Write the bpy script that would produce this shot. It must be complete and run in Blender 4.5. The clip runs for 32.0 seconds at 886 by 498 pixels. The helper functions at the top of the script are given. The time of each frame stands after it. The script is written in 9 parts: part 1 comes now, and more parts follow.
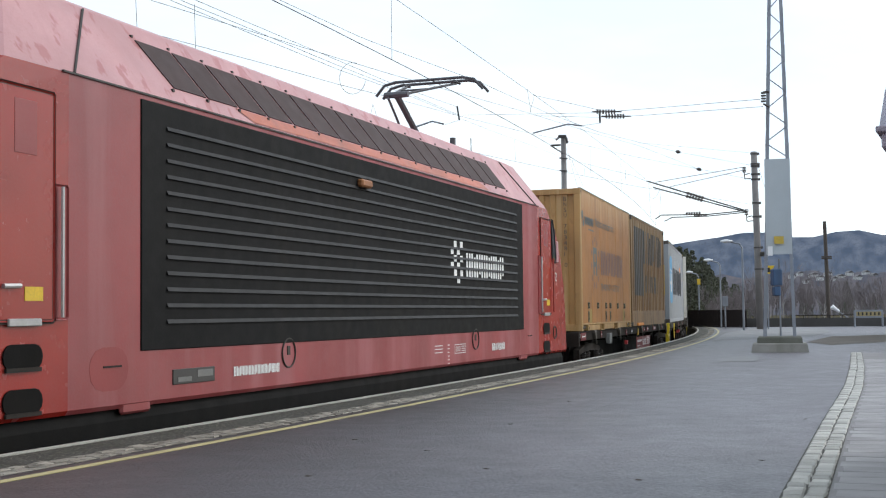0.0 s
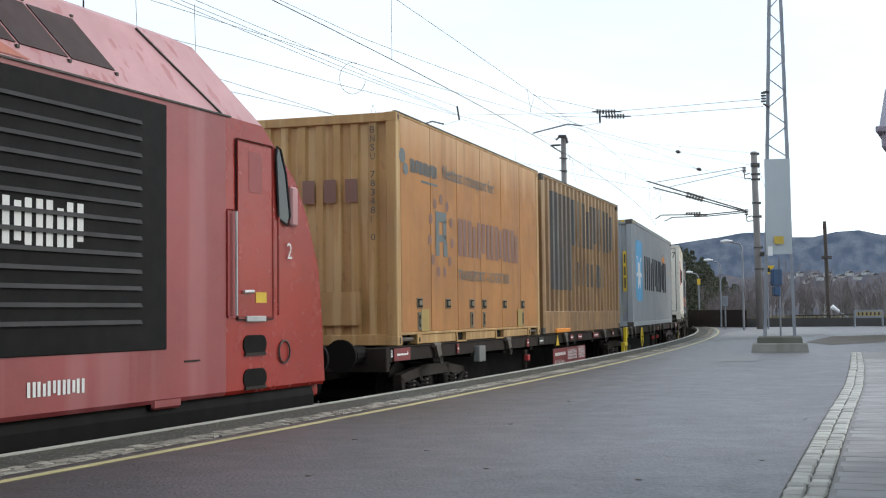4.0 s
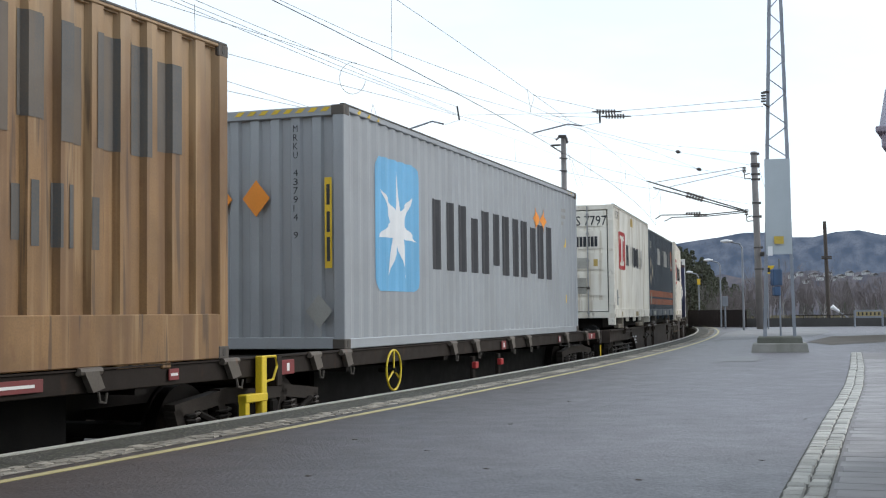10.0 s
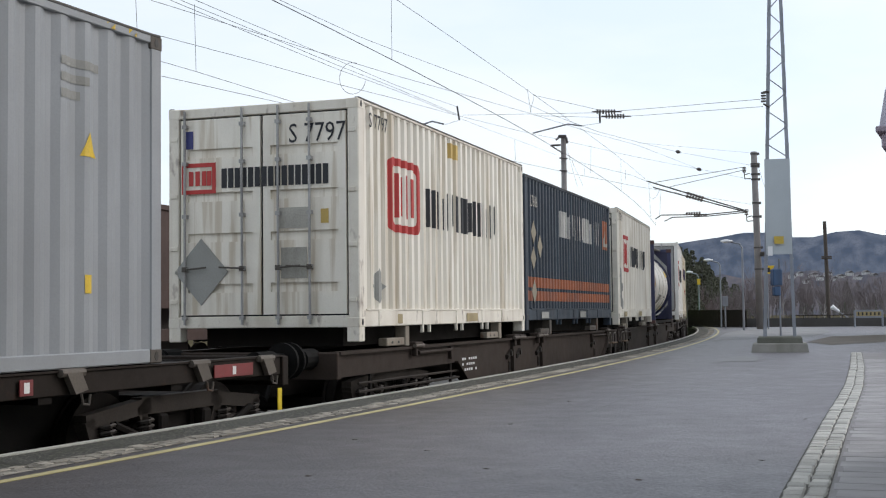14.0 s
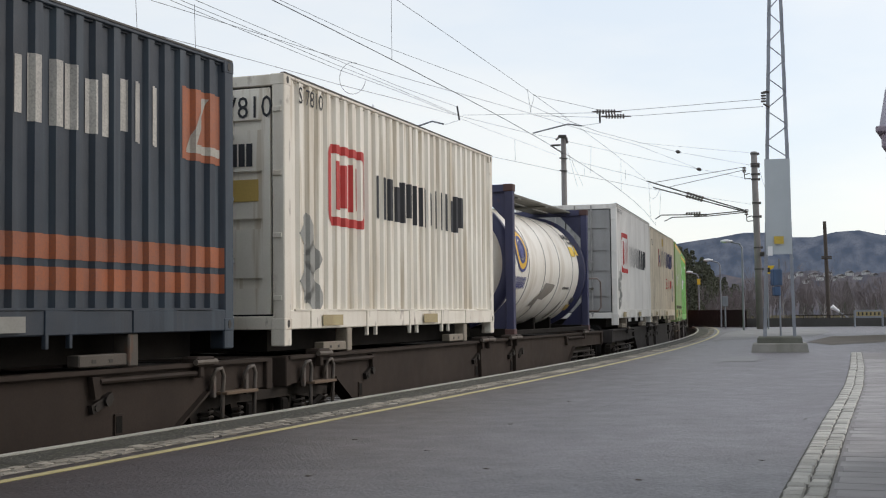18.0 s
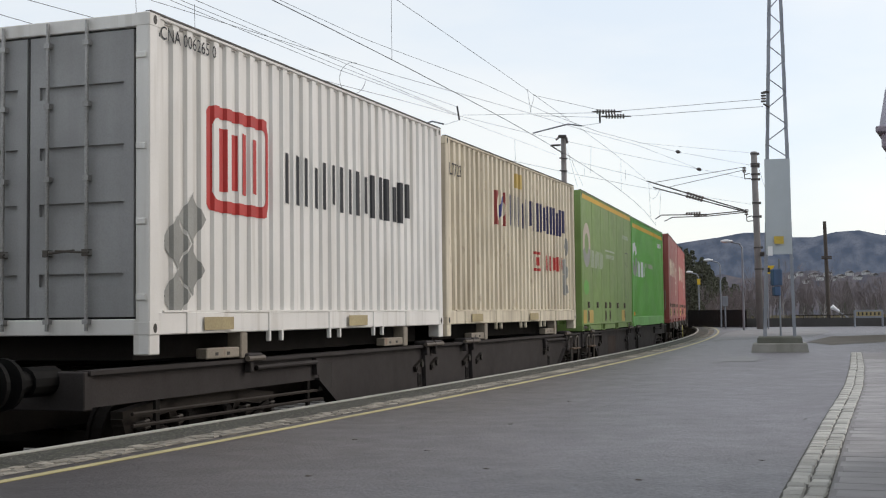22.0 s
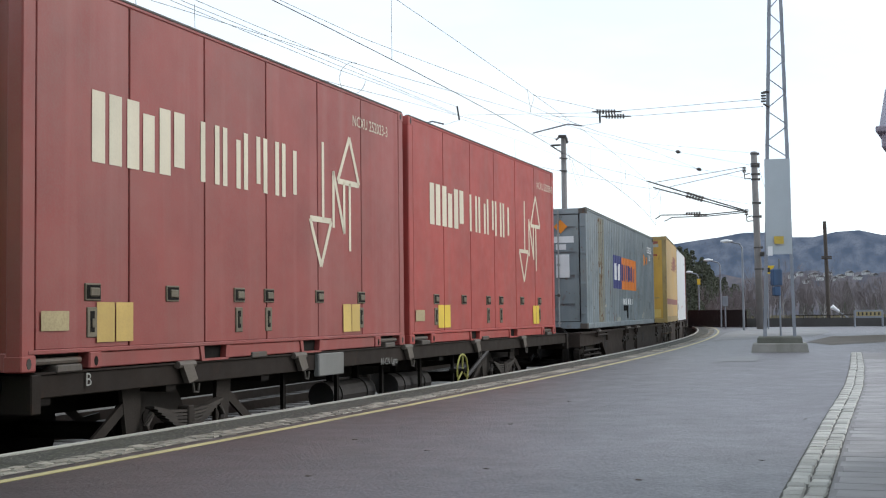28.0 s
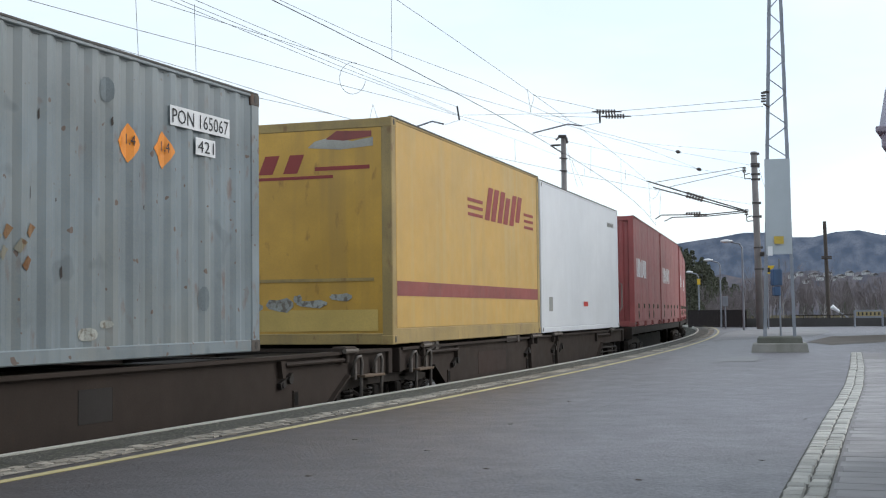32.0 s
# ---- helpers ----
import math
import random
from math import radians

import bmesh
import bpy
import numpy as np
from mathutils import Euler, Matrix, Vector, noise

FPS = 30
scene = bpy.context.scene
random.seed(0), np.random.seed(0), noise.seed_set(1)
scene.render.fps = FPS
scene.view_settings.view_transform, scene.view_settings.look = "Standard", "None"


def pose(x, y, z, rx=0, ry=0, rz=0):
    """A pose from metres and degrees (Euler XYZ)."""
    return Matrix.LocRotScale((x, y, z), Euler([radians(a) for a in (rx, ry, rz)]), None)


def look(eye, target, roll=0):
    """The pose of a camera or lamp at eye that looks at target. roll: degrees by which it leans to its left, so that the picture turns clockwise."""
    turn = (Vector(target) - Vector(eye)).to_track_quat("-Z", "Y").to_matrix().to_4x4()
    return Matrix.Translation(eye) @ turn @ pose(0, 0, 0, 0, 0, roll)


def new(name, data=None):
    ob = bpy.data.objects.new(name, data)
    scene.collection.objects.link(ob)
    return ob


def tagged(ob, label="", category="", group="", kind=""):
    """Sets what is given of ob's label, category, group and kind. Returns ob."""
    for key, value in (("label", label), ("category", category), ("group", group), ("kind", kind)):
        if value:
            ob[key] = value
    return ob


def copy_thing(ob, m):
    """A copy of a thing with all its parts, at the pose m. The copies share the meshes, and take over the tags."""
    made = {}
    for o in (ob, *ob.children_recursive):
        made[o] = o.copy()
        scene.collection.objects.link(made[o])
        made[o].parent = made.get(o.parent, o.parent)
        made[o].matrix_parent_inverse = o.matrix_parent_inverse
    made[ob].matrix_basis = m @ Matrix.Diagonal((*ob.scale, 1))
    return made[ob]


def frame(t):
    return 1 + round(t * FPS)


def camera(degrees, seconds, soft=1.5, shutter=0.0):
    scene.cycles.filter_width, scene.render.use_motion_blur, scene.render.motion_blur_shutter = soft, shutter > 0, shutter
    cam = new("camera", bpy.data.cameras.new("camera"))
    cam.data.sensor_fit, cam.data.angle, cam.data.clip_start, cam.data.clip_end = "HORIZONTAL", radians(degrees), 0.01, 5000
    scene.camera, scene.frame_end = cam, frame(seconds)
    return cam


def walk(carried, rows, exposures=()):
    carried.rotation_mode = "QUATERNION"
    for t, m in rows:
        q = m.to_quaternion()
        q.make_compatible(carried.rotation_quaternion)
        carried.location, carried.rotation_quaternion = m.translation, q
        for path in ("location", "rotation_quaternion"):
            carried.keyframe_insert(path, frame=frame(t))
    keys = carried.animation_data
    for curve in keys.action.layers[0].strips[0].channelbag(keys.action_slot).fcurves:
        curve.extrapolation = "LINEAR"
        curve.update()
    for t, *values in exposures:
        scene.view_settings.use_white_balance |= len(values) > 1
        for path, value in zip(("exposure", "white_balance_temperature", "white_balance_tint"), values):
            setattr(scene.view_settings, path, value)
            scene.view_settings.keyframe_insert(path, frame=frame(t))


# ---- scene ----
# One long goods train passes a station platform; the camera stands still.
from mathutils import geometry

CAM_H = 0.895
cam = camera(38.83, 32.0, soft=1.15)
CAM = Matrix.Translation((0, 0, CAM_H)) @ pose(0, 0, 0, 92.95, 0, 0) @ pose(0, 0, 0, 0, 0, -0.662)
walk(cam, [(0.0, CAM), (32.0, CAM)], exposures=[(0.0, 0.25, 6500, 10), (6.0, 0.25, 6500, 8), (8.0, 0.25, 6500, 8), (10.0, 0.24, 6500, 10), (12.0, 0.13, 6500, 11.5), (14.0, 0.03, 6700, 13), (17.0, -0.07, 7000, 14), (19.0, -0.13, 7000, 14), (22.0, -0.09, 7000, 14), (24.0, -0.05, 7000, 12.5), (26.0, 0.1, 6750, 11.5), (28.0, 0.25, 6500, 10), (30.0, 0.22, 6500, 9.5), (32.0, 0.11, 6500, 10)])

# ---- world and sun: a bright overcast winter day ----
world = bpy.data.worlds.new("overcast_sky")
scene.world = world
world.use_nodes = True
wn, wl = world.node_tree.nodes, world.node_tree.links
bg = wn["Background"]
sky = wn.new("ShaderNodeTexSky")
sky.sky_type, sky.sun_disc = "NISHITA", False
sky.sun_elevation, sky.sun_rotation = radians(30), radians(72)
tc = wn.new("ShaderNodeTexCoord")
mp = wn.new("ShaderNodeMapping")
mp.inputs["Scale"].default_value = (1.0, 1.0, 3.2)
nz = wn.new("ShaderNodeTexNoise")
nz.inputs["Scale"].default_value, nz.inputs["Detail"].default_value, nz.inputs["Roughness"].default_value = 3.0, 7.0, 0.52
ramp = wn.new("ShaderNodeValToRGB")
ramp.color_ramp.elements[0].position, ramp.color_ramp.elements[0].color = 0.36, (0.76, 0.885, 1.0, 1)
ramp.color_ramp.elements[1].position, ramp.color_ramp.elements[1].color = 0.62, (0.905, 0.975, 1.01, 1)
mixw = wn.new("ShaderNodeMixRGB")
mixw.blend_type = "ADD"
mixw.inputs[0].default_value = 0.05
wl.new(tc.outputs["Generated"], mp.inputs["Vector"])
wl.new(mp.outputs["Vector"], nz.inputs["Vector"])
wl.new(nz.outputs["Fac"], ramp.inputs["Fac"])
wl.new(ramp.outputs["Color"], mixw.inputs[1])
wl.new(sky.outputs["Color"], mixw.inputs[2])
wl.new(mixw.outputs["Color"], bg.inputs["Color"])
bg.inputs["Strength"].default_value = 0.86
sun_data = bpy.data.lights.new("sun", "SUN")
sun_data.energy, sun_data.angle, sun_data.color = 1.05, radians(30), (1.0, 0.97, 0.93)
sun = new("sun", sun_data)
sun.matrix_world = look((57, 31, 35), (0, 12, 0))

# ---- the track: an arc that bends to the left, away from the platform ----
RAD = 304.25                      # radius of the track's centre line
PHI0 = radians(23.521)            # heading at s = 0, turned right from +y
CX = -8.1432 - 305.47 * math.cos(PHI0)
CY = -3.0116 + 305.47 * math.sin(PHI0)
RAIL = -0.66                      # top of rail below the platform
EDGE, YELLOW = 1.77, 2.686       # platform edge and yellow line from the centre line


def along(s, off=0.0, z=0.0):
    """A point s metres along the track, off metres to its right."""
    h = PHI0 - s / RAD
    return Vector((CX + (RAD + off) * math.cos(h), CY - (RAD + off) * math.sin(h), z))


def track_pose(s, half):
    """Pose of a vehicle whose two pivots, half metres before and behind s, stand on the track."""
    a, b = along(s - half), along(s + half)
    m = (a + b) / 2
    d = b - a
    return Matrix.Translation((m.x, m.y, RAIL)) @ Matrix.Rotation(math.atan2(d.y, d.x), 4, "Z")


# ---- mesh helpers ----
def link(name, bm, material, parent=None, label="", smooth=False):
    me = bpy.data.meshes.new(name)
    bm.to_mesh(me)
    bm.free()
    if smooth:
        me.polygons.foreach_set("use_smooth", [True] * len(me.polygons))
    for m in (material if isinstance(material, (list, tuple)) else [material]):
        me.materials.append(m)
    ob = new(name, me)
    if parent:
        ob.parent = parent
    if label:
        ob["label"] = label
    return ob


def part(name, bm, material, parent, label="", smooth=False):
    return link(name, bm, material, parent, label, smooth)


def thing(name, label, category, group="", kind=""):
    return tagged(new(name), label, category, group, kind)


def box(bm, x0, x1, y0, y1, z0, z1, bevel=0.0):
    vs = [bm.verts.new((x, y, z)) for x in (x0, x1) for y in (y0, y1) for z in (z0, z1)]
    fs = [bm.faces.new([vs[i] for i in f]) for f in ((0, 1, 3, 2), (4, 6, 7, 5), (0, 4, 5, 1), (2, 3, 7, 6), (0, 2, 6, 4), (1, 5, 7, 3))]
    if bevel:
        es = list({e for f in fs for e in f.edges})
        bmesh.ops.bevel(bm, geom=es, offset=bevel, segments=1, affect="EDGES")
    return bm


def cube(x0, x1, y0, y1, z0, z1, bevel=0.0):
    return box(bmesh.new(), x0, x1, y0, y1, z0, z1, bevel)


def rod(bm, a, b, r, n=8, r2=None):
    """A closed round bar from a to b."""
    a, b = Vector(a), Vector(b)
    d = (b - a).normalized()
    u = d.orthogonal().normalized()
    v = d.cross(u)
    r2 = r if r2 is None else r2
    ra = [bm.verts.new(a + r * (math.cos(2 * math.pi * i / n) * u + math.sin(2 * math.pi * i / n) * v)) for i in range(n)]
    rb = [bm.verts.new(b + r2 * (math.cos(2 * math.pi * i / n) * u + math.sin(2 * math.pi * i / n) * v)) for i in range(n)]
    for i in range(n):
        bm.faces.new((ra[i], ra[(i + 1) % n], rb[(i + 1) % n], rb[i]))
    bm.faces.new(ra[::-1])
    bm.faces.new(rb)
    return bm


def tube(bm, pts, r, n=8, closed=False):
    """A round bar that follows points."""
    pts = [Vector(p) for p in pts]
    rings = []
    m = len(pts)
    for i, p in enumerate(pts):
        d = (pts[(i + 1) % m] - pts[i - 1]) if closed else (pts[min(i + 1, m - 1)] - pts[max(i - 1, 0)])
        d.normalize()
        u = d.cross(Vector((0.13, 0.21, 0.97)))
        u = u.normalized() if u.length > 0.05 else d.orthogonal().normalized()
        v = d.cross(u)
        rings.append([bm.verts.new(p + r * (math.cos(2 * math.pi * k / n) * u + math.sin(2 * math.pi * k / n) * v)) for k in range(n)])
    for i in range(m if closed else m - 1):
        a, b = rings[i], rings[(i + 1) % m]
        for k in range(n):
            bm.faces.new((a[k], a[(k + 1) % n], b[(k + 1) % n], b[k]))
    if not closed:
        bm.faces.new(rings[0][::-1])
        bm.faces.new(rings[-1])
    return bm


def ring_loft(bm, rings, caps=True):
    vs = [[bm.verts.new(p) for p in r] for r in rings]
    n = len(vs[0])
    for a, b in zip(vs, vs[1:]):
        for k in range(n):
            bm.faces.new((a[k], a[(k + 1) % n], b[(k + 1) % n], b[k]))
    if caps:
        bm.faces.new(vs[0][::-1])
        bm.faces.new(vs[-1])
    return bm


def prism(bm, poly, y0, y1):
    """A plate with outline poly in x and z, from y0 to y1."""
    a = [bm.verts.new((x, y0, z)) for x, z in poly]
    b = [bm.verts.new((x, y1, z)) for x, z in poly]
    n = len(poly)
    bm.faces.new(a)
    bm.faces.new(b[::-1])
    for i in range(n):
        bm.faces.new((a[i], b[i], b[(i + 1) % n], a[(i + 1) % n]))
    return bm


def fixed(bm):
    bmesh.ops.recalc_face_normals(bm, faces=bm.faces)
    return bm


def words(name, text, size, material, parent, x, y, z, width=None, rot=0.0, label="", side="right", spacing=1.0, stack=False):
    """Lettering laid flat on a wall: 'right' faces -y, 'front' faces -x; x, z is its lower left corner."""
    cu = bpy.data.curves.new(name, "FONT")
    cu.body, cu.size, cu.space_character = ("\n".join(text) if stack else text), size, spacing
    cu.resolution_u = 2
    cu.space_line = 0.62 if stack else 1.0
    tmp = bpy.data.objects.new(name, cu)
    me = bpy.data.meshes.new_from_object(tmp)
    bpy.data.objects.remove(tmp)
    me.name = name
    xs = [v.co.x for v in me.vertices] or [0]
    w = max(xs) - min(xs)
    k = width / w if width else 1.0
    me.transform(Matrix.Diagonal((k, 1, 1, 1)) @ Matrix.Translation((-min(xs), 0, 0)))
    me.materials.append(material)
    ob = new(name, me)
    ob.parent = parent
    turn = Matrix.Rotation(radians(90), 4, "X")
    if side == "front":
        turn = Matrix.Rotation(radians(-90), 4, "Z") @ turn
    ob.matrix_local = Matrix.Translation((x, y, z)) @ turn @ Matrix.Rotation(rot, 4, "Z")
    if label:
        ob["label"] = label
    return ob


# ---- materials ----
def surface(name, color, rough=0.5, metal=0.0, dirt=(0.05, 0.045, 0.04), amount=0.25, streak=0.3, grain=60.0, bump=0.02, spread=0.12, spec=0.5, scale=1.0, rust=0.0, rust_color=(0.16, 0.06, 0.025)):
    """Painted or weathered surface: blotches, fine grain, vertical dirt streaks and rust spots in object space."""
    m = bpy.data.materials.new(name)
    m.use_nodes = True
    n, l = m.node_tree.nodes, m.node_tree.links
    b = n["Principled BSDF"]
    b.inputs["Roughness"].default_value, b.inputs["Metallic"].default_value = rough, metal
    b.inputs["Specular IOR Level"].default_value = spec
    co = n.new("ShaderNodeTexCoord")
    info = n.new("ShaderNodeObjectInfo")
    shift = n.new("ShaderNodeVectorMath")
    shift.operation = "MULTIPLY_ADD"
    shift.inputs[1].default_value = (1, 1, 1)
    l.new(co.outputs["Object"], shift.inputs[0])
    rnd = n.new("ShaderNodeMath")
    rnd.operation = "MULTIPLY"
    rnd.inputs[1].default_value = 37.0
    l.new(info.outputs["Random"], rnd.inputs[0])
    l.new(rnd.outputs[0], shift.inputs[2])

    def noise_at(sc, stretch=(1, 1, 1), detail=4.0):
        mapn = n.new("ShaderNodeMapping")
        mapn.inputs["Scale"].default_value = stretch
        t = n.new("ShaderNodeTexNoise")
        t.inputs["Scale"].default_value, t.inputs["Detail"].default_value = sc, detail
        l.new(shift.outputs[0], mapn.inputs["Vector"])
        l.new(mapn.outputs[0], t.inputs["Vector"])
        return t.outputs["Fac"]

    def ramped(fac, lo, hi, top):
        r = n.new("ShaderNodeMapRange")
        r.inputs["From Min"].default_value, r.inputs["From Max"].default_value, r.inputs["To Max"].default_value = lo, hi, top
        l.new(fac, r.inputs["Value"])
        return r.outputs[0]

    def mixed(fac, a, c):
        x = n.new("ShaderNodeMixRGB")
        l.new(fac, x.inputs[0])
        for i, v in ((1, a), (2, c)):
            if isinstance(v, tuple):
                x.inputs[i].default_value = (*v, 1)
            else:
                l.new(v, x.inputs[i])
        return x.outputs[0]

    light = tuple(min(1, v * (1 + spread)) for v in color)
    dark = tuple(v * (1 - spread) for v in color)
    out = mixed(ramped(noise_at(1.3 * scale), 0.35, 0.65, 1.0), dark, light)
    out = mixed(ramped(noise_at(grain * scale, detail=2.0), 0.4, 0.75, amount * 0.6), out, dirt)
    if streak:
        out = mixed(ramped(noise_at(4.0 * scale, (1, 1, 0.06)), 0.5, 0.8, streak), out, dirt)
    out = mixed(ramped(noise_at(0.9 * scale, detail=6.0), 0.5, 0.8, amount), out, dirt)
    if rust:
        out = mixed(ramped(noise_at(7.0 * scale, (1, 1, 0.5), 8.0), 0.66 - 0.08 * rust, 0.74, min(1.0, rust)), out, rust_color)
    l.new(out, b.inputs["Base Color"])
    rr = n.new("ShaderNodeMapRange")
    rr.inputs["To Min"].default_value, rr.inputs["To Max"].default_value = max(0.05, rough - 0.1), min(1, rough + 0.15)
    l.new(noise_at(6.0 * scale), rr.inputs["Value"])
    l.new(rr.outputs[0], b.inputs["Roughness"])
    if bump:
        bp = n.new("ShaderNodeBump")
        bp.inputs["Strength"].default_value, bp.inputs["Distance"].default_value = bump * 4, 0.01
        l.new(noise_at(grain * scale * 0.6), bp.inputs["Height"])
        l.new(bp.outputs[0], b.inputs["Normal"])
    return m


def flecks(m, color, scale, lo, hi, most, detail=2.0):
    """Fine chips and grit of another colour over a material."""
    n, l = m.node_tree.nodes, m.node_tree.links
    b = n["Principled BSDF"]
    src = b.inputs["Base Color"].links[0].from_socket
    co = n.new("ShaderNodeTexCoord")
    t = n.new("ShaderNodeTexNoise")
    t.inputs["Scale"].default_value, t.inputs["Detail"].default_value = scale, detail
    mr = n.new("ShaderNodeMapRange")
    mr.inputs["From Min"].default_value, mr.inputs["From Max"].default_value, mr.inputs["To Max"].default_value = lo, hi, most
    mx = n.new("ShaderNodeMixRGB")
    mx.inputs[2].default_value = (*color, 1)
    l.new(co.outputs["Object"], t.inputs["Vector"])
    l.new(t.outputs["Fac"], mr.inputs["Value"])
    l.new(mr.outputs[0], mx.inputs[0])
    l.new(src, mx.inputs[1])
    l.new(mx.outputs[0], b.inputs["Base Color"])


def runoff(m, tint, width, lo, hi, most):
    """Long upright stripes that rain has drawn down a wall."""
    n, l = m.node_tree.nodes, m.node_tree.links
    b = n["Principled BSDF"]
    src = b.inputs["Base Color"].links[0].from_socket
    co = n.new("ShaderNodeTexCoord")
    mp = n.new("ShaderNodeMapping")
    mp.inputs["Scale"].default_value, mp.inputs["Location"].default_value = (1, 1, 0.05), (tint[0] * 40, 0, tint[1] * 10)
    t = n.new("ShaderNodeTexNoise")
    t.inputs["Scale"].default_value, t.inputs["Detail"].default_value = width, 4.0
    mr = n.new("ShaderNodeMapRange")
    mr.inputs["From Min"].default_value, mr.inputs["From Max"].default_value, mr.inputs["To Max"].default_value = lo, hi, most
    mx = n.new("ShaderNodeMixRGB")
    mx.inputs[2].default_value = (*tint, 1)
    l.new(co.outputs["Object"], mp.inputs["Vector"])
    l.new(mp.outputs[0], t.inputs["Vector"])
    l.new(t.outputs["Fac"], mr.inputs["Value"])
    l.new(mr.outputs[0], mx.inputs[0])
    l.new(src, mx.inputs[1])
    l.new(mx.outputs[0], b.inputs["Base Color"])


def bleached(m, tint, z_top, reach, most, width=5.0):
    """Paint chalked by sun and rain below the roof, running down in uneven tongues."""
    n, l = m.node_tree.nodes, m.node_tree.links
    b = n["Principled BSDF"]
    src = b.inputs["Base Color"].links[0].from_socket
    co = n.new("ShaderNodeTexCoord")
    mp = n.new("ShaderNodeMapping")
    mp.inputs["Scale"].default_value = (1, 1, 0.12)
    t = n.new("ShaderNodeTexNoise")
    t.inputs["Scale"].default_value, t.inputs["Detail"].default_value = width, 5.0
    sep = n.new("ShaderNodeSeparateXYZ")
    ad = n.new("ShaderNodeMath")
    ad.operation = "MULTIPLY_ADD"
    ad.inputs[1].default_value = reach * 1.6
    mr = n.new("ShaderNodeMapRange")
    mr.inputs["From Min"].default_value, mr.inputs["From Max"].default_value, mr.inputs["To Max"].default_value = z_top - 0.2 * reach, z_top + 0.8 * reach, most
    mx = n.new("ShaderNodeMixRGB")
    mx.inputs[2].default_value = (*tint, 1)
    l.new(co.outputs["Object"], mp.inputs["Vector"])
    l.new(mp.outputs[0], t.inputs["Vector"])
    l.new(co.outputs["Object"], sep.inputs[0])
    l.new(t.outputs["Fac"], ad.inputs[0])
    l.new(sep.outputs["Z"], ad.inputs[2])
    l.new(ad.outputs[0], mr.inputs["Value"])
    l.new(mr.outputs[0], mx.inputs[0])
    l.new(src, mx.inputs[1])
    l.new(mx.outputs[0], b.inputs["Base Color"])


def plain(name, color, rough=0.5, metal=0.0):
    return surface(name, color, rough, metal, amount=0.12, streak=0.08, bump=0.0, spread=0.06)


def trackside_tint(m, tint, reach, strength):
    """Mixes a darker brown tint into the platform beside the track, thinning out with distance from the rails."""
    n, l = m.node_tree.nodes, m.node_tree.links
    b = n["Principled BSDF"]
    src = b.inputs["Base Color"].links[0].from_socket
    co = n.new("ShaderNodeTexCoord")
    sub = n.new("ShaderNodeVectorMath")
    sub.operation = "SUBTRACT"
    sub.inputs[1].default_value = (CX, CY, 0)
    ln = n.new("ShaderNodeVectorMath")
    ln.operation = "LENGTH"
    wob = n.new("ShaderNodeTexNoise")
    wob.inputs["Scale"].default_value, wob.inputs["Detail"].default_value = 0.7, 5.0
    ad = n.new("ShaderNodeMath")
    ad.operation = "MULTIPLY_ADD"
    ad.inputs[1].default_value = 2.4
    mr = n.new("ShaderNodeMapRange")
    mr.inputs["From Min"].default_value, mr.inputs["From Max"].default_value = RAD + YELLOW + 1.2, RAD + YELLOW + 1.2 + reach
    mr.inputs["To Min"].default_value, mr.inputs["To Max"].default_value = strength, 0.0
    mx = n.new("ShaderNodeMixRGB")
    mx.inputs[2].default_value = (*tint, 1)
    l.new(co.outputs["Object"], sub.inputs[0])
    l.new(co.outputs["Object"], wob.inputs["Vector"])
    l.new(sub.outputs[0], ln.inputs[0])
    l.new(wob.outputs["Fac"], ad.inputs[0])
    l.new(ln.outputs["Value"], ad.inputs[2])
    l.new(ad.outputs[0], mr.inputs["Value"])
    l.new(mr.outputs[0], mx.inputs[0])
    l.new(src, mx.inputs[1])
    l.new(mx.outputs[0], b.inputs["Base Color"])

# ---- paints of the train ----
# Set extra dark so the undersides of the train read as deep shade.
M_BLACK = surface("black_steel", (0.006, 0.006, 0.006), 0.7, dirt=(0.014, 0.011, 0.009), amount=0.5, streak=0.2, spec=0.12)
M_UNDER = surface("shade_black_grime", (0.009, 0.0075, 0.0065), 0.8, dirt=(0.024, 0.018, 0.014), amount=0.5, streak=0.2, spec=0.15)
M_BROWN = surface("brown_grey_wagon_paint", (0.046, 0.034, 0.028), 0.7, dirt=(0.026, 0.021, 0.018), amount=0.5, streak=0.35, rust=0.25, rust_color=(0.075, 0.04, 0.025), spec=0.15)
M_GREYW = surface("grey_wagon_paint", (0.046, 0.040, 0.039), 0.7, dirt=(0.024, 0.02, 0.018), amount=0.5, streak=0.35, rust=0.2, rust_color=(0.075, 0.04, 0.025), spec=0.15)
M_RUBBER = surface("black_rubber", (0.02, 0.02, 0.02), 0.8, amount=0.3)
M_CAST = surface("worn_casting", (0.10, 0.085, 0.072), 0.7, 0.1, amount=0.6, rust=0.5)
M_YEL = surface("yellow_paint", (0.75, 0.50, 0.03), 0.5, amount=0.3)
M_WHITE = plain("white_lettering", (0.80, 0.80, 0.78))
M_DARKTXT = plain("dark_grey_lettering", (0.040, 0.041, 0.046), 0.85)
M_NAVYTXT = plain("dark_blue_lettering", (0.035, 0.035, 0.11))
M_REDTXT = plain("red_lettering", (0.50, 0.035, 0.03))
M_ORANGE = plain("orange_label", (0.85, 0.28, 0.02))
M_REDPLATE = surface("red_plate", (0.21, 0.022, 0.024), 0.5, amount=0.4)
M_SLOT = surface("dark_slot", (0.012, 0.011, 0.01), 0.8, spec=0.1)
M_LUG = surface("worn_lug_steel", (0.12, 0.10, 0.082), 0.65, dirt=(0.055, 0.042, 0.033), amount=0.6, rust=0.5)
M_SEAM = plain("dark_seam", (0.03, 0.025, 0.02))


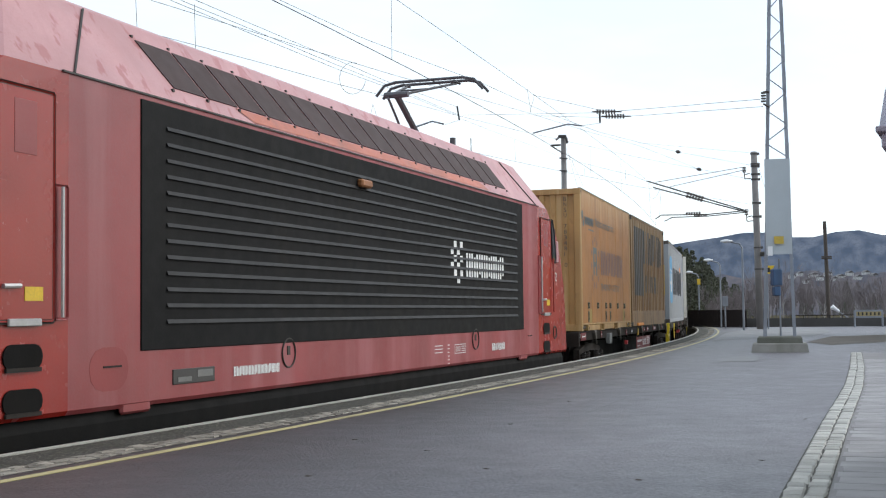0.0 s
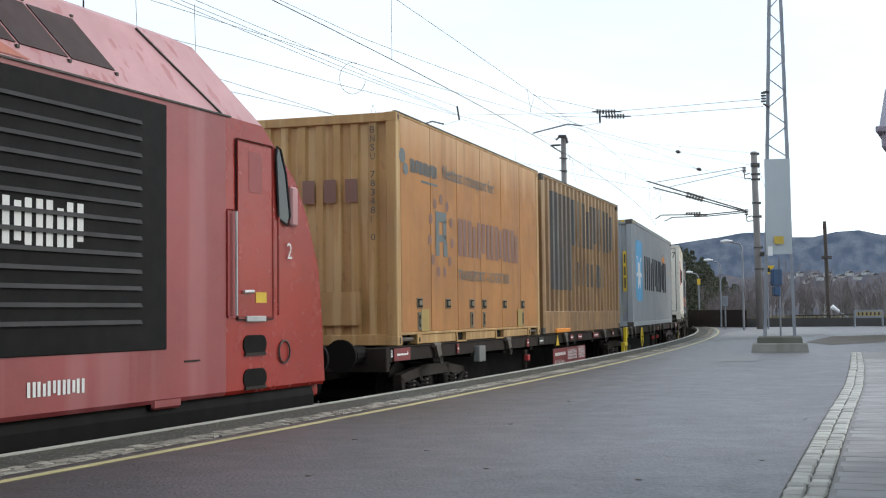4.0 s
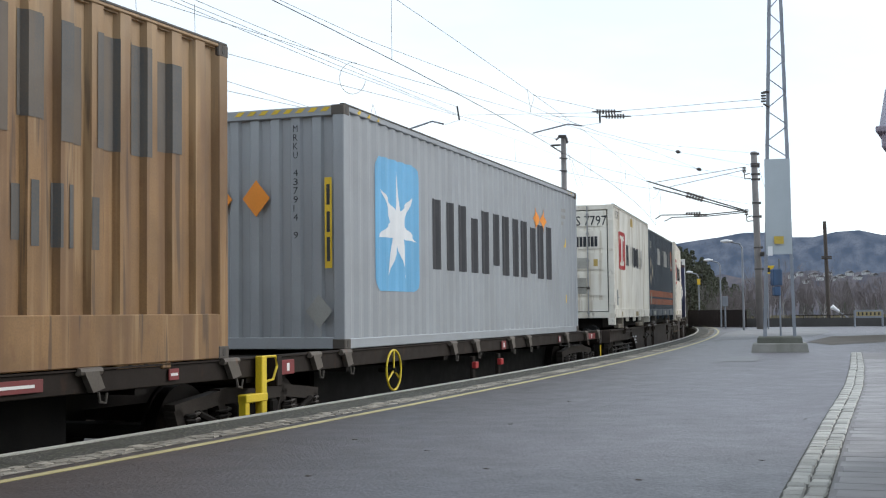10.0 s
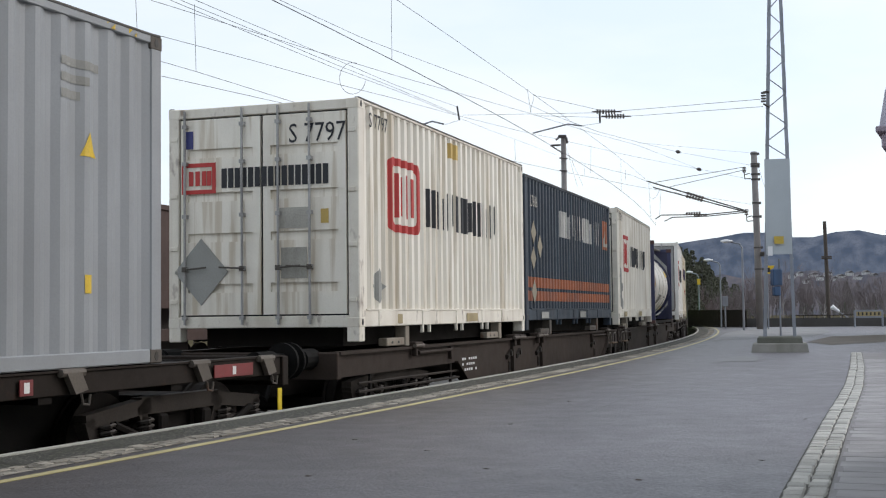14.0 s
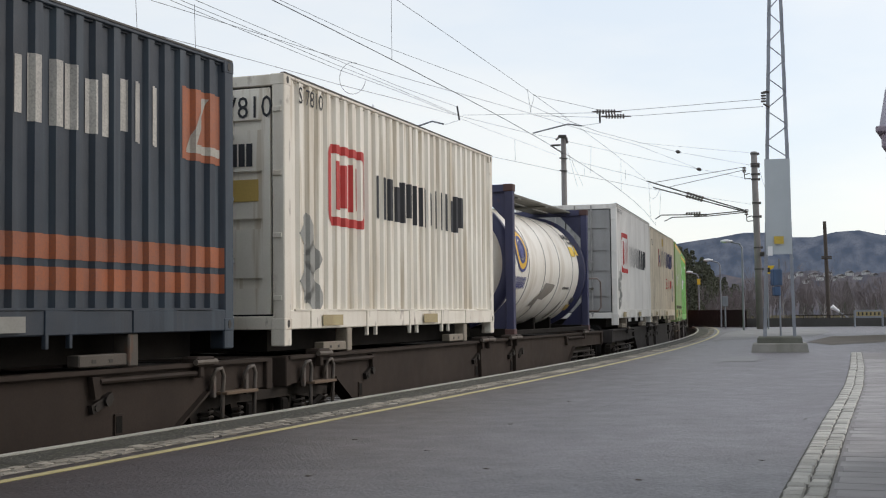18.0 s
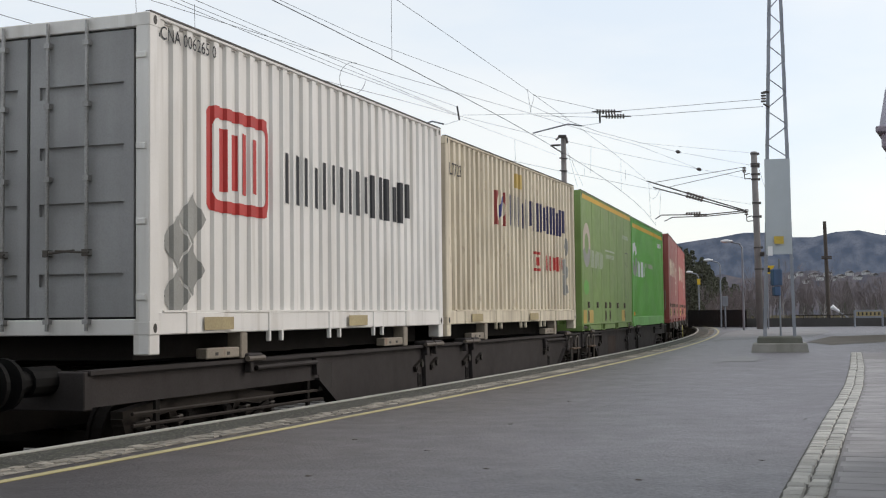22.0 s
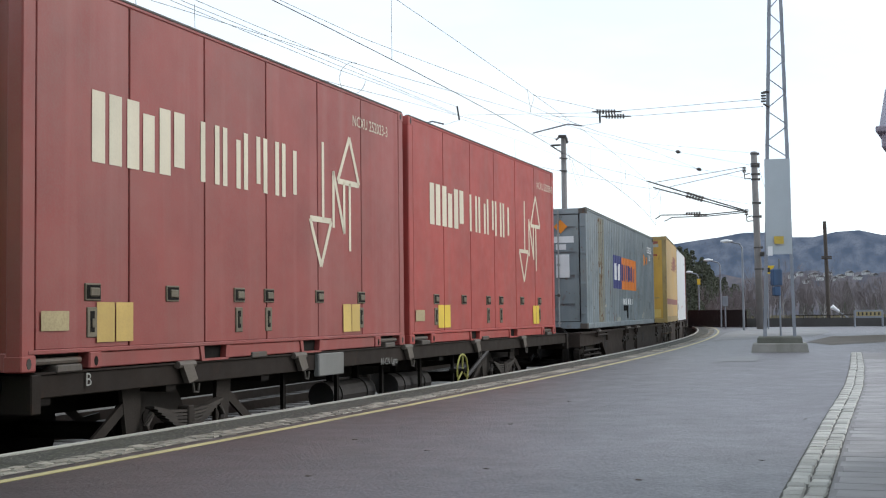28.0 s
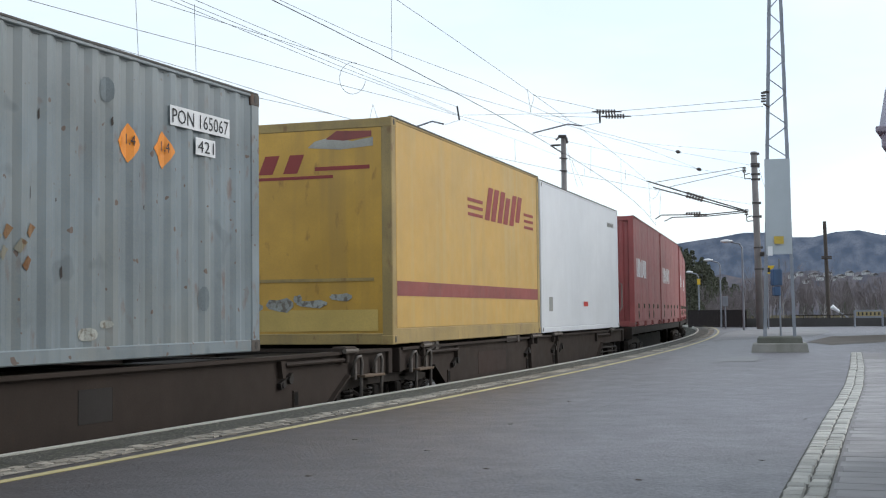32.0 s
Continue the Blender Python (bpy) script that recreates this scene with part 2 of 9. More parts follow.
def corrugated(x0, x1, z0, z1, y, depth, pitch, back, flat=0.40):
    """A pressed steel wall between x0 and x1: trapezoid waves on its outer face at -y."""
    n = max(1, round((x1 - x0) / pitch))
    p = (x1 - x0) / n
    pts = []
    for i in range(n):
        a = x0 + i * p
        pts += [(a, y), (a + flat * p, y), (a + 0.5 * p, y + depth), (a + (0.5 + flat) * p, y + depth)]
    pts.append((x1, y))
    bm = bmesh.new()
    lo = [bm.verts.new((a, b, z0)) for a, b in pts]
    hi = [bm.verts.new((a, b, z1)) for a, b in pts]
    for i in range(len(pts) - 1):
        bm.faces.new((lo[i], lo[i + 1], hi[i + 1], hi[i]))
    bl = [bm.verts.new((a, back, z)) for a, z in ((x0, z0), (x1, z0), (x1, z1), (x0, z1))]
    bm.faces.new(bl[::-1])
    bm.faces.new([lo[0], hi[0], bl[3], bl[0]])
    bm.faces.new([hi[-1], lo[-1], bl[1], bl[2]])
    bm.faces.new(hi + [bl[2], bl[3]])
    bm.faces.new(lo[::-1] + [bl[0], bl[1]])
    return bm


def mirror_y(bm):
    bmesh.ops.scale(bm, vec=(1, -1, 1), verts=bm.verts)
    bmesh.ops.reverse_faces(bm, faces=bm.faces)
    return bm


def to_end(bm, L):
    """Turns a wall built along x and facing -y so that it becomes the end wall facing -x at x = -L/2."""
    for v in bm.verts:
        x, y, z = v.co
        v.co = (-L / 2 + y, -x, z)
    return bm


WALLS, BASES, LENGTHS = {}, {}, {}   # right-hand wall plane and waves, base height and length of each body


def container(label, L, H, paint, rail_paint, W=2.5, style="corr", pitch=0.26, depth=0.05, panels=6, front="corr", base=0.0, top_rail=0.035,
              bottom_rail=0.12, post=0.16, hinge=True, sill=0.0, roof_paint=None, front_paint=None, casting=None, swap=False, flat=0.40):
    """A freight container or swap body; its origin is the middle of its base, its door or front end looks to -x."""
    ob = thing("freight_container", label, "container", "containers on the train")
    h, w = L / 2, W / 2
    z0, z1 = bottom_rail + sill, H - top_rail
    count = max(1, round((L - 2 * post) / pitch))
    WALLS[ob.name] = (-w + 0.012, (-h + post, (L - 2 * post) / count, depth, count, flat)) if style == "corr" else (-w + 0.004, None)
    LENGTHS[ob.name] = L
    for s in (1, -1):
        if style == "corr":
            bm = corrugated(-h + post, h - post, z0, z1, -w + 0.012, depth, pitch, -w + 0.09, flat)
            part("side_panel", bm if s == 1 else mirror_y(bm), paint, ob)
        else:
            xs = [-h + post + (L - 2 * post) * i / panels for i in range(panels + 1)]
            for a, b in zip(xs, xs[1:]):
                bm = cube(a + 0.010, b - 0.010, -w + 0.004, -w + 0.05, z0, z1, 0.006)
                part("side_panel", bm if s == 1 else mirror_y(bm), paint, ob)
            bm = cube(-h + post, h - post, -w + 0.02, -w + 0.06, z0, z1)
            part("panel_seam", bm if s == 1 else mirror_y(bm), M_SEAM, ob)
        bm = cube(-h + post * 0.5, h - post * 0.5, -w, -w + 0.08, z1, H, 0.008)
        part("top_rail", bm if s == 1 else mirror_y(bm), rail_paint, ob)
        if swap:
            bm = cube(-h + post * 0.5, h - post * 0.5, -w - 0.004, -w + 0.08, z0 - 0.035, z0, 0.006)
            part("bottom_rail", bm if s == 1 else mirror_y(bm), rail_paint, ob)
            for xa, xb in ((-2.85, -1.30), (-0.78, 0.78), (1.30, 2.85)):
                bm = cube(xa, xb, -w + 0.012, -w + 0.1, 0.0, z0 - 0.037, 0.008)
                part("under_rail", bm if s == 1 else mirror_y(bm), rail_paint, ob)
            for e in (-1, 1):
                bm = cube(e * 2.93 - 0.085, e * 2.93 + 0.085, -w - 0.008, -w + 0.15, -0.004, z0 - 0.03, 0.012)
                cas = part("foot_casting", bm if s == 1 else mirror_y(bm), rail_paint, ob)
                bm = bmesh.new()
                prism(bm, [(e * 2.93 + 0.026 * math.cos(q), 0.055 + 0.04 * math.sin(q)) for q in [i * math.pi / 4 for i in range(8)]], -w - 0.011, -w + 0.0)
                part("hole", fixed(bm) if s == 1 else mirror_y(fixed(bm)), M_SLOT, cas)
                bm = bmesh.new()
                xa, xb = sorted((e * 3.06, e * (h - 0.2)))
                rod(bm, (xa, -s * (w - 0.06), 0.07), (xb, -s * (w - 0.06), 0.07), 0.028, 8)
                part("prop_leg", bm, M_LUG, ob)
                xf = e * 1.04
                bm = cube(xf - 0.21, xf + 0.21, -w + 0.06, -w + 0.09, -0.005, z0 - 0.04)
                pk = part("fork_pocket", bm if s == 1 else mirror_y(bm), M_SLOT, ob)
                for q in (-1, 1):
                    bm = bmesh.new()
                    prism(bm, [(xf + q * 0.19, -0.012), (xf + q * 0.24, -0.012), (xf + q * 0.28, z0 - 0.036), (xf + q * 0.21, z0 - 0.036)], -w - 0.002, -w + 0.06)
                    part("pocket_cheek", fixed(bm) if s == 1 else mirror_y(fixed(bm)), rail_paint, pk)
                bm = cube(xf - 0.2, xf + 0.2, -w - 0.002, -w + 0.06, -0.012, 0.008)
                part("pocket_lip", bm if s == 1 else mirror_y(bm), rail_paint, pk)
        else:
            bm = cube(-h + post * 0.5, h - post * 0.5, -w + 0.002, -w + 0.12, 0.0, z0, 0.01)
            part("bottom_rail", bm if s == 1 else mirror_y(bm), rail_paint, ob)
        for e in (-1, 1):
            xa, xb = (-h, -h + post) if e < 0 else (h - post, h)
            bm = cube(xa, xb, -w, -w + 0.14, 0.0, H, 0.012)
            part("corner_post", bm if s == 1 else mirror_y(bm), rail_paint, ob)
        # Dark strip that draws the shadow line along the roof edge.
        bm = cube(-h + 0.02, h - 0.02, -w - 0.003, -w + 0.05, H - 0.002, H + 0.016)
        part("roof_lip", bm if s == 1 else mirror_y(bm), M_SEAM, ob)
    # roof with shallow bows, floor
    bm = cube(-h + 0.02, h - 0.02, -w + 0.03, w - 0.03, H - 0.05, H - 0.012)
    roof = part("roof", bm, roof_paint or paint, ob)
    k = max(4, int(L / 0.6))
    for i in range(k):
        x = -h + L * (i + 0.5) / k
        part("roof_bow", cube(x - 0.07, x + 0.07, -w + 0.1, w - 0.1, H - 0.014, H + 0.004), roof_paint or paint, roof)
    part("floor", cube(-h + 0.05, h - 0.05, -w + 0.1, w - 0.1, 0.02, 0.14), M_UNDER, ob)
    # end walls
    fp = front_paint or paint
    part("end_wall", cube(h - 0.06, h - 0.02, -w + 0.1, w - 0.1, 0.1, H - 0.06), fp, ob)
    part("end_rail", cube(-h + 0.004, -h + 0.1, -w + 0.14, w - 0.14, H - 0.12, H - 0.002, 0.008), rail_paint, ob)
    part("end_rail", cube(-h + 0.004, -h + 0.1, -w + 0.14, w - 0.14, 0.0, 0.14, 0.008), rail_paint, ob)
    if front == "doors":
        part("door_gasket", cube(-h + 0.05, -h + 0.065, -w + 0.145, w - 0.145, 0.142, H - 0.122), M_RUBBER, ob)
        for s in (-1, 1):
            ya, yb = (-w + 0.165, -0.018) if s < 0 else (0.018, w - 0.165)
            bm = cube(-h + 0.045, -h + 0.075, ya, yb, 0.16, H - 0.14)
            levels = [0.16] + [v for q in (0.28, 0.90, 1.40, 1.94) for v in (q + 0.15, q + 0.26)] + [H - 0.14]
            for za, zb in zip(levels[::2], levels[1::2]):
                box(bm, -h + 0.012, -h + 0.05, ya, yb, za, zb)
            for za, zb in zip(levels[1::2], levels[2::2]):
                box(bm, -h + 0.012, -h + 0.05, ya, ya + 0.1, za, zb)
                box(bm, -h + 0.012, -h + 0.05, yb - 0.1, yb, za, zb)
            leaf = part("door", bm, fp, ob)
            for q in ((0.42, 0.8) if s < 0 else (0.21, 0.93)):
                y = ya + (yb - ya) * q
                bm = bmesh.new()
                rod(bm, (-h - 0.03, y, 0.04), (-h - 0.03, y, H - 0.03), 0.017, 8)
                for zz in (0.1, 0.7, 1.35, 2.0, H - 0.25):
                    if zz < H - 0.1:
                        box(bm, -h - 0.05, -h + 0.01, y - 0.03, y + 0.03, zz, zz + 0.045)
                part("locking_bar", bm, M_BAR, leaf)
                bm = bmesh.new()
                rod(bm, (-h - 0.055, y - 0.04, 0.72), (-h - 0.055, y + 0.3 * (1 if q < 0.5 else -1), 0.74), 0.011, 6)
                box(bm, -h - 0.06, -h + 0.01, y - 0.028, y + 0.028, 0.69, 0.75)
                part("door_handle", bm, M_CAST, leaf)
            if hinge:
                for zz in (0.3, 0.95, 1.6, H - 0.4):
                    yy = -w + 0.03 if s < 0 else w - 0.13
                    part("hinge", cube(-h - 0.015, -h + 0.02, yy, yy + 0.10, zz, zz + 0.055, 0.006), rail_paint, leaf)
    elif front == "corr":
        bm = corrugated(-w + 0.14, w - 0.14, 0.14, H - 0.12, 0.03, 0.04, 0.26, 0.1)
        part("end_wall", to_end(bm, L), fp, ob)
    elif front == "ribbed":
        part("end_wall", cube(-h + 0.03, -h + 0.08, -w + 0.14, w - 0.14, 0.14, H - 0.12), fp, ob)
        for i in range(6):
            zz = 0.35 + (H - 0.7) * i / 5
            part("rib", cube(-h + 0.005, -h + 0.03, -w + 0.15, w - 0.15, zz, zz + 0.06, 0.006), fp, ob)
        for i in range(3):
            y = -w + 0.5 + 0.75 * i
            part("rib", cube(-h + 0.0, -h + 0.03, y, y + 0.05, 0.15, H - 0.13, 0.006), fp, ob)
    else:
        part("end_wall", cube(-h + 0.012, -h + 0.08, -w + 0.14, w - 0.14, 0.14, H - 0.12), fp, ob)
    for e in (-1, 1):
        for s in (-1, 1):
            for zz in (0.0, H - 0.118):
                xa = -h - 0.004 if e < 0 else h - 0.174
                ya = -w - 0.004 if s < 0 else w - 0.158
                bm = cube(xa, xa + 0.178, ya, ya + 0.162, zz - 0.003, zz + 0.121, 0.01)
                cas = part("corner_casting", bm, casting or rail_paint, ob)
                if s < 0:
                    bm = bmesh.new()
                    prism(bm, [(xa + 0.089 + 0.028 * math.cos(q), zz + 0.06 + 0.042 * math.sin(q)) for q in [i * math.pi / 4 for i in range(8)]], ya - 0.003, ya + 0.004)
                    part("hole", fixed(bm), M_SEAM, cas)
    return ob


def pockets(ob, L, W, paint, xs, z0=-0.14, z1=0.0, gap=0.28):
    """Feet, fork pockets and support brackets below a swap body."""
    w = W / 2
    for x in xs:
        for s in (-1, 1):
            y = s * (w - 0.09)
            foot = part("foot_beam", cube(x - gap - 0.08, x + gap + 0.08, y - 0.06, y + 0.06, z0 + 0.01, z0 + 0.11, 0.01), paint, ob)
            part("foot_block", cube(x + gap - 0.02, x + gap + 0.12, y - 0.08, y + 0.075, z0 - 0.005, z1, 0.012), paint, foot)
            for q in (-0.2, 0.02):
                part("bolt_hole", cube(x + q, x + q + 0.05, y + s * 0.055, y + s * 0.064, z0 + 0.04, z0 + 0.07), M_SEAM, foot)
    # Dark filler added so no daylight shows between body and deck.
    part("under_floor", cube(-L / 2 + 0.25, L / 2 - 0.25, -0.92, 0.92, z0 + 0.03, 0.03), M_UNDER, ob)


M_BUCKLE = surface("worn_bronze_buckle", (0.17, 0.145, 0.10), 0.55, 0.2, dirt=(0.05, 0.04, 0.03), amount=0.6, rust=0.4)


def latches(ob, L, W, paint, xs, z=0.25, base_z=0.12):
    """Curtain strap buckles: a dark box above a slot, with a worn plate at its side."""
    w = W / 2
    for k, x in enumerate(xs):
        bm = cube(x - 0.105, x + 0.105, -w - 0.010, -w + 0.02, z + 0.31, z + 0.45, 0.006)
        frame_in = cube(x - 0.055, x + 0.075, -w - 0.024, -w - 0.009, z + 0.345, z + 0.415, 0.008)
        la = part("buckle", bm, M_BUCKLE, ob)
        part("buckle_slot", cube(x - 0.09, x + 0.09, -w - 0.013, -w - 0.005, z + 0.325, z + 0.435), M_SLOT, la)
        part("buckle_lever", frame_in, M_BUCKLE, la)
        if k in (1, 4):
            continue
        part("strap_plate", cube(x - 0.075, x + 0.06, -w - 0.008, -w + 0.01, z + 0.02, z + 0.26, 0.006), M_BUCKLE, la)
        part("strap_slot", cube(x - 0.04, x + 0.02, -w - 0.011, -w + 0.01, z + 0.06, z + 0.23, 0.004), M_SLOT, la)
        part("strap_hook", cube(x - 0.025, x + 0.01, -w - 0.020, -w - 0.010, z + 0.10, z + 0.17, 0.006), M_BUCKLE, la)


# ---- bogies and wagons ----
M_BOGIE = surface("dusty_bogie_steel", (0.034, 0.028, 0.024), 0.75, dirt=(0.06, 0.048, 0.04), amount=0.6, spec=0.2)
M_SPRING = surface("dusty_spring_steel", (0.05, 0.043, 0.038), 0.6, 0.2, dirt=(0.085, 0.068, 0.055), amount=0.6, spec=0.3)
def stroke(bm, a, b, w, y0, y1):
    """A flat bar w wide from a to b, points of (x, z), between y0 and y1."""
    d = Vector((b[0] - a[0], b[1] - a[1])).normalized() * w / 2
    return prism(bm, [(a[0] - d.x + d.y, a[1] - d.y - d.x), (b[0] + d.x + d.y, b[1] + d.y - d.x), (b[0] + d.x - d.y, b[1] + d.y + d.x), (a[0] - d.x - d.y, a[1] - d.y + d.x)], y0, y1)


def bogie(parent, x, wheels, springs=False):
    """A two-axle bogie under a wagon at x; the wheelsets are collected to turn."""
    for s in (-1, 1):
        y = s * 1.0
        bm = bmesh.new()
        for a, b, w in (((-1.32, 0.70), (-0.55, 0.78), 0.13), ((-0.55, 0.78), (0.55, 0.78), 0.15), ((0.55, 0.78), (1.32, 0.70), 0.13), ((-0.62, 0.74), (-0.40, 0.32), 0.11), ((0.62, 0.74), (0.40, 0.32), 0.11),
                        ((-0.62, 0.36), (0.62, 0.36), 0.10), ((-1.32, 0.66), (-1.22, 0.42), 0.12), ((1.32, 0.66), (1.22, 0.42), 0.12), ((-0.58, 0.66), (-0.58, 0.40), 0.09), ((0.58, 0.66), (0.58, 0.40), 0.09)):
            stroke(bm, (x + a[0], a[1]), (x + b[0], b[1]), w, y - 0.06, y + 0.06)
        part("bogie_frame", fixed(bm), M_BOGIE, parent)
        for e in (-0.9, 0.9):
            bm = bmesh.new()
            rod(bm, (x + e, y + s * 0.02, 0.46), (x + e, y + s * 0.2, 0.46), 0.13, 12)
            box(bm, x + e - 0.17, x + e + 0.17, y - 0.08, y + 0.1, 0.34, 0.6, 0.02)
            axle = part("axle_box", bm, M_BOGIE, parent)
            bm = bmesh.new()
            rod(bm, (x + e, y + s * 0.2, 0.46), (x + e, y + s * 0.215, 0.46), 0.1, 12)
            part("axle_cover", bm, M_SPRING, axle)
            for q in (-0.27, 0.27):
                bm = bmesh.new()
                tube(bm, [(x + e + q + 0.065 * math.cos(k * math.pi / 3), y + s * 0.1 + 0.065 * math.sin(k * math.pi / 3), 0.42 + 0.0085 * k) for k in range(31)], 0.016, 5)
                part("spring", bm, M_SPRING, parent)
        bm = bmesh.new()
        if springs:
            for e in (-0.9, 0.9):
                bm = bmesh.new()
                for i in range(6):
                    hl = 0.52 - 0.07 * i
                    tube(bm, [(x + e - hl, y + s * 0.14, 0.66 - 0.035 * i), (x + e, y + s * 0.14, 0.60 - 0.035 * i), (x + e + hl, y + s * 0.14, 0.66 - 0.035 * i)], 0.028, 6)
                part("leaf_spring", bm, M_SPRING, parent)
        else:
            tube(bm, [(x - 1.1, y + s * 0.12, 0.66), (x - 0.4, y + s * 0.14, 0.4), (x + 0.4, y + s * 0.14, 0.4), (x + 1.1, y + s * 0.12, 0.66)], 0.035, 6)
            part("brake_rod", bm, M_UNDER, parent)
        for e in (-0.35, 0.35):
            bm = cube(x + e - 0.07, x + e + 0.07, y + s * 0.05 - 0.06, y + s * 0.05 + 0.06, 0.25, 0.7, 0.02)
            part("brake_block", bm, M_UNDER, parent)
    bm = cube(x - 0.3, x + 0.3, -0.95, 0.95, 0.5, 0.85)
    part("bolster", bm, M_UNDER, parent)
    for e in (-0.9, 0.9):
        wheelset(parent, x + e, wheels)


def wheelset(parent, x, wheels, r=0.46):
    bm = bmesh.new()
    rod(bm, (0, -0.95, 0), (0, 0.95, 0), 0.085, 10)
    ws = part("wheelset", bm, M_UNDER, parent)
    ws.location = (x, 0, r)
    for s in (-1, 1):
        bm = bmesh.new()
        rod(bm, (0, s * 0.69, 0), (0, s * 0.82, 0), r, 28)
        rod(bm, (0, s * 0.68, 0), (0, s * 0.715, 0), r + 0.03, 28)
        part("wheel", bm, M_UNDER, ws)
        bm = bmesh.new()
        rod(bm, (0, s * 0.822, 0), (0, s * 0.826, 0), r - 0.004, 28)
        for i in range(3):
            q = 2 * math.pi * i / 3
            rod(bm, (0.25 * math.cos(q), s * 0.80, 0.25 * math.sin(q)), (0.25 * math.cos(q), s * 0.835, 0.25 * math.sin(q)), 0.06, 8)
        part("wheel_disc", bm, M_STEELDARK, ws)
    wheels.append((ws, x, r))


def buffers(parent, x, d):
    for s in (-1, 1):
        y = s * 0.875
        bm = bmesh.new()
        rod(bm, (x, y, 1.06), (x + d * 0.35, y, 1.06), 0.12, 12)
        rod(bm, (x + d * 0.3, y, 1.06), (x + d * 0.58, y, 1.06), 0.09, 12)
        rod(bm, (x + d * 0.58, y, 1.06), (x + d * 0.62, y, 1.06), 0.2, 20)
        part("buffer", bm, M_BLACK, parent)
    bm = bmesh.new()
    rod(bm, (x, 0, 1.0), (x + d * 0.6, 0, 0.95), 0.05, 8)
    tube(bm, [(x, -0.4, 0.95), (x + d * 0.25, -0.42, 0.6), (x + d * 0.5, -0.42, 0.7)], 0.025, 6)
    part("coupling", bm, M_BLACK, parent)


def flat_wagon(label, L, bogies, front_buffer, rear_buffer, wheels, springs=False, belly=None):
    """Low pocketless container wagon with a slim dark sole bar."""
    ob = thing("container_wagon", label, "wagon", "wagons of the train")
    h = L / 2
    for s in (-1, 1):
        y = s * 1.22
        bm = cube(-h, h, min(y, y - s * 0.09), max(y, y - s * 0.09), 0.955, 1.135, 0.008)
        part("sole_bar", bm, M_BLACKBROWN, ob)
        part("beam_flange", cube(-h, h, min(y + s * 0.02, y - s * 0.16), max(y + s * 0.02, y - s * 0.16), 1.135, 1.15), M_BLACKBROWN, ob)
    for i in range(int(L / 1.7) + 1):
        x = -h + 0.15 + (L - 0.3) * i / int(L / 1.7)
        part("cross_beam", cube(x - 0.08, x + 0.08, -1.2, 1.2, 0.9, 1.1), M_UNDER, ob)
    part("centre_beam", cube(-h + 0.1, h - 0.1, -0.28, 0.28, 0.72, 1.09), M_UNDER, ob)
    # Black sheets added below the deck to keep the underside dark.
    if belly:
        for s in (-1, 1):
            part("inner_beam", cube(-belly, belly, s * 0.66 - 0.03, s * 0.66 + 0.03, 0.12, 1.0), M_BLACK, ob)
    for e, on in ((-1, front_buffer), (1, rear_buffer)):
        part("headstock", cube(e * h - 0.06, e * h + 0.06, -1.25, 1.25, 0.84, 1.14, 0.01), M_BLACKBROWN, ob)
        if on:
            buffers(ob, e * h, e)
    for x in bogies:
        bogie(ob, x, wheels, springs)
    return ob


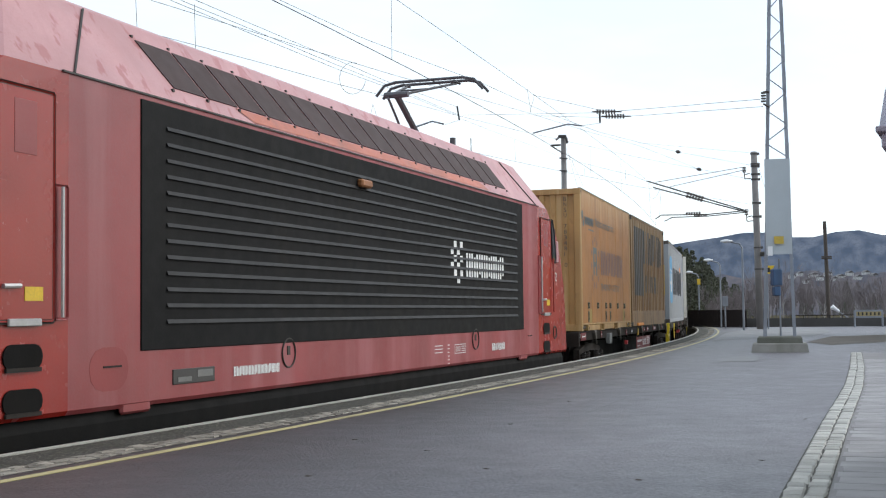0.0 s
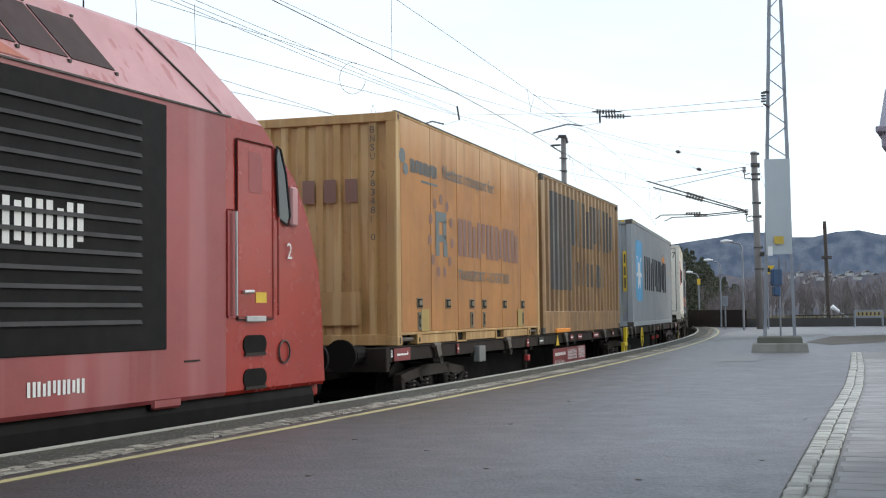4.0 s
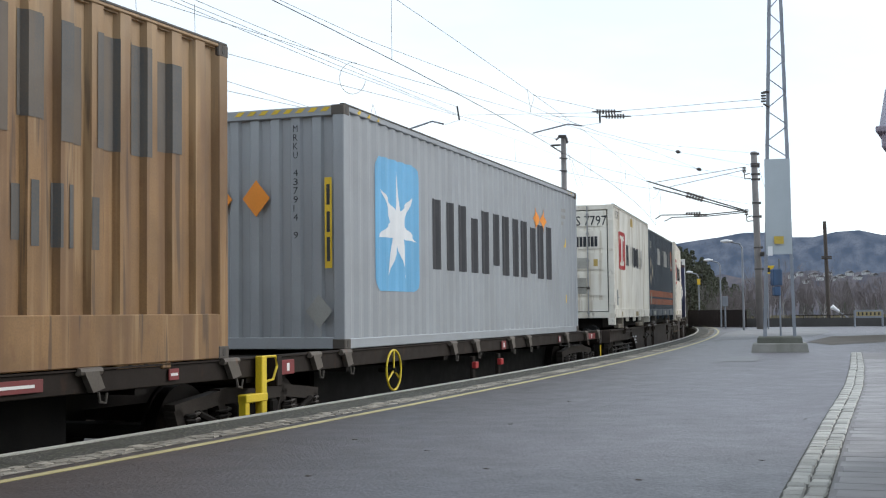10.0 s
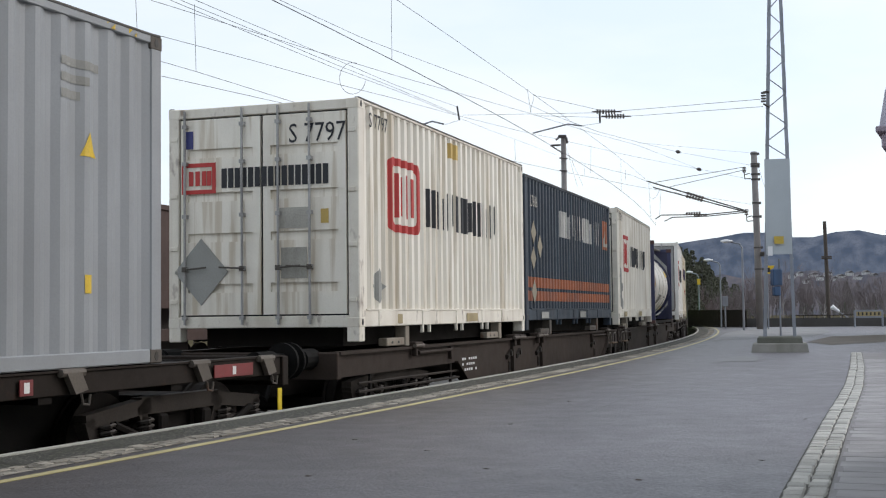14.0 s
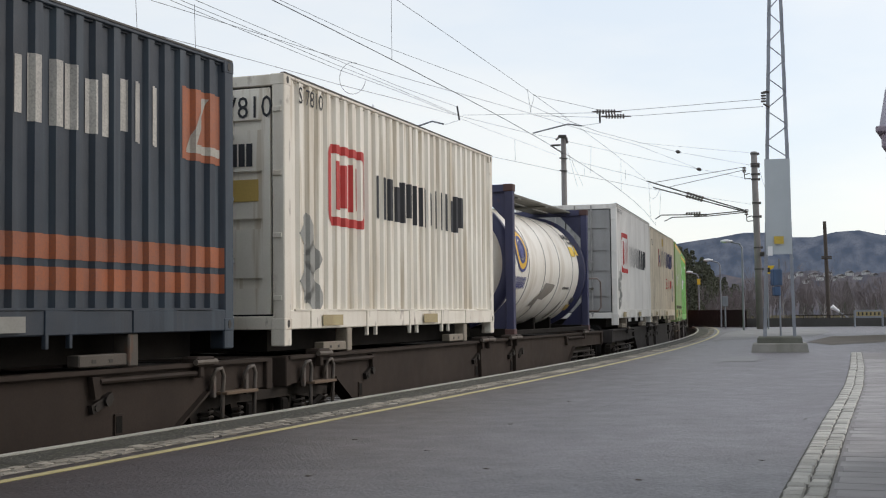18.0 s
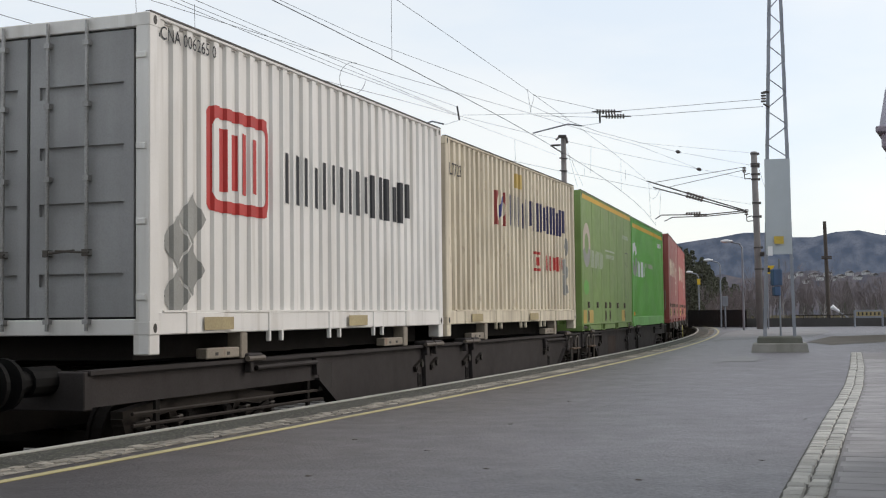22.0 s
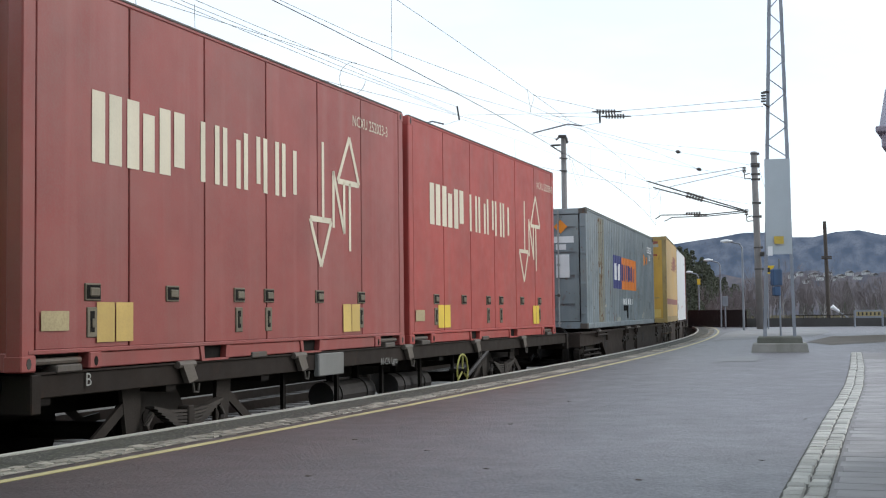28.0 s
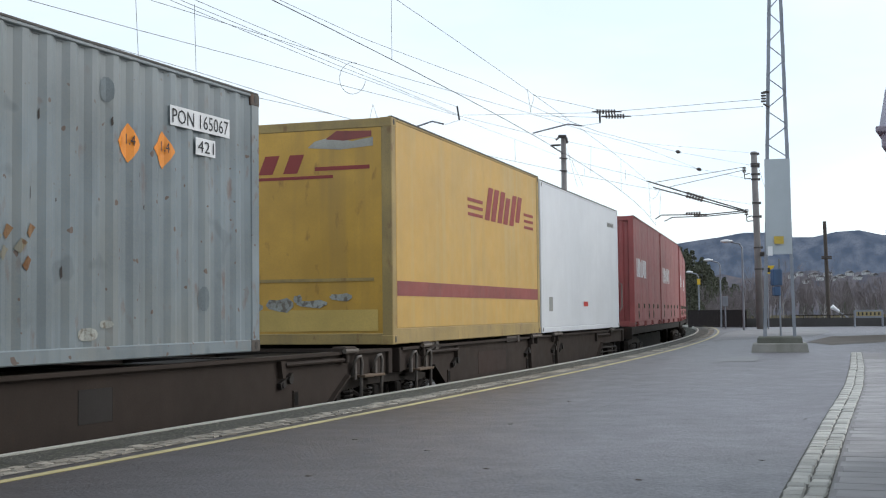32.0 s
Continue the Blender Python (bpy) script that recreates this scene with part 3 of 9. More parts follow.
def fish_wagon(label, L, bogies, front_buffer, rear_buffer, wheels, paint, deep_from, deep_to, deep=0.30):
    """Container wagon with side beams that are deep in the middle and rise to the ends."""
    ob = thing("container_wagon", label, "wagon", "wagons of the train")
    h = L / 2
    a, b = deep_from, deep_to
    for s in (-1, 1):
        y = s * 1.18
        bm = bmesh.new()
        prism(bm, [(-h, 1.12), (-h, 0.84), (a - 0.95, 0.84), (a, deep), (b, deep), (b + 0.95, 0.84), (h, 0.84), (h, 1.12)], min(y, y - s * 0.02), max(y, y - s * 0.02))
        part("side_beam", fixed(bm), paint, ob)
        part("beam_flange", cube(-h, h, min(y + s * 0.06, y - s * 0.1), max(y + s * 0.06, y - s * 0.1), 1.10, 1.135), paint, ob)
        part("beam_flange", cube(a, b, min(y + s * 0.06, y - s * 0.1), max(y + s * 0.06, y - s * 0.1), deep, deep + 0.025), paint, ob)
        for xa, za, xb, zb in ((a - 0.95, 0.84, a, deep), (b, deep, b + 0.95, 0.84)):
            bm = bmesh.new()
            prism(bm, [(xa, za), (xb, zb), (xb, zb + 0.025), (xa, za + 0.025)], min(y + s * 0.06, y - s * 0.1), max(y + s * 0.06, y - s * 0.1))
            part("beam_flange", fixed(bm), paint, ob)
    for i in range(int(L / 1.9) + 1):
        x = -h + 0.15 + (L - 0.3) * i / int(L / 1.9)
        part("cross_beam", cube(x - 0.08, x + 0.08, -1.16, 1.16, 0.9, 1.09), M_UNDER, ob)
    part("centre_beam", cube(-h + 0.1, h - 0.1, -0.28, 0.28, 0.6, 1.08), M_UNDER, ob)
    for e, on in ((-1, front_buffer), (1, rear_buffer)):
        part("headstock", cube(e * h - 0.06, e * h + 0.06, -1.22, 1.22, 0.82, 1.13, 0.01), paint, ob)
        if on:
            buffers(ob, e * h, e)
        for s in (() if on else (-1, 1)):
            x = e * (h - 0.7)
            for q in (-0.29, 0.29):
                bm = bmesh.new()
                tube(bm, [(x + q - 0.09, s * 1.20, 0.86), (x + q - 0.10, s * 1.24, 1.0), (x + q - 0.07, s * 1.26, 1.06), (x + q, s * 1.27, 1.07), (x + q + 0.04, s * 1.27, 1.0), (x + q + 0.02, s * 1.27, 0.85), (x + q, s * 1.27, 0.28)], 0.021, 7)
                rail = part("step_rail", bm, M_STEPR, ob, smooth=True)
                part("step_gusset", cube(x + q - 0.10, x + q - 0.05, s * 1.23 - 0.02, s * 1.23 + 0.02, 0.80, 1.0, 0.006), M_STEPR, rail)
            for zz in (0.38, 0.82):
                part("step_tread", cube(x - 0.29, x + 0.29, s * 1.26 - 0.07, s * 1.26 + 0.07, zz, zz + 0.03, 0.005), M_TREAD, ob)
    for e, on in ((-1, front_buffer), (1, rear_buffer)):
        if on:
            xa, xb = sorted((e * (h - 0.7), (a - 0.7) if e < 0 else (b + 0.7)))
            for zz in (0.74, 0.64, 0.52):
                bm = bmesh.new()
                rod(bm, (xa, -1.16, zz), (xb, -1.16, zz - 0.02), 0.018, 6)
                part("brake_pipe", bm, M_BOGIE, ob)
            for q in (0.1, 0.9):
                x = xa + (xb - xa) * q
                part("pipe_hanger", cube(x - 0.03, x + 0.03, -1.17, -1.14, 0.45, 0.86), M_UNDER, ob)
    for x in bogies:
        bogie(ob, x, wheels)
    return ob


def folding_lugs(ob, xs, paint, y=-1.2):
    """Tilted container lugs hanging over the sole bar."""
    for x in xs:
        bm = bmesh.new()
        prism(bm, [(x - 0.11, 1.13), (x + 0.07, 1.13), (x + 0.15, 0.99), (x + 0.0, 0.96)], y - 0.085, y - 0.03)
        rod(bm, (x - 0.15, y - 0.05, 1.13), (x + 0.13, y - 0.05, 1.13), 0.034, 8)
        lug = part("container_lug", fixed(bm), paint, ob)
        bm = bmesh.new()
        tube(bm, [(x + 0.08, y - 0.07, 0.96), (x + 0.1, y - 0.07, 0.88), (x + 0.17, y - 0.07, 0.87), (x + 0.19, y - 0.07, 0.95)], 0.012, 6)
        part("pull_ring", bm, M_CAST, lug)


M_BLACKBROWN = surface("brown_black_sole_bar", (0.021, 0.0155, 0.0125), 0.7, dirt=(0.034, 0.024, 0.018), amount=0.55, streak=0.3, rust=0.35, rust_color=(0.06, 0.028, 0.016), spec=0.18)
M_RAILP = surface("pale_worn_rail", (0.24, 0.19, 0.17), 0.55, 0.2, dirt=(0.12, 0.09, 0.075), amount=0.5)
M_STEPR = surface("dusty_step_rail", (0.11, 0.095, 0.085), 0.6, 0.2, dirt=(0.16, 0.13, 0.10), amount=0.5, rust=0.3)
M_TREAD = surface("worn_wooden_tread", (0.15, 0.10, 0.065), 0.8, dirt=(0.08, 0.06, 0.045), amount=0.5)
M_STEELDARK = surface("dark_wheel_steel", (0.026, 0.02, 0.017), 0.65, 0.2, amount=0.5, rust=0.5, rust_color=(0.06, 0.03, 0.018), spec=0.25)
M_BAR = surface("galvanised_bar", (0.42, 0.41, 0.40), 0.5, 0.4, amount=0.5)

# ---- body colours ----
M_RAMB = surface("weathered_orange_tarpaulin", (0.395, 0.170, 0.043), 0.55, dirt=(0.24, 0.10, 0.032), amount=0.4, streak=0.45, spread=0.12)
M_RAMB_F = surface("yellow_ochre_steel", (0.45, 0.265, 0.095), 0.5, dirt=(0.24, 0.13, 0.06), amount=0.5, streak=0.5, rust=0.5)
M_CARGO = surface("faded_ochre_steel", (0.275, 0.15, 0.057), 0.55, dirt=(0.12, 0.064, 0.03), amount=0.45, streak=0.7, rust=0.5, spread=0.2)
M_MAER = surface("light_grey_container_paint", (0.315, 0.332, 0.352), 0.5, dirt=(0.21, 0.21, 0.205), amount=0.25, streak=0.2, spread=0.05)
M_SCH = surface("off_white_container_paint", (0.85, 0.80, 0.71), 0.45, dirt=(0.40, 0.32, 0.21), amount=0.14, streak=0.6, spread=0.04)
M_SCH_R = surface("rusty_white_rail_paint", (0.80, 0.75, 0.66), 0.6, dirt=(0.40, 0.31, 0.21), amount=0.22, streak=0.5, spread=0.05, rust=0.7, rust_color=(0.12, 0.055, 0.03))
M_SCH_D = surface("yellowed_white_paint", (0.72, 0.64, 0.50), 0.5, dirt=(0.30, 0.24, 0.17), amount=0.25, streak=0.75, spread=0.06, rust=0.4)
M_SCH_W = surface("white_container_paint", (0.79, 0.765, 0.73), 0.45, dirt=(0.45, 0.42, 0.37), amount=0.12, streak=0.4, spread=0.04)
M_SCH_G = surface("grey_dusty_doors", (0.33, 0.33, 0.33), 0.6, dirt=(0.2, 0.19, 0.18), amount=0.4, streak=0.4)
M_LINJE = surface("dark_blue_grey_paint", (0.030, 0.043, 0.062), 0.5, dirt=(0.075, 0.07, 0.068), amount=0.2, streak=0.25, spec=0.35)
M_LINJE_O = surface("faded_orange_stripe", (0.36, 0.10, 0.035), 0.5, dirt=(0.06, 0.06, 0.07), amount=0.5, streak=0.3)
M_BRING1 = surface("dusty_green_tarpaulin", (0.175, 0.285, 0.078), 0.5, dirt=(0.27, 0.30, 0.16), amount=0.45, streak=0.3)
M_BRING2 = surface("bright_green_paint", (0.115, 0.41, 0.065), 0.45, dirt=(0.15, 0.32, 0.085), amount=0.3, streak=0.25)
M_NOR = surface("dusty_red_tarpaulin", (0.285, 0.055, 0.047), 0.5, dirt=(0.235, 0.105, 0.09), amount=0.5, streak=0.45)
M_NOR2 = surface("red_tarpaulin", (0.375, 0.055, 0.045), 0.5, dirt=(0.26, 0.10, 0.085), amount=0.45, streak=0.45)
M_PO = surface("faded_blue_grey_paint", (0.185, 0.225, 0.25), 0.55, dirt=(0.27, 0.27, 0.24), amount=0.5, streak=0.5, rust=0.55, spread=0.16)
M_DHL_R = surface("stained_yellow_rail", (0.40, 0.28, 0.10), 0.6, dirt=(0.16, 0.125, 0.08), amount=0.6, streak=0.5, rust=0.6)
M_DHL = surface("yellow_body_paint", (0.57, 0.345, 0.088), 0.45, dirt=(0.42, 0.30, 0.13), amount=0.4, streak=0.4, spread=0.06)
M_DHL_F = surface("stained_yellow_front", (0.58, 0.33, 0.05), 0.42, dirt=(0.36, 0.22, 0.06), amount=0.35, streak=0.8, rust=0.5)
M_WHITEB = surface("clean_white_panels", (0.72, 0.73, 0.75), 0.35, dirt=(0.5, 0.5, 0.5), amount=0.15, streak=0.12, spread=0.03)
M_REDW = surface("dark_red_tarpaulin", (0.29, 0.06, 0.058), 0.5, dirt=(0.29, 0.14, 0.125), amount=0.5, streak=0.4)
M_TANK = surface("cream_tank_jacket", (0.84, 0.80, 0.73), 0.36, dirt=(0.46, 0.38, 0.27), amount=0.16, streak=0.5, spread=0.03, bump=0.0, grain=25)
M_BLUEF = surface("dark_blue_frame_paint", (0.032, 0.036, 0.095), 0.5, dirt=(0.07, 0.07, 0.09), amount=0.4, rust=0.3)

bleached(M_RAMB, (0.60, 0.38, 0.20), 2.95, 0.65, 0.7, 3.0)
runoff(M_CARGO, (0.41, 0.262, 0.13), 6.5, 0.54, 0.62, 0.6)
runoff(M_CARGO, (0.17, 0.085, 0.035), 5.0, 0.50, 0.62, 0.65)
runoff(M_CARGO, (0.07, 0.042, 0.026), 11.0, 0.60, 0.66, 0.7)
runoff(M_SCH, (0.46, 0.36, 0.23), 9.0, 0.53, 0.62, 0.5)
runoff(M_SCH_D, (0.42, 0.35, 0.25), 9.0, 0.52, 0.62, 0.55)
runoff(M_SCH_W, (0.52, 0.48, 0.42), 8.0, 0.55, 0.65, 0.35)
runoff(M_RAMB, (0.23, 0.105, 0.05), 4.0, 0.54, 0.68, 0.45)
runoff(M_RAMB_F, (0.60, 0.43, 0.22), 7.0, 0.52, 0.62, 0.5)
runoff(M_PO, (0.13, 0.16, 0.18), 7.0, 0.52, 0.64, 0.3)
flecks(M_PO, (0.12, 0.065, 0.04), 11.0, 0.72, 0.74, 0.8, 1.0)
flecks(M_PO, (0.10, 0.12, 0.135), 2.2, 0.66, 0.70, 0.4, 2.0)
runoff(M_NOR, (0.36, 0.13, 0.12), 3.0, 0.5, 0.66, 0.4)
runoff(M_BRING1, (0.27, 0.33, 0.15), 3.0, 0.5, 0.68, 0.4)
runoff(M_DHL, (0.50, 0.40, 0.20), 4.0, 0.5, 0.66, 0.4)
runoff(M_LINJE, (0.06, 0.085, 0.11), 6.0, 0.52, 0.64, 0.5)
runoff(M_TANK, (0.46, 0.38, 0.27), 3.0, 0.55, 0.72, 0.5)
bleached(M_CARGO, (0.52, 0.37, 0.22), 2.9, 0.8, 0.4, 4.0)
bleached(M_PO, (0.30, 0.33, 0.34), 2.5, 0.5, 0.5, 4.0)
VEHICLES = []                     # (object, distance of its middle from the train's zero, half pivot distance, wheelsets)
LOADS = []                        # (object, vehicle number, x, z)


def vehicle(ob, a, half, wheels):
    VEHICLES.append((ob, a, half, wheels))
    return len(VEHICLES) - 1


def load(ob, veh, a0, a1, z):
    BASES[ob.name] = z
    LOADS.append((ob, veh, (a0 + a1) / 2 - VEHICLES[veh][1], z))
    return ob


def seg(kind, label, a0, a1, bogies, fb, rb, *more):
    wheels = []
    mid = (a0 + a1) / 2
    ob = kind(label, a1 - a0, [b - mid for b in bogies], fb, rb, wheels, *[q - mid if isinstance(q, float) else q for q in more])
    return ob, vehicle(ob, mid, max(3.0, (a1 - a0) / 2 - 1.8), wheels)


W1A, V1A = seg(flat_wagon, "dark brown articulated container wagon with red lettering plates", 30.62, 47.2, (33.0, 47.35), True, False, False, 6)
W1B, V1B = seg(flat_wagon, "dark brown container wagon half with yellow brake wheel", 47.5, 63.6, (62.0,), False, True, False, 6)
W2A, V2A = seg(fish_wagon, "brown-grey container wagon with deep side beams", 64.9, 81.7, (67.0, 81.87), True, False, M_BROWN, 70.2, 79.6)
W2B, V2B = seg(fish_wagon, "brown-grey container wagon half carrying a tank", 82.05, 98.2, (96.4,), False, True, M_BROWN, 84.2, 94.4)
W3A, V3A = seg(fish_wagon, "grey container wagon with deep side beams", 99.5, 116.45, (101.6, 116.6), True, False, M_GREYW, 104.7, 114.2)
W3B, V3B = seg(fish_wagon, "grey container wagon half under green boxes", 116.75, 132.6, (130.8,), False, True, M_GREYW, 119.0, 129.0)
W4, V4 = seg(flat_wagon, "black two-axle wagon under two red swap bodies", 133.9, 150.2, (), True, True)
W5A, V5A = seg(fish_wagon, "brown-grey container wagon under a blue-grey container", 151.5, 167.85, (153.6, 168.0), True, False, M_BROWN, 155.2, 165.7)
W5B, V5B = seg(fish_wagon, "brown-grey container wagon half under yellow and white boxes", 168.15, 184.2, (182.4,), False, True, M_BROWN, 170.4, 180.5)
W6A, V6A = seg(flat_wagon, "black container wagon under dark red swap bodies", 185.5, 202.0, (187.6, 202.2), True, False, False, 6)
W6B, V6B = seg(flat_wagon, "black container wagon half at the end of the train", 202.4, 219.0, (217.0,), False, True)

def axle_gear(ob, x, wheels):
    """A single axle in horn guides under leaf springs, braced to the frame."""
    wheelset(ob, x, wheels, 0.5)
    for s in (-1, 1):
        y = s * 1.05
        for e in (-1, 1):
            bm = bmesh.new()
            prism(bm, [(x + e * 0.66, 0.95), (x + e * 0.94, 0.95), (x + e * 0.82, 0.30), (x + e * 0.62, 0.30)], y - 0.02, y + 0.02)
            part("horn_guide", fixed(bm), M_BOGIE, ob)
            bm = bmesh.new()
            stroke(bm, (x + e * 0.88, 0.80), (x + e * 1.42, 0.47), 0.09, y - 0.015, y + 0.015)
            stroke(bm, (x + e * 0.72, 0.36), (x + e * 1.75, 0.47), 0.08, y - 0.015, y + 0.015)
            part("guide_brace", fixed(bm), M_BOGIE, ob)
            bm = bmesh.new()
            tube(bm, [(x + e * 0.58, y + s * 0.08, 0.72), (x + e * 0.66, y + s * 0.08, 0.62), (x + e * 0.60, y + s * 0.08, 0.5), (x + e * 0.68, y + s * 0.08, 0.44)], 0.03, 6)
            part("spring_shackle", bm, M_SPRING, ob)
        for i in range(7):
            hl = 0.60 - 0.06 * i
            bm = bmesh.new()
            prism(bm, [(x - hl, 0.76 - 0.031 * i), (x - hl * 0.5, 0.705 - 0.031 * i), (x, 0.69 - 0.031 * i), (x + hl * 0.5, 0.705 - 0.031 * i), (x + hl, 0.76 - 0.031 * i), (x + hl, 0.782 - 0.031 * i),
                       (x + hl * 0.5, 0.728 - 0.031 * i), (x, 0.713 - 0.031 * i), (x - hl * 0.5, 0.728 - 0.031 * i), (x - hl, 0.782 - 0.031 * i)], y + s * 0.08 - 0.045, y + s * 0.08 + 0.045)
            part("spring_leaf", fixed(bm), M_SPRING, ob)
        part("spring_buckle", cube(x - 0.055, x + 0.055, y + s * 0.08 - 0.06, y + s * 0.08 + 0.06, 0.47, 0.75, 0.01), M_BOGIE, ob)
        bm = cube(x - 0.18, x + 0.18, y - 0.1, y + 0.14, 0.34, 0.60, 0.03)
        box_ob = part("axle_box", bm, M_BOGIE, ob)
        bm = bmesh.new()
        rod(bm, (x, y + s * 0.13, 0.5), (x, y + s * 0.17, 0.5), 0.1, 12)
        part("axle_cover", bm, M_SPRING, box_ob)


for a in (136.2, 146.16):
    axle_gear(W4, a - VEHICLES[V4][1], VEHICLES[V4][3])

DECK = 1.16
C = {}
C["ramberg"] = load(container("weathered orange curtain-sided swap body with faded lettering", 7.5, 2.98, M_RAMB, M_RAMB_F, style="curtain", panels=6, front="corr", front_paint=M_RAMB_F, bottom_rail=0.16, swap=True), V1A, 30.97, 38.47, DECK)
C["cargo"] = load(container("faded ochre corrugated container with large dark lettering", 7.85, 2.98, M_CARGO, M_CARGO, casting=M_CAST, pitch=0.37, depth=0.05, bottom_rail=0.16, sill=0.26), V1A, 38.72, 46.57, DECK)
C["maersk"] = load(container("light grey forty-foot high-cube container with blue star square", 12.19, 2.85, M_MAER, M_MAER, W=2.44, pitch=0.30, depth=0.030, casting=M_CAST, top_rail=0.07, flat=0.22), V1B, 49.25, 61.44, DECK)
C["sch1"] = load(container("off-white corrugated swap body with red and grey lettering", 7.56, 2.71, M_SCH, M_SCH_R, pitch=0.24, depth=0.040, flat=0.36, front="doors", bottom_rail=0.2, W=2.54), V2A, 65.39, 72.95, DECK + 0.25)
C["linje"] = load(container("dark blue-grey corrugated swap body with orange stripes", 7.82, 2.58, M_LINJE, M_LINJE, pitch=0.24, depth=0.040, flat=0.36, front="doors", bottom_rail=0.2), V2A, 73.15, 80.97, DECK + 0.26)
C["sch2"] = load(container("off-white corrugated swap body with red square logo", 7.6, 2.67, M_SCH, M_SCH_R, pitch=0.24, depth=0.040, flat=0.36, front="doors", bottom_rail=0.2), V2B, 81.9, 89.5, DECK + 0.25)
C["sch3"] = load(container("white corrugated swap body with grey doors", 7.55, 2.79, M_SCH_W, M_SCH_W, pitch=0.24, depth=0.032, front="doors", front_paint=M_SCH_G, bottom_rail=0.20), V3A, 100.32, 107.87, DECK + 0.24)
C["sch4"] = load(container("yellowed white corrugated swap body, torn sticker", 7.95, 2.72, M_SCH_D, M_SCH_D, pitch=0.24, depth=0.054, bottom_rail=0.20), V3A, 108.05, 116.0, DECK + 0.24)
C["bring1"] = load(container("dusty green curtain-sided swap body with yellow top band", 7.68, 2.94, M_BRING1, M_BRING1, style="curtain", panels=6, bottom_rail=0.16, swap=True), V3B, 116.54, 124.22, DECK)
C["bring2"] = load(container("bright green corrugated swap body with white logo", 7.45, 2.93, M_BRING2, M_BRING2, pitch=0.24, depth=0.017, bottom_rail=0.26), V3B, 124.4, 131.85, DECK)
C["nor1"] = load(container("dusty red curtain-sided swap body with cream lettering", 7.68, 3.03, M_NOR, M_NOR, style="curtain", panels=6, bottom_rail=0.16, front="corr", swap=True), V4, 133.72, 141.4, DECK)
C["nor2"] = load(container("red curtain-sided swap body with cream lettering", 7.65, 3.03, M_NOR2, M_NOR2, style="curtain", panels=6, bottom_rail=0.16, swap=True), V4, 141.6, 149.25, DECK)
C["po"] = load(container("faded blue-grey forty-foot container with rust streaks", 12.19, 2.59, M_PO, M_PO, W=2.44, pitch=0.28, depth=0.027, flat=0.24, top_rail=0.035, casting=M_CAST, front="doors"), V5A, 152.4, 164.59, DECK + 0.04)
C["dhl"] = load(container("yellow swap body with red stripe and logo", 7.7, 2.86, M_DHL, M_DHL_R, style="curtain", panels=1, front="plain", front_paint=M_DHL_F, bottom_rail=0.2), V5B, 167.8, 175.45, DECK + 0.02)
C["white"] = load(container("clean white smooth-sided swap body", 7.9, 2.82, M_WHITEB, M_WHITEB, style="curtain", panels=1, front="plain", bottom_rail=0.1), V5B, 175.6, 183.5, DECK + 0.02)
for k, a in (("red1", 186.2), ("red2", 194.2), ("red3", 202.9), ("red4", 210.9)):
    C[k] = load(container("dark red curtain-sided swap body with white lettering", 7.7, 2.94, M_REDW, M_REDW, style="curtain", panels=4, bottom_rail=0.16, swap=True), V6A if a < 200 else V6B, a, a + 7.7, DECK)


M_RUSTC = surface("rust_red_casting", (0.09, 0.045, 0.04), 0.7, dirt=(0.04, 0.03, 0.04), amount=0.6, rust=0.6)
M_GRATE = surface("dull_grey_walkway", (0.19, 0.185, 0.165), 0.7, 0.2, dirt=(0.09, 0.085, 0.07), amount=0.6, rust=0.3)
M_BAND = surface("grey_tank_band", (0.28, 0.27, 0.25), 0.5, amount=0.4)


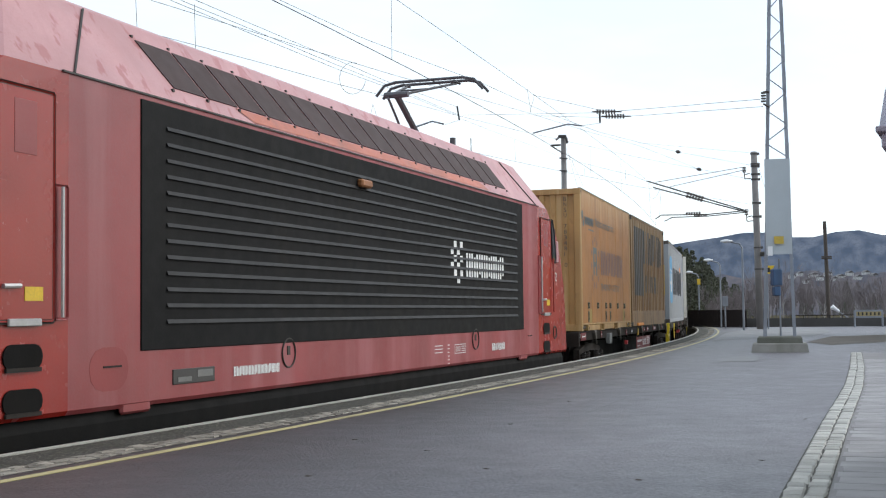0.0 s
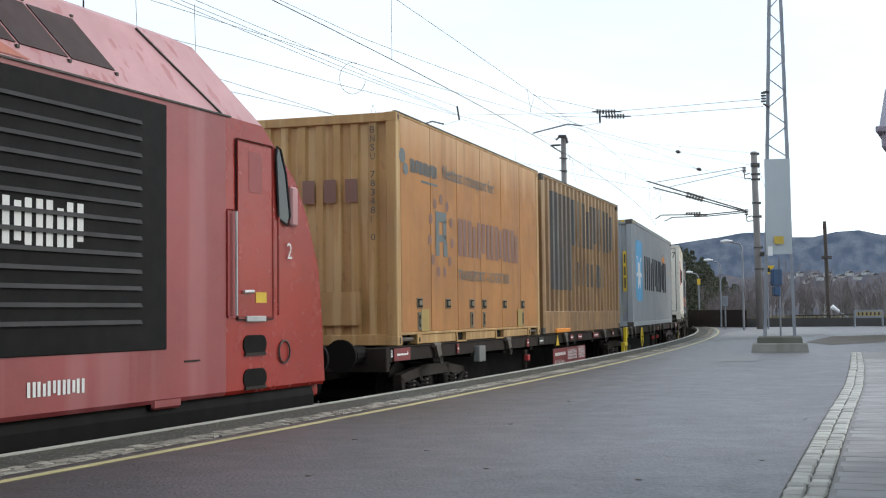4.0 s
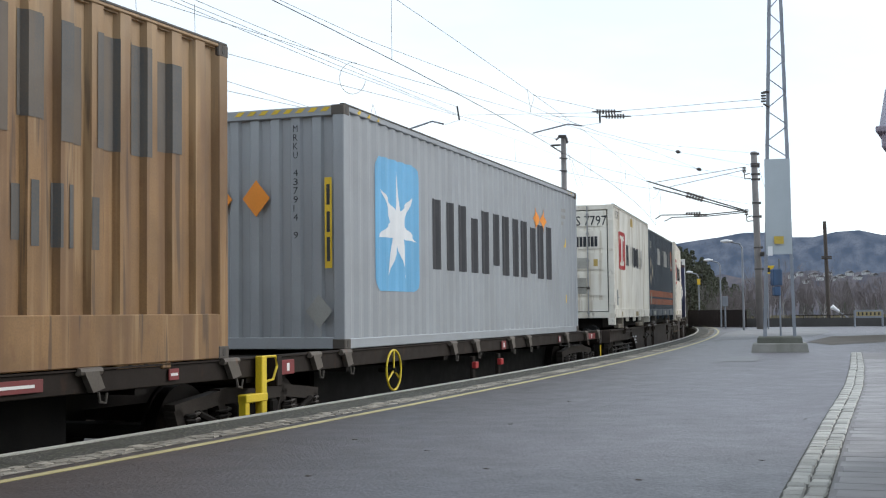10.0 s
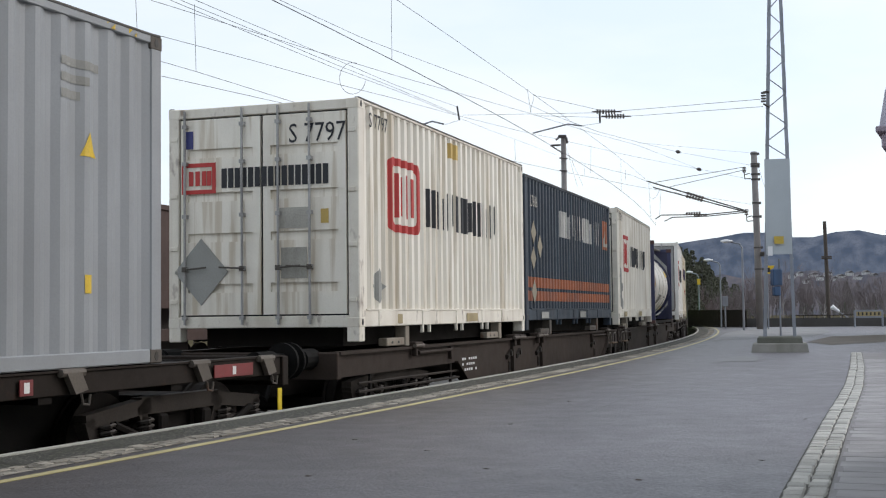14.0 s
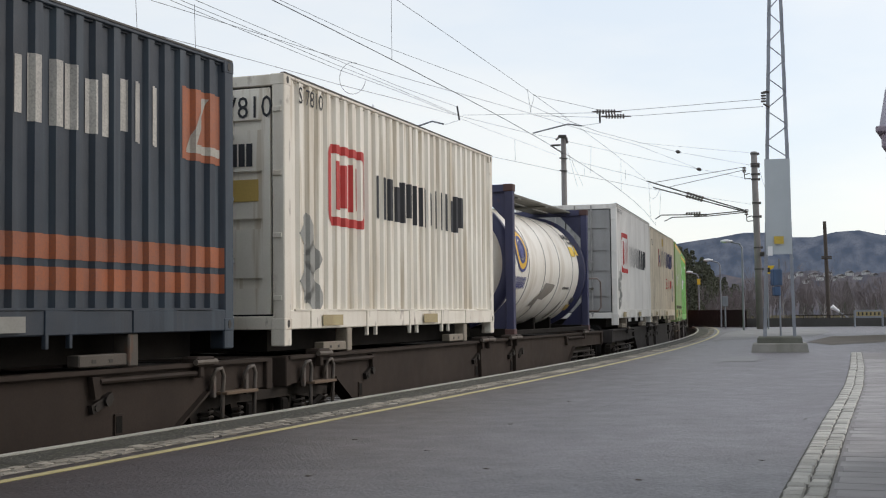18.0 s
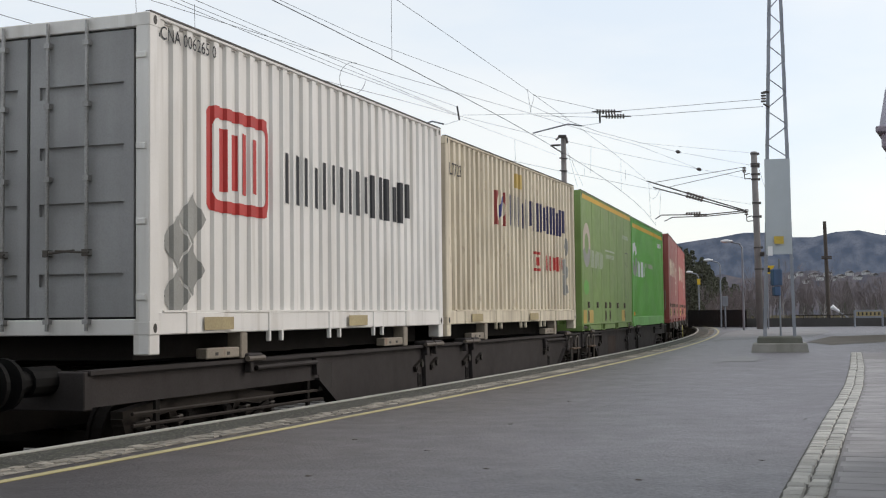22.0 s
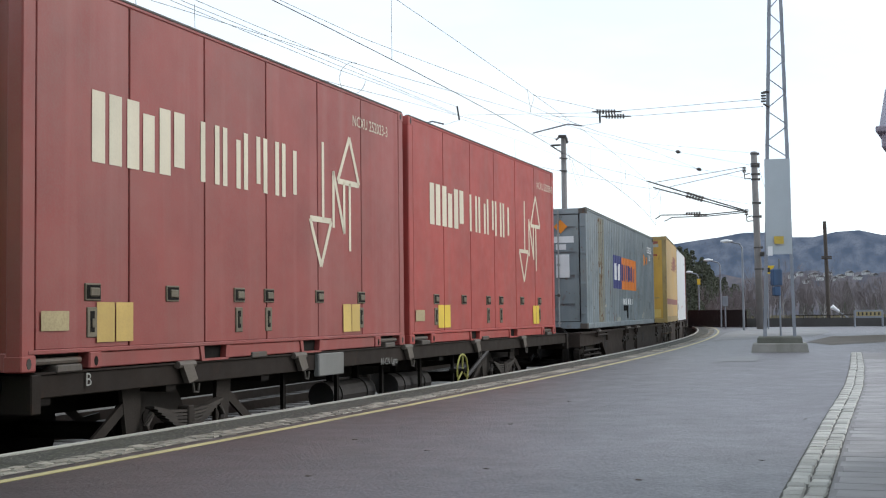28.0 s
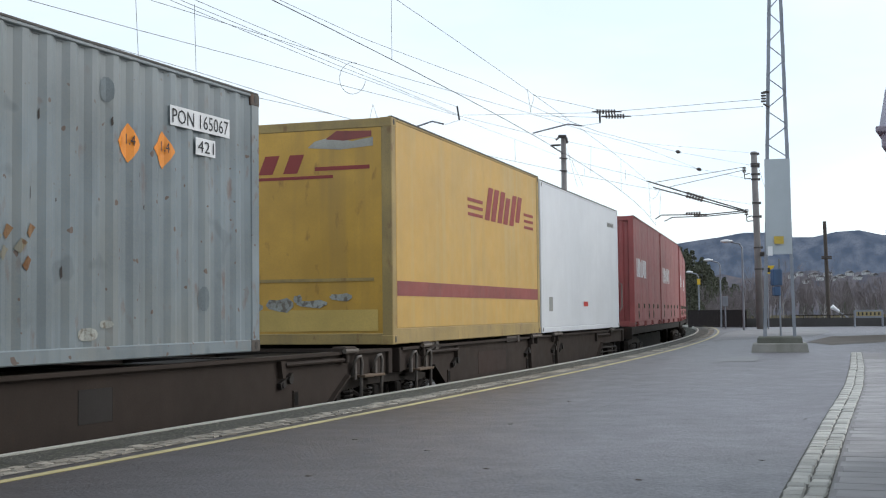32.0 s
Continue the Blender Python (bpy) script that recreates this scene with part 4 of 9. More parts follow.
def tank_container():
    ob = thing("tank_container", "cream tank container in a dark blue steel frame", "tank container", "containers on the train")
    L, H, w = 6.06, 2.6, 1.22
    h = L / 2
    bm = bmesh.new()
    prof = [(-3.0, 0.3), (-2.97, 0.62), (-2.84, 0.92), (-2.62, 1.09), (-2.45, 1.13), (2.45, 1.13), (2.62, 1.09), (2.82, 0.92), (2.93, 0.62), (2.95, 0.3)]
    n = 48
    ring_loft(bm, [[(x, r * math.cos(2 * math.pi * i / n), 1.27 + r * math.sin(2 * math.pi * i / n)) for i in range(n)] for x, r in prof])
    part("tank_shell", fixed(bm), M_TANK, ob, smooth=True)
    for x in (-1.62, -0.43, 0.72, 1.9):
        bm = bmesh.new()
        ring_loft(bm, [[(x + dx, r * math.cos(2 * math.pi * i / n), 1.27 + r * math.sin(2 * math.pi * i / n)) for i in range(n)] for dx, r in ((-0.02, 1.12), (-0.012, 1.137), (0.012, 1.137), (0.02, 1.12))], caps=False)
        part("band", fixed(bm), M_BAND, ob, smooth=True)
    for e in (-1, 1):
        x = e * (h - 0.07)
        for s in (-1, 1):
            part("corner_post", cube(x - 0.07, x + 0.07, s * (w - 0.07) - 0.07, s * (w - 0.07) + 0.07, 0.0, H, 0.01), M_BLUEF, ob)
            for zz in (0.0, H - 0.118):
                part("corner_casting", cube(x - 0.09, x + 0.09, s * (w - 0.075) - 0.085, s * (w - 0.075) + 0.085, zz - 0.003, zz + 0.122, 0.01), M_RUSTC, ob, "rust-red corner casting")
        # Bottom beams, bottom rails and saddles are near-black instead of blue, as painted shade.
        part("end_beam", cube(x - 0.06, x + 0.06, -w + 0.14, w - 0.14, 0.0, 0.13, 0.01), M_UNDER, ob)
        part("end_beam", cube(x - 0.06, x + 0.06, -w + 0.14, w - 0.14, H - 0.13, H, 0.01), M_BLUEF, ob)
        for s in (-1, 1):
            for za, zb, ya in ((0.13, 0.62, 0.62), (H - 0.13, H - 0.62, 0.62)):
                bm = bmesh.new()
                vs = [(s * (w - 0.14), za), (s * ya, za), (s * (w - 0.14), zb)]
                lo, hi = [bm.verts.new((x - 0.012, y, z)) for y, z in vs], [bm.verts.new((x + 0.012, y, z)) for y, z in vs]
                bm.faces.new(lo)
                bm.faces.new(hi[::-1])
                for q in range(3):
                    bm.faces.new((lo[q], hi[q], hi[(q + 1) % 3], lo[(q + 1) % 3]))
                part("corner_gusset", fixed(bm), M_BLUEF, ob)
        bm = bmesh.new()
        xr = e * (h - 0.20)
        ring_loft(bm, [[(xr + dx, r * math.cos(2 * math.pi * i / n), 1.27 + r * math.sin(2 * math.pi * i / n)) for i in range(n)] for dx, r in ((-0.10, 1.00), (-0.10, 1.19), (0.06, 1.19), (0.06, 1.05), (-0.10, 1.00))], caps=False)
        part("end_ring", fixed(bm), M_BLUEF, ob, smooth=True)
    for s in (-1, 1):
        part("bottom_rail", cube(-h + 0.1, h - 0.1, s * (w - 0.06) - 0.05, s * (w - 0.06) + 0.05, 0.02, 0.1, 0.008), M_UNDER, ob)
    # walkway on top
    for y in (-0.62, -0.2):
        part("walkway_plank", cube(-h + 0.1, h - 0.1, y - 0.17, y + 0.17, H - 0.06, H - 0.02), M_GRATE, ob)
    bm = bmesh.new()
    rod(bm, (-h + 0.1, -0.84, H - 0.05), (h - 0.1, -0.84, H - 0.05), 0.025, 6)
    part("walkway_rail", bm, M_GRATE, ob)
    for x in (-1.2, 0.9):
        part("walkway_bracket", cube(x - 0.12, x + 0.12, -0.85, -0.02, H - 0.10, H - 0.062, 0.006), M_GRATE, ob)
    for x in (-2.0, -0.7, 0.7, 2.0):
        part("saddle", cube(x - 0.05, x + 0.05, -0.6, 0.6, 0.05, 0.3), M_UNDER, ob)
    return ob


C["tank"] = load(tank_container(), V2B, 90.8, 96.86, DECK)

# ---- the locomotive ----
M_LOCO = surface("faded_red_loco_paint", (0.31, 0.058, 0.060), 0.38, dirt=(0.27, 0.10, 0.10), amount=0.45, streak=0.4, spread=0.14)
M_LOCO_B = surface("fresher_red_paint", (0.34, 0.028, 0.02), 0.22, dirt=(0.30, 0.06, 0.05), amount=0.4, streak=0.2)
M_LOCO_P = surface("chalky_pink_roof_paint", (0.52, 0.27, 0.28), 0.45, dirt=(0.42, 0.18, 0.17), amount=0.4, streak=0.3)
runoff(M_LOCO_P, (0.38, 0.10, 0.10), 7.0, 0.58, 0.64, 0.6)
runoff(M_LOCO, (0.40, 0.15, 0.16), 3.0, 0.5, 0.66, 0.5)
M_LOUV = surface("black_louvre_panel", (0.007, 0.007, 0.0075), 0.62, dirt=(0.017, 0.015, 0.012), amount=0.4, streak=0.5, spec=0.14)
M_PRIMER = surface("orange_red_touch_up", (0.50, 0.13, 0.07), 0.45, amount=0.3)
M_GRILL = surface("dark_brown_intake_mesh", (0.045, 0.020, 0.019), 0.7, dirt=(0.03, 0.02, 0.02), amount=0.4, grain=120)
M_GLASS = bpy.data.materials.new("cab_glass")
M_GLASS.use_nodes = True
_g = M_GLASS.node_tree.nodes["Principled BSDF"]
_g.inputs["Base Color"].default_value, _g.inputs["Roughness"].default_value = (0.02, 0.03, 0.035, 1), 0.05


M_GALVL = surface("bright_bare_steel", (0.5, 0.5, 0.5), 0.4, 0.4, amount=0.3)
# Red of the paint patch, also used as painted shade in the recesses.
M_PATCH_RECESS = surface("patch_and_recess_red", (0.28, 0.042, 0.042), 0.38, dirt=(0.29, 0.065, 0.065), amount=0.6)


def pill(x, z, w, r, y0, y1):
    """A plate with round ends, w half its length and r half its height."""
    bm = bmesh.new()
    pts = [(x + w - r + r * math.cos(q), z + r * math.sin(q)) for q in [math.pi * (i / 6 - 0.5) for i in range(7)]]
    pts += [(x - w + r - r * math.cos(q), z - r * math.sin(q)) for q in [math.pi * (i / 6 - 0.5) for i in range(7)]]
    return fixed(prism(bm, pts, y0, y1))


def locomotive():
    ob = thing("electric_locomotive", "faded red electric locomotive with black louvred sides", "locomotive")
    # cross-section from the sill to the roof, one side
    half = [(1.45, 0.835), (1.475, 0.87), (1.475, 1.5), (1.475, 2.03), (1.475, 2.55), (1.475, 2.92), (1.475, 3.39), (1.02, 4.10), (0.86, 4.18), (0.0, 4.22)]

    def ring(x, inset=0.0, lean=None):
        pts = []
        for y, z in half:
            pts.append((x - (lean(z) if lean else 0), -(y - inset), z))
        for y, z in half[-2::-1]:
            pts.append((x - (lean(z) if lean else 0), y - inset, z))
        return pts

    def nose(z):
        lean = ((0.9, 0.0), (1.5, 0.05), (2.03, 0.12), (2.55, 0.36), (2.92, 0.62), (3.39, 1.28), (4.10, 1.80), (4.3, 1.86))
        for (za, va), (zb, vb) in zip(lean, lean[1:]):
            if z <= zb:
                return va + (vb - va) * (z - za) / (zb - za)
        return lean[-1][1]

    e = 8.68
    rings = [[(-p[0], p[1], p[2]) for p in ring(e, 0.14, nose)], [(-p[0], p[1], p[2]) for p in ring(e - 0.18, 0.02, nose)], ring(-6.52), ring(6.52), ring(e - 0.18, 0.02, nose), ring(e, 0.14, nose)]
    bm = bmesh.new()
    ring_loft(bm, rings)
    fixed(bm)
    bm.faces.ensure_lookup_table()
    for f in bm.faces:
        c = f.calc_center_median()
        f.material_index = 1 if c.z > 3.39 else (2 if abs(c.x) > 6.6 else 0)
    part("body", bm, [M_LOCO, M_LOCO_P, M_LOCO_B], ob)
    # louvre panel
    x0, x1 = -5.57, 5.57
    for s in (-1, 1):
        ya, yb = (-1.487, -1.45) if s < 0 else (1.45, 1.487)
        lp = part("louvre_panel", cube(x0, x1, ya, yb, 1.283, 3.345, 0.006), M_LOUV, ob)
        for i in range(13):
            z = 1.5 + 0.1357 * i
            bm = bmesh.new()
            yo = s * 1.487
            prism_pts = [(x0 + 0.37, z), (x1 - 0.37, z), (x1 - 0.37, z + 0.034), (x0 + 0.37, z + 0.034)]
            a = [bm.verts.new((x, yo, zz)) for x, zz in prism_pts]
            b = [bm.verts.new((x, yo + s * (0.020 if zz < z + 0.02 else 0.004), zz)) for x, zz in prism_pts]
            bm.faces.new(a)
            bm.faces.new(b)
            for q in range(4):
                bm.faces.new((a[q], b[q], b[(q + 1) % 4], a[(q + 1) % 4]))
            part("louvre", fixed(bm), M_LOUVEDGE, lp)
        # slanted intake grille along the roof bevel
        nrm = Vector((0, s * 0.71, 0.455)).normalized()
        n = 17
        for i in range(n):
            xa, xb = -5.15 + 9.95 * i / n, -5.15 + 9.95 * (i + 1) / n
            top, bot = Vector((0, s * 1.12, 3.945)), Vector((0, s * 1.375, 3.545))
            bm = bmesh.new()
            vs = []
            for off in (0.002, 0.010):
                for p, xx, sh in ((top, xa + 0.022, 0), (top, xb - 0.022, 0), (bot, xb - 0.022, 0.22), (bot, xa + 0.022, 0.22)):
                    q = p + nrm * off
                    vs.append(bm.verts.new((xx + sh, q.y, q.z)))
            bm.faces.new(vs[:4])
            bm.faces.new(vs[4:])
            for k in range(4):
                bm.faces.new((vs[k], vs[(k + 1) % 4], vs[4 + (k + 1) % 4], vs[4 + k]))
            part("intake_grille", fixed(bm), M_GRILL, ob)
        prim = []
        for zz, yy in ((3.42, 1.456), (3.53, 1.385)):
            for xx in ((-3.6, 3.9) if zz < 3.5 else (-3.85, 3.6)):
                prim.append((xx, s * (yy + 0.006), zz + 0.004))
        bm = bmesh.new()
        vs = [bm.verts.new(q) for q in (prim[0], prim[1], prim[3], prim[2])]
        bm.faces.new(vs)
        part("primer_strip", fixed(bm), M_PRIMER, ob, "fresh orange-red touch-up strip")
        # gutter line between wall and roof, sill band
        part("gutter", cube(-6.6, 6.6, s * 1.478 - 0.012, s * 1.478 + 0.012, 3.385, 3.40), M_SEAM, ob)
        bm = bmesh.new()
        ring_loft(bm, [[(x, s * 1.3, 0.9), (x, s * 1.38, 0.9), (x, s * 1.43, 0.74), (x, s * 1.43, 0.62), (x, s * 1.38, 0.48), (x, s * 1.3, 0.3)] for x in (-8.3, 8.3)])
        part("skirt", fixed(bm), M_BLACK, ob)
        for e2 in (-1, 1):
            xd = e2 * 7.03
            door = part("cab_door", cube(xd - 0.33, xd + 0.33, s * 1.478 - 0.008, s * 1.478 + 0.006, 1.53, 3.2, 0.02), M_LOCO_B, ob)
            part("door_frame", cube(xd - 0.342, xd + 0.342, s * 1.474 - 0.008, s * 1.474 + 0.006, 1.515, 3.212, 0.02), M_SEAM, ob)
            for q in (-0.392, 0.392):
                bm = bmesh.new()
                rod(bm, (xd + q, s * 1.515, 1.56), (xd + q, s * 1.515, 2.52), 0.014, 6)
                part("hand_rail", bm, M_GALVL if q * e2 < 0 else M_LOCO_B, ob)
            for zz in (0.87, 1.185):
                # Flat black plate; the shade of the step recess is its colour.
                st = part("step_recess", pill(xd, zz + 0.1, 0.215, 0.09, s * 1.47 - 0.012, s * 1.47 + 0.012), M_BLACK, ob)
                part("step_tread", cube(xd - 0.19, xd + 0.19, s * 1.484 - 0.008, s * 1.484 + 0.012, zz - 0.005, zz + 0.025), M_STEELDARK, st)
            part("jacking_pad", cube(e2 * 5.61 - 0.21, e2 * 5.61 + 0.21, s * 1.45 - 0.02, s * 1.45 + 0.026, 0.785, 0.90, 0.02), M_LOCO, ob)
            # Flat plate whose darker red stands for shade in the rail recess.
            part("rail_recess", cube(e2 * 6.61 - 0.08, e2 * 6.61 + 0.08, s * 1.474 - 0.006, s * 1.474 + 0.005, 1.54, 2.54, 0.02), M_PATCH_RECESS, ob)
            part("step_bar", cube(e2 * 5.96 - 0.12, e2 * 5.96 + 0.12, s * 1.478 - 0.006, s * 1.478 + 0.012, 1.165, 1.18), M_STEELDARK, ob)
            if e2 < 0:
                part("paint_patch", pill(e2 * 6.0, 1.155, 0.26, 0.17, s * 1.475 - 0.002, s * 1.475 + 0.002), M_PATCH_RECESS, ob, "darker red paint patch")
            # Pane in the same darker red, as painted recess shade.
            part("door_pane", cube(xd - 0.12, xd + 0.13, s * 1.485 - 0.004, s * 1.485 + 0.003, 2.72, 3.11, 0.004), M_PATCH_RECESS, door)
            bm = bmesh.new()
            rod(bm, (xd - 0.24, s * 1.5, 1.78), (xd - 0.06, s * 1.5, 1.785), 0.018, 8)
            part("door_handle", bm, M_GALVL, door)
            part("sill_plate", cube(xd - 0.18, xd + 0.18, s * 1.49 - 0.012, s * 1.49 + 0.012, 1.5, 1.555, 0.006), M_GALVL, ob)
            part("door_label", cube(xd + 0.0, xd + 0.2, s * 1.487 - 0.004, s * 1.487 + 0.004, 1.68, 1.78), M_YEL, door)
            bm = bmesh.new()
            prism(bm, [(e2 * 7.50, 2.52), (e2 * 7.66, 2.47), (e2 * 7.70, 2.55), (e2 * 7.62, 2.95), (e2 * 7.52, 3.18), (e2 * 7.47, 3.2), (e2 * 7.46, 3.1)], s * 1.47 - 0.012, s * 1.47 + 0.012)
            win = part("cab_side_window", fixed(bm), M_GLASS, ob)
            bm = bmesh.new()
            tube(bm, [(e2 * x, s * 1.482, z) for x, z in ((7.49, 2.51), (7.67, 2.45), (7.72, 2.55), (7.64, 2.96), (7.53, 3.2), (7.46, 3.22), (7.445, 3.1))], 0.012, 6, closed=True)
            part("window_seal", bm, M_RUBBER, win)
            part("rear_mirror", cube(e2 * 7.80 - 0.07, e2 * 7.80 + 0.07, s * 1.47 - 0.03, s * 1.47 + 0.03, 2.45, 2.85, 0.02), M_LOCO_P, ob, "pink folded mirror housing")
    wheels = []
    for x in (-5.0, 5.0):
        bogie(ob, x, wheels)
    for e2 in (-1, 1):
        part("buffer_beam", cube(e2 * 8.5 - 0.15, e2 * 8.5 + 0.15, -1.3, 1.3, 0.7, 1.3, 0.02), M_LOCO_B, ob)
        buffers(ob, e2 * 8.65, e2 * 1.15)
    # seams, hinge brackets and small fittings along the roof
    for s in (-1, 1):
        for e2 in (-1, 1):
            bm = bmesh.new()
            rod(bm, (e2 * 5.75, s * 1.04, 4.085), (e2 * 6.45, s * 1.476, 3.40), 0.012, 5)
            part("roof_seam", bm, M_SEAM, ob)
        for i in range(18):
            x = -5.15 + 9.95 * i / 17
            part("grille_bracket", cube(x - 0.014, x + 0.014, s * 1.10 - 0.012, s * 1.10 + 0.012, 3.97, 3.99), M_SEAM, ob)
            part("grille_bracket", cube(x + 0.175, x + 0.205, s * 1.40 - 0.012, s * 1.40 + 0.012, 3.505, 3.53), M_SEAM, ob)
    for x, hh in ((-3.4, 0.1), (0.6, 0.08), (5.2, 0.08)):
        bm = bmesh.new()
        rod(bm, (x, -0.5, 4.18), (x, -0.5, 4.2 + hh), 0.05, 8, 0.02)
        part("roof_insulator", bm, M_SEAM, ob)
    bm = bmesh.new()
    rod(bm, (5.6, -0.6, 4.18), (5.6, -0.6, 4.5), 0.008, 5)
    part("antenna", bm, M_SEAM, ob)
    # marker lamp and round covers
    lampm = surface("faded_marker_lamp", (0.35, 0.14, 0.05), 0.4)
    part("side_marker", cube(-1.2, -0.9, -1.56, -1.48, 3.02, 3.11, 0.02), lampm, ob)
    for x in (-2.93, 3.06):
        bm = bmesh.new()
        tube(bm, [(x + 0.145 * math.cos(q), -1.482, 1.18 + 0.145 * math.sin(q)) for q in [i * math.pi / 10 for i in range(20)]], 0.009, 6, closed=True)
        part("round_cover", bm, M_SEAM, ob)
        part("cover_mark", cube(x - 0.03, x + 0.03, -1.484, -1.474, 1.16, 1.25), M_SEAM, ob)
    for x in (-7.6, 7.6):
        bm = bmesh.new()
        tube(bm, [(x + 0.11 * math.cos(q), -1.478, 1.2 + 0.11 * math.sin(q)) for q in [i * math.pi / 8 for i in range(16)]], 0.01, 5, closed=True)
        part("round_cover", bm, M_SEAM, ob)
    return ob, wheels


M_LOUVEDGE = surface("louvre_edge", (0.012, 0.012, 0.013), 0.5, dirt=(0.026, 0.023, 0.02), amount=0.4, spec=0.22)
LOCO, _lw = locomotive()
VL = vehicle(LOCO, 19.88, 5.0, _lw)
BASES[LOCO.name], WALLS[LOCO.name] = 0.0, (-1.475, None)


def pantograph(x):
    """Raised single-arm current collector."""
    m = surface("pantograph_grey", (0.10, 0.10, 0.11), 0.5, 0.4, amount=0.3)
    bm = bmesh.new()
    rod(bm, (x - 0.1, -0.45, 4.3), (x - 0.1, 0.45, 4.3), 0.03, 8)
    for y in (-0.45, 0.45):
        rod(bm, (x - 0.6, y, 4.26), (x + 0.6, y, 4.30), 0.03, 8)
        rod(bm, (x + 0.5, y, 4.18), (x + 0.5, y, 4.45), 0.05, 8)
    part("pantograph_base", bm, m, LOCO)
    bm = bmesh.new()
    rod(bm, (x + 0.35, 0, 4.3), (x - 0.85, 0, 4.98), 0.05, 8)
    rod(bm, (x + 0.0, 0.15, 4.3), (x - 0.95, 0.1, 4.92), 0.02, 6)
    part("lower_arm", bm, m, LOCO)
    bm = bmesh.new()
    for y0, y1 in ((-0.1, -0.45), (0.1, 0.45)):
        rod(bm, (x - 0.85, y0, 4.98), (x + 0.75, y1, 5.4), 0.022, 6)
    rod(bm, (x - 0.85, -0.2, 4.98), (x - 0.85, 0.2, 4.98), 0.05, 8)
    rod(bm, (x + 0.0, -0.28, 5.2), (x + 0.0, 0.28, 5.2), 0.015, 6)
    part("upper_arm", bm, m, LOCO)
    bm = bmesh.new()
    for dx in (-0.15, 0.15):
        tube(bm, [(x + 0.75 + dx, -0.95, 5.25), (x + 0.75 + dx, -0.8, 5.42), (x + 0.75 + dx, -0.6, 5.465), (x + 0.75 + dx, 0.6, 5.465), (x + 0.75 + dx, 0.8, 5.42), (x + 0.75 + dx, 0.95, 5.25)], 0.025, 6)
    rod(bm, (x + 0.6, -0.45, 5.42), (x + 0.9, -0.45, 5.42), 0.02, 6)
    rod(bm, (x + 0.6, 0.45, 5.42), (x + 0.9, 0.45, 5.42), 0.02, 6)
    part("collector_head", bm, m, LOCO)


pantograph(4.6)

# ---- lettering, logos and fittings on the bodies ----
LOGO_BLUE = plain("sky_blue_logo_paint", (0.14, 0.42, 0.68))
LOGO_WHITE = plain("white_logo_paint", (0.78, 0.79, 0.80))
LOGO_TEAL = plain("faded_blue_green_paint", (0.12, 0.14, 0.14))
LOGO_PURPLE = plain("faded_purple_paint", (0.20, 0.10, 0.075))
LOGO_NAVY = plain("navy_logo_paint", (0.04, 0.05, 0.20))
LOGO_ORANGE = plain("orange_logo_paint", (0.80, 0.22, 0.03))
LOGO_GREYGR = plain("pale_grey_green_paint", (0.42, 0.47, 0.36))
LOGO_BEIGE = plain("beige_logo_paint", (0.55, 0.47, 0.40))
LOGO_CREAM = plain("cream_lettering", (0.72, 0.65, 0.50))
LOGO_YB = plain("yellow_band", (0.72, 0.42, 0.04))
M_CHALK = surface("chalky_beige_paint", (0.25, 0.25, 0.21), 0.8, dirt=(0.20, 0.175, 0.12), amount=0.45, streak=0.5)
runoff(M_CHALK, (0.20, 0.165, 0.09), 11.0, 0.5, 0.6, 0.75)
runoff(M_CHALK, (0.13, 0.07, 0.03), 19.0, 0.57, 0.63, 0.8)
flecks(M_CHALK, (0.12, 0.06, 0.028), 9.0, 0.58, 0.64, 0.9, 5.0)
M_CHALKG = surface("yellow_grey_streak", (0.235, 0.235, 0.20), 0.8, dirt=(0.19, 0.20, 0.19), amount=0.5, streak=0.6)
runoff(M_CHALKG, (0.27, 0.25, 0.17), 11.0, 0.5, 0.6, 0.6)
M_NICK = plain("dark_paint_nick", (0.06, 0.05, 0.045), 0.8)
M_SCUFF = surface("pale_scuffed_paint", (0.40, 0.41, 0.38), 0.8, dirt=(0.16, 0.14, 0.11), amount=0.7)
flecks(M_SCUFF, (0.15, 0.12, 0.09), 14.0, 0.52, 0.6, 0.8, 4.0)
M_POD = surface("darker_blue_grey_paint", (0.15, 0.185, 0.205), 0.6, amount=0.4)
FADED = surface("faded_blue_grey_letters", (0.078, 0.078, 0.078), 0.55, dirt=(0.17, 0.12, 0.075), amount=0.5, streak=0.6)
runoff(FADED, (0.16, 0.105, 0.06), 5.0, 0.5, 0.62, 0.5)
GREYSTK = surface("weathered_grey_sticker", (0.33, 0.33, 0.31), 0.7, dirt=(0.2, 0.19, 0.17), amount=0.5)
LIGHTSTK = surface("worn_pale_sticker", (0.45, 0.43, 0.38), 0.7, amount=0.4)
WORNLET = surface("flaking_white_lettering", (0.56, 0.54, 0.50), 0.7, dirt=(0.10, 0.10, 0.11), amount=0.7, streak=0.5)
WORNDIA = surface("sun_browned_sticker", (0.30, 0.265, 0.20), 0.7, dirt=(0.12, 0.10, 0.075), amount=0.6)
BAREP = surface("brown_grey_bare_metal", (0.27, 0.245, 0.215), 0.7, dirt=(0.12, 0.10, 0.085), amount=0.7, rust=0.4)
OLIVE = surface("worn_olive_patch", (0.42, 0.29, 0.08), 0.6, amount=0.4)
YPLATE = surface("worn_yellow_plate", (0.60, 0.42, 0.12), 0.6, dirt=(0.42, 0.27, 0.1), amount=0.5)
TANPLATE = surface("worn_tan_plate", (0.44, 0.36, 0.20), 0.7, dirt=(0.2, 0.14, 0.08), amount=0.6)
YPATCH = surface("yellow_canvas_patch", (0.74, 0.52, 0.05), 0.5, dirt=(0.55, 0.36, 0.06), amount=0.4)
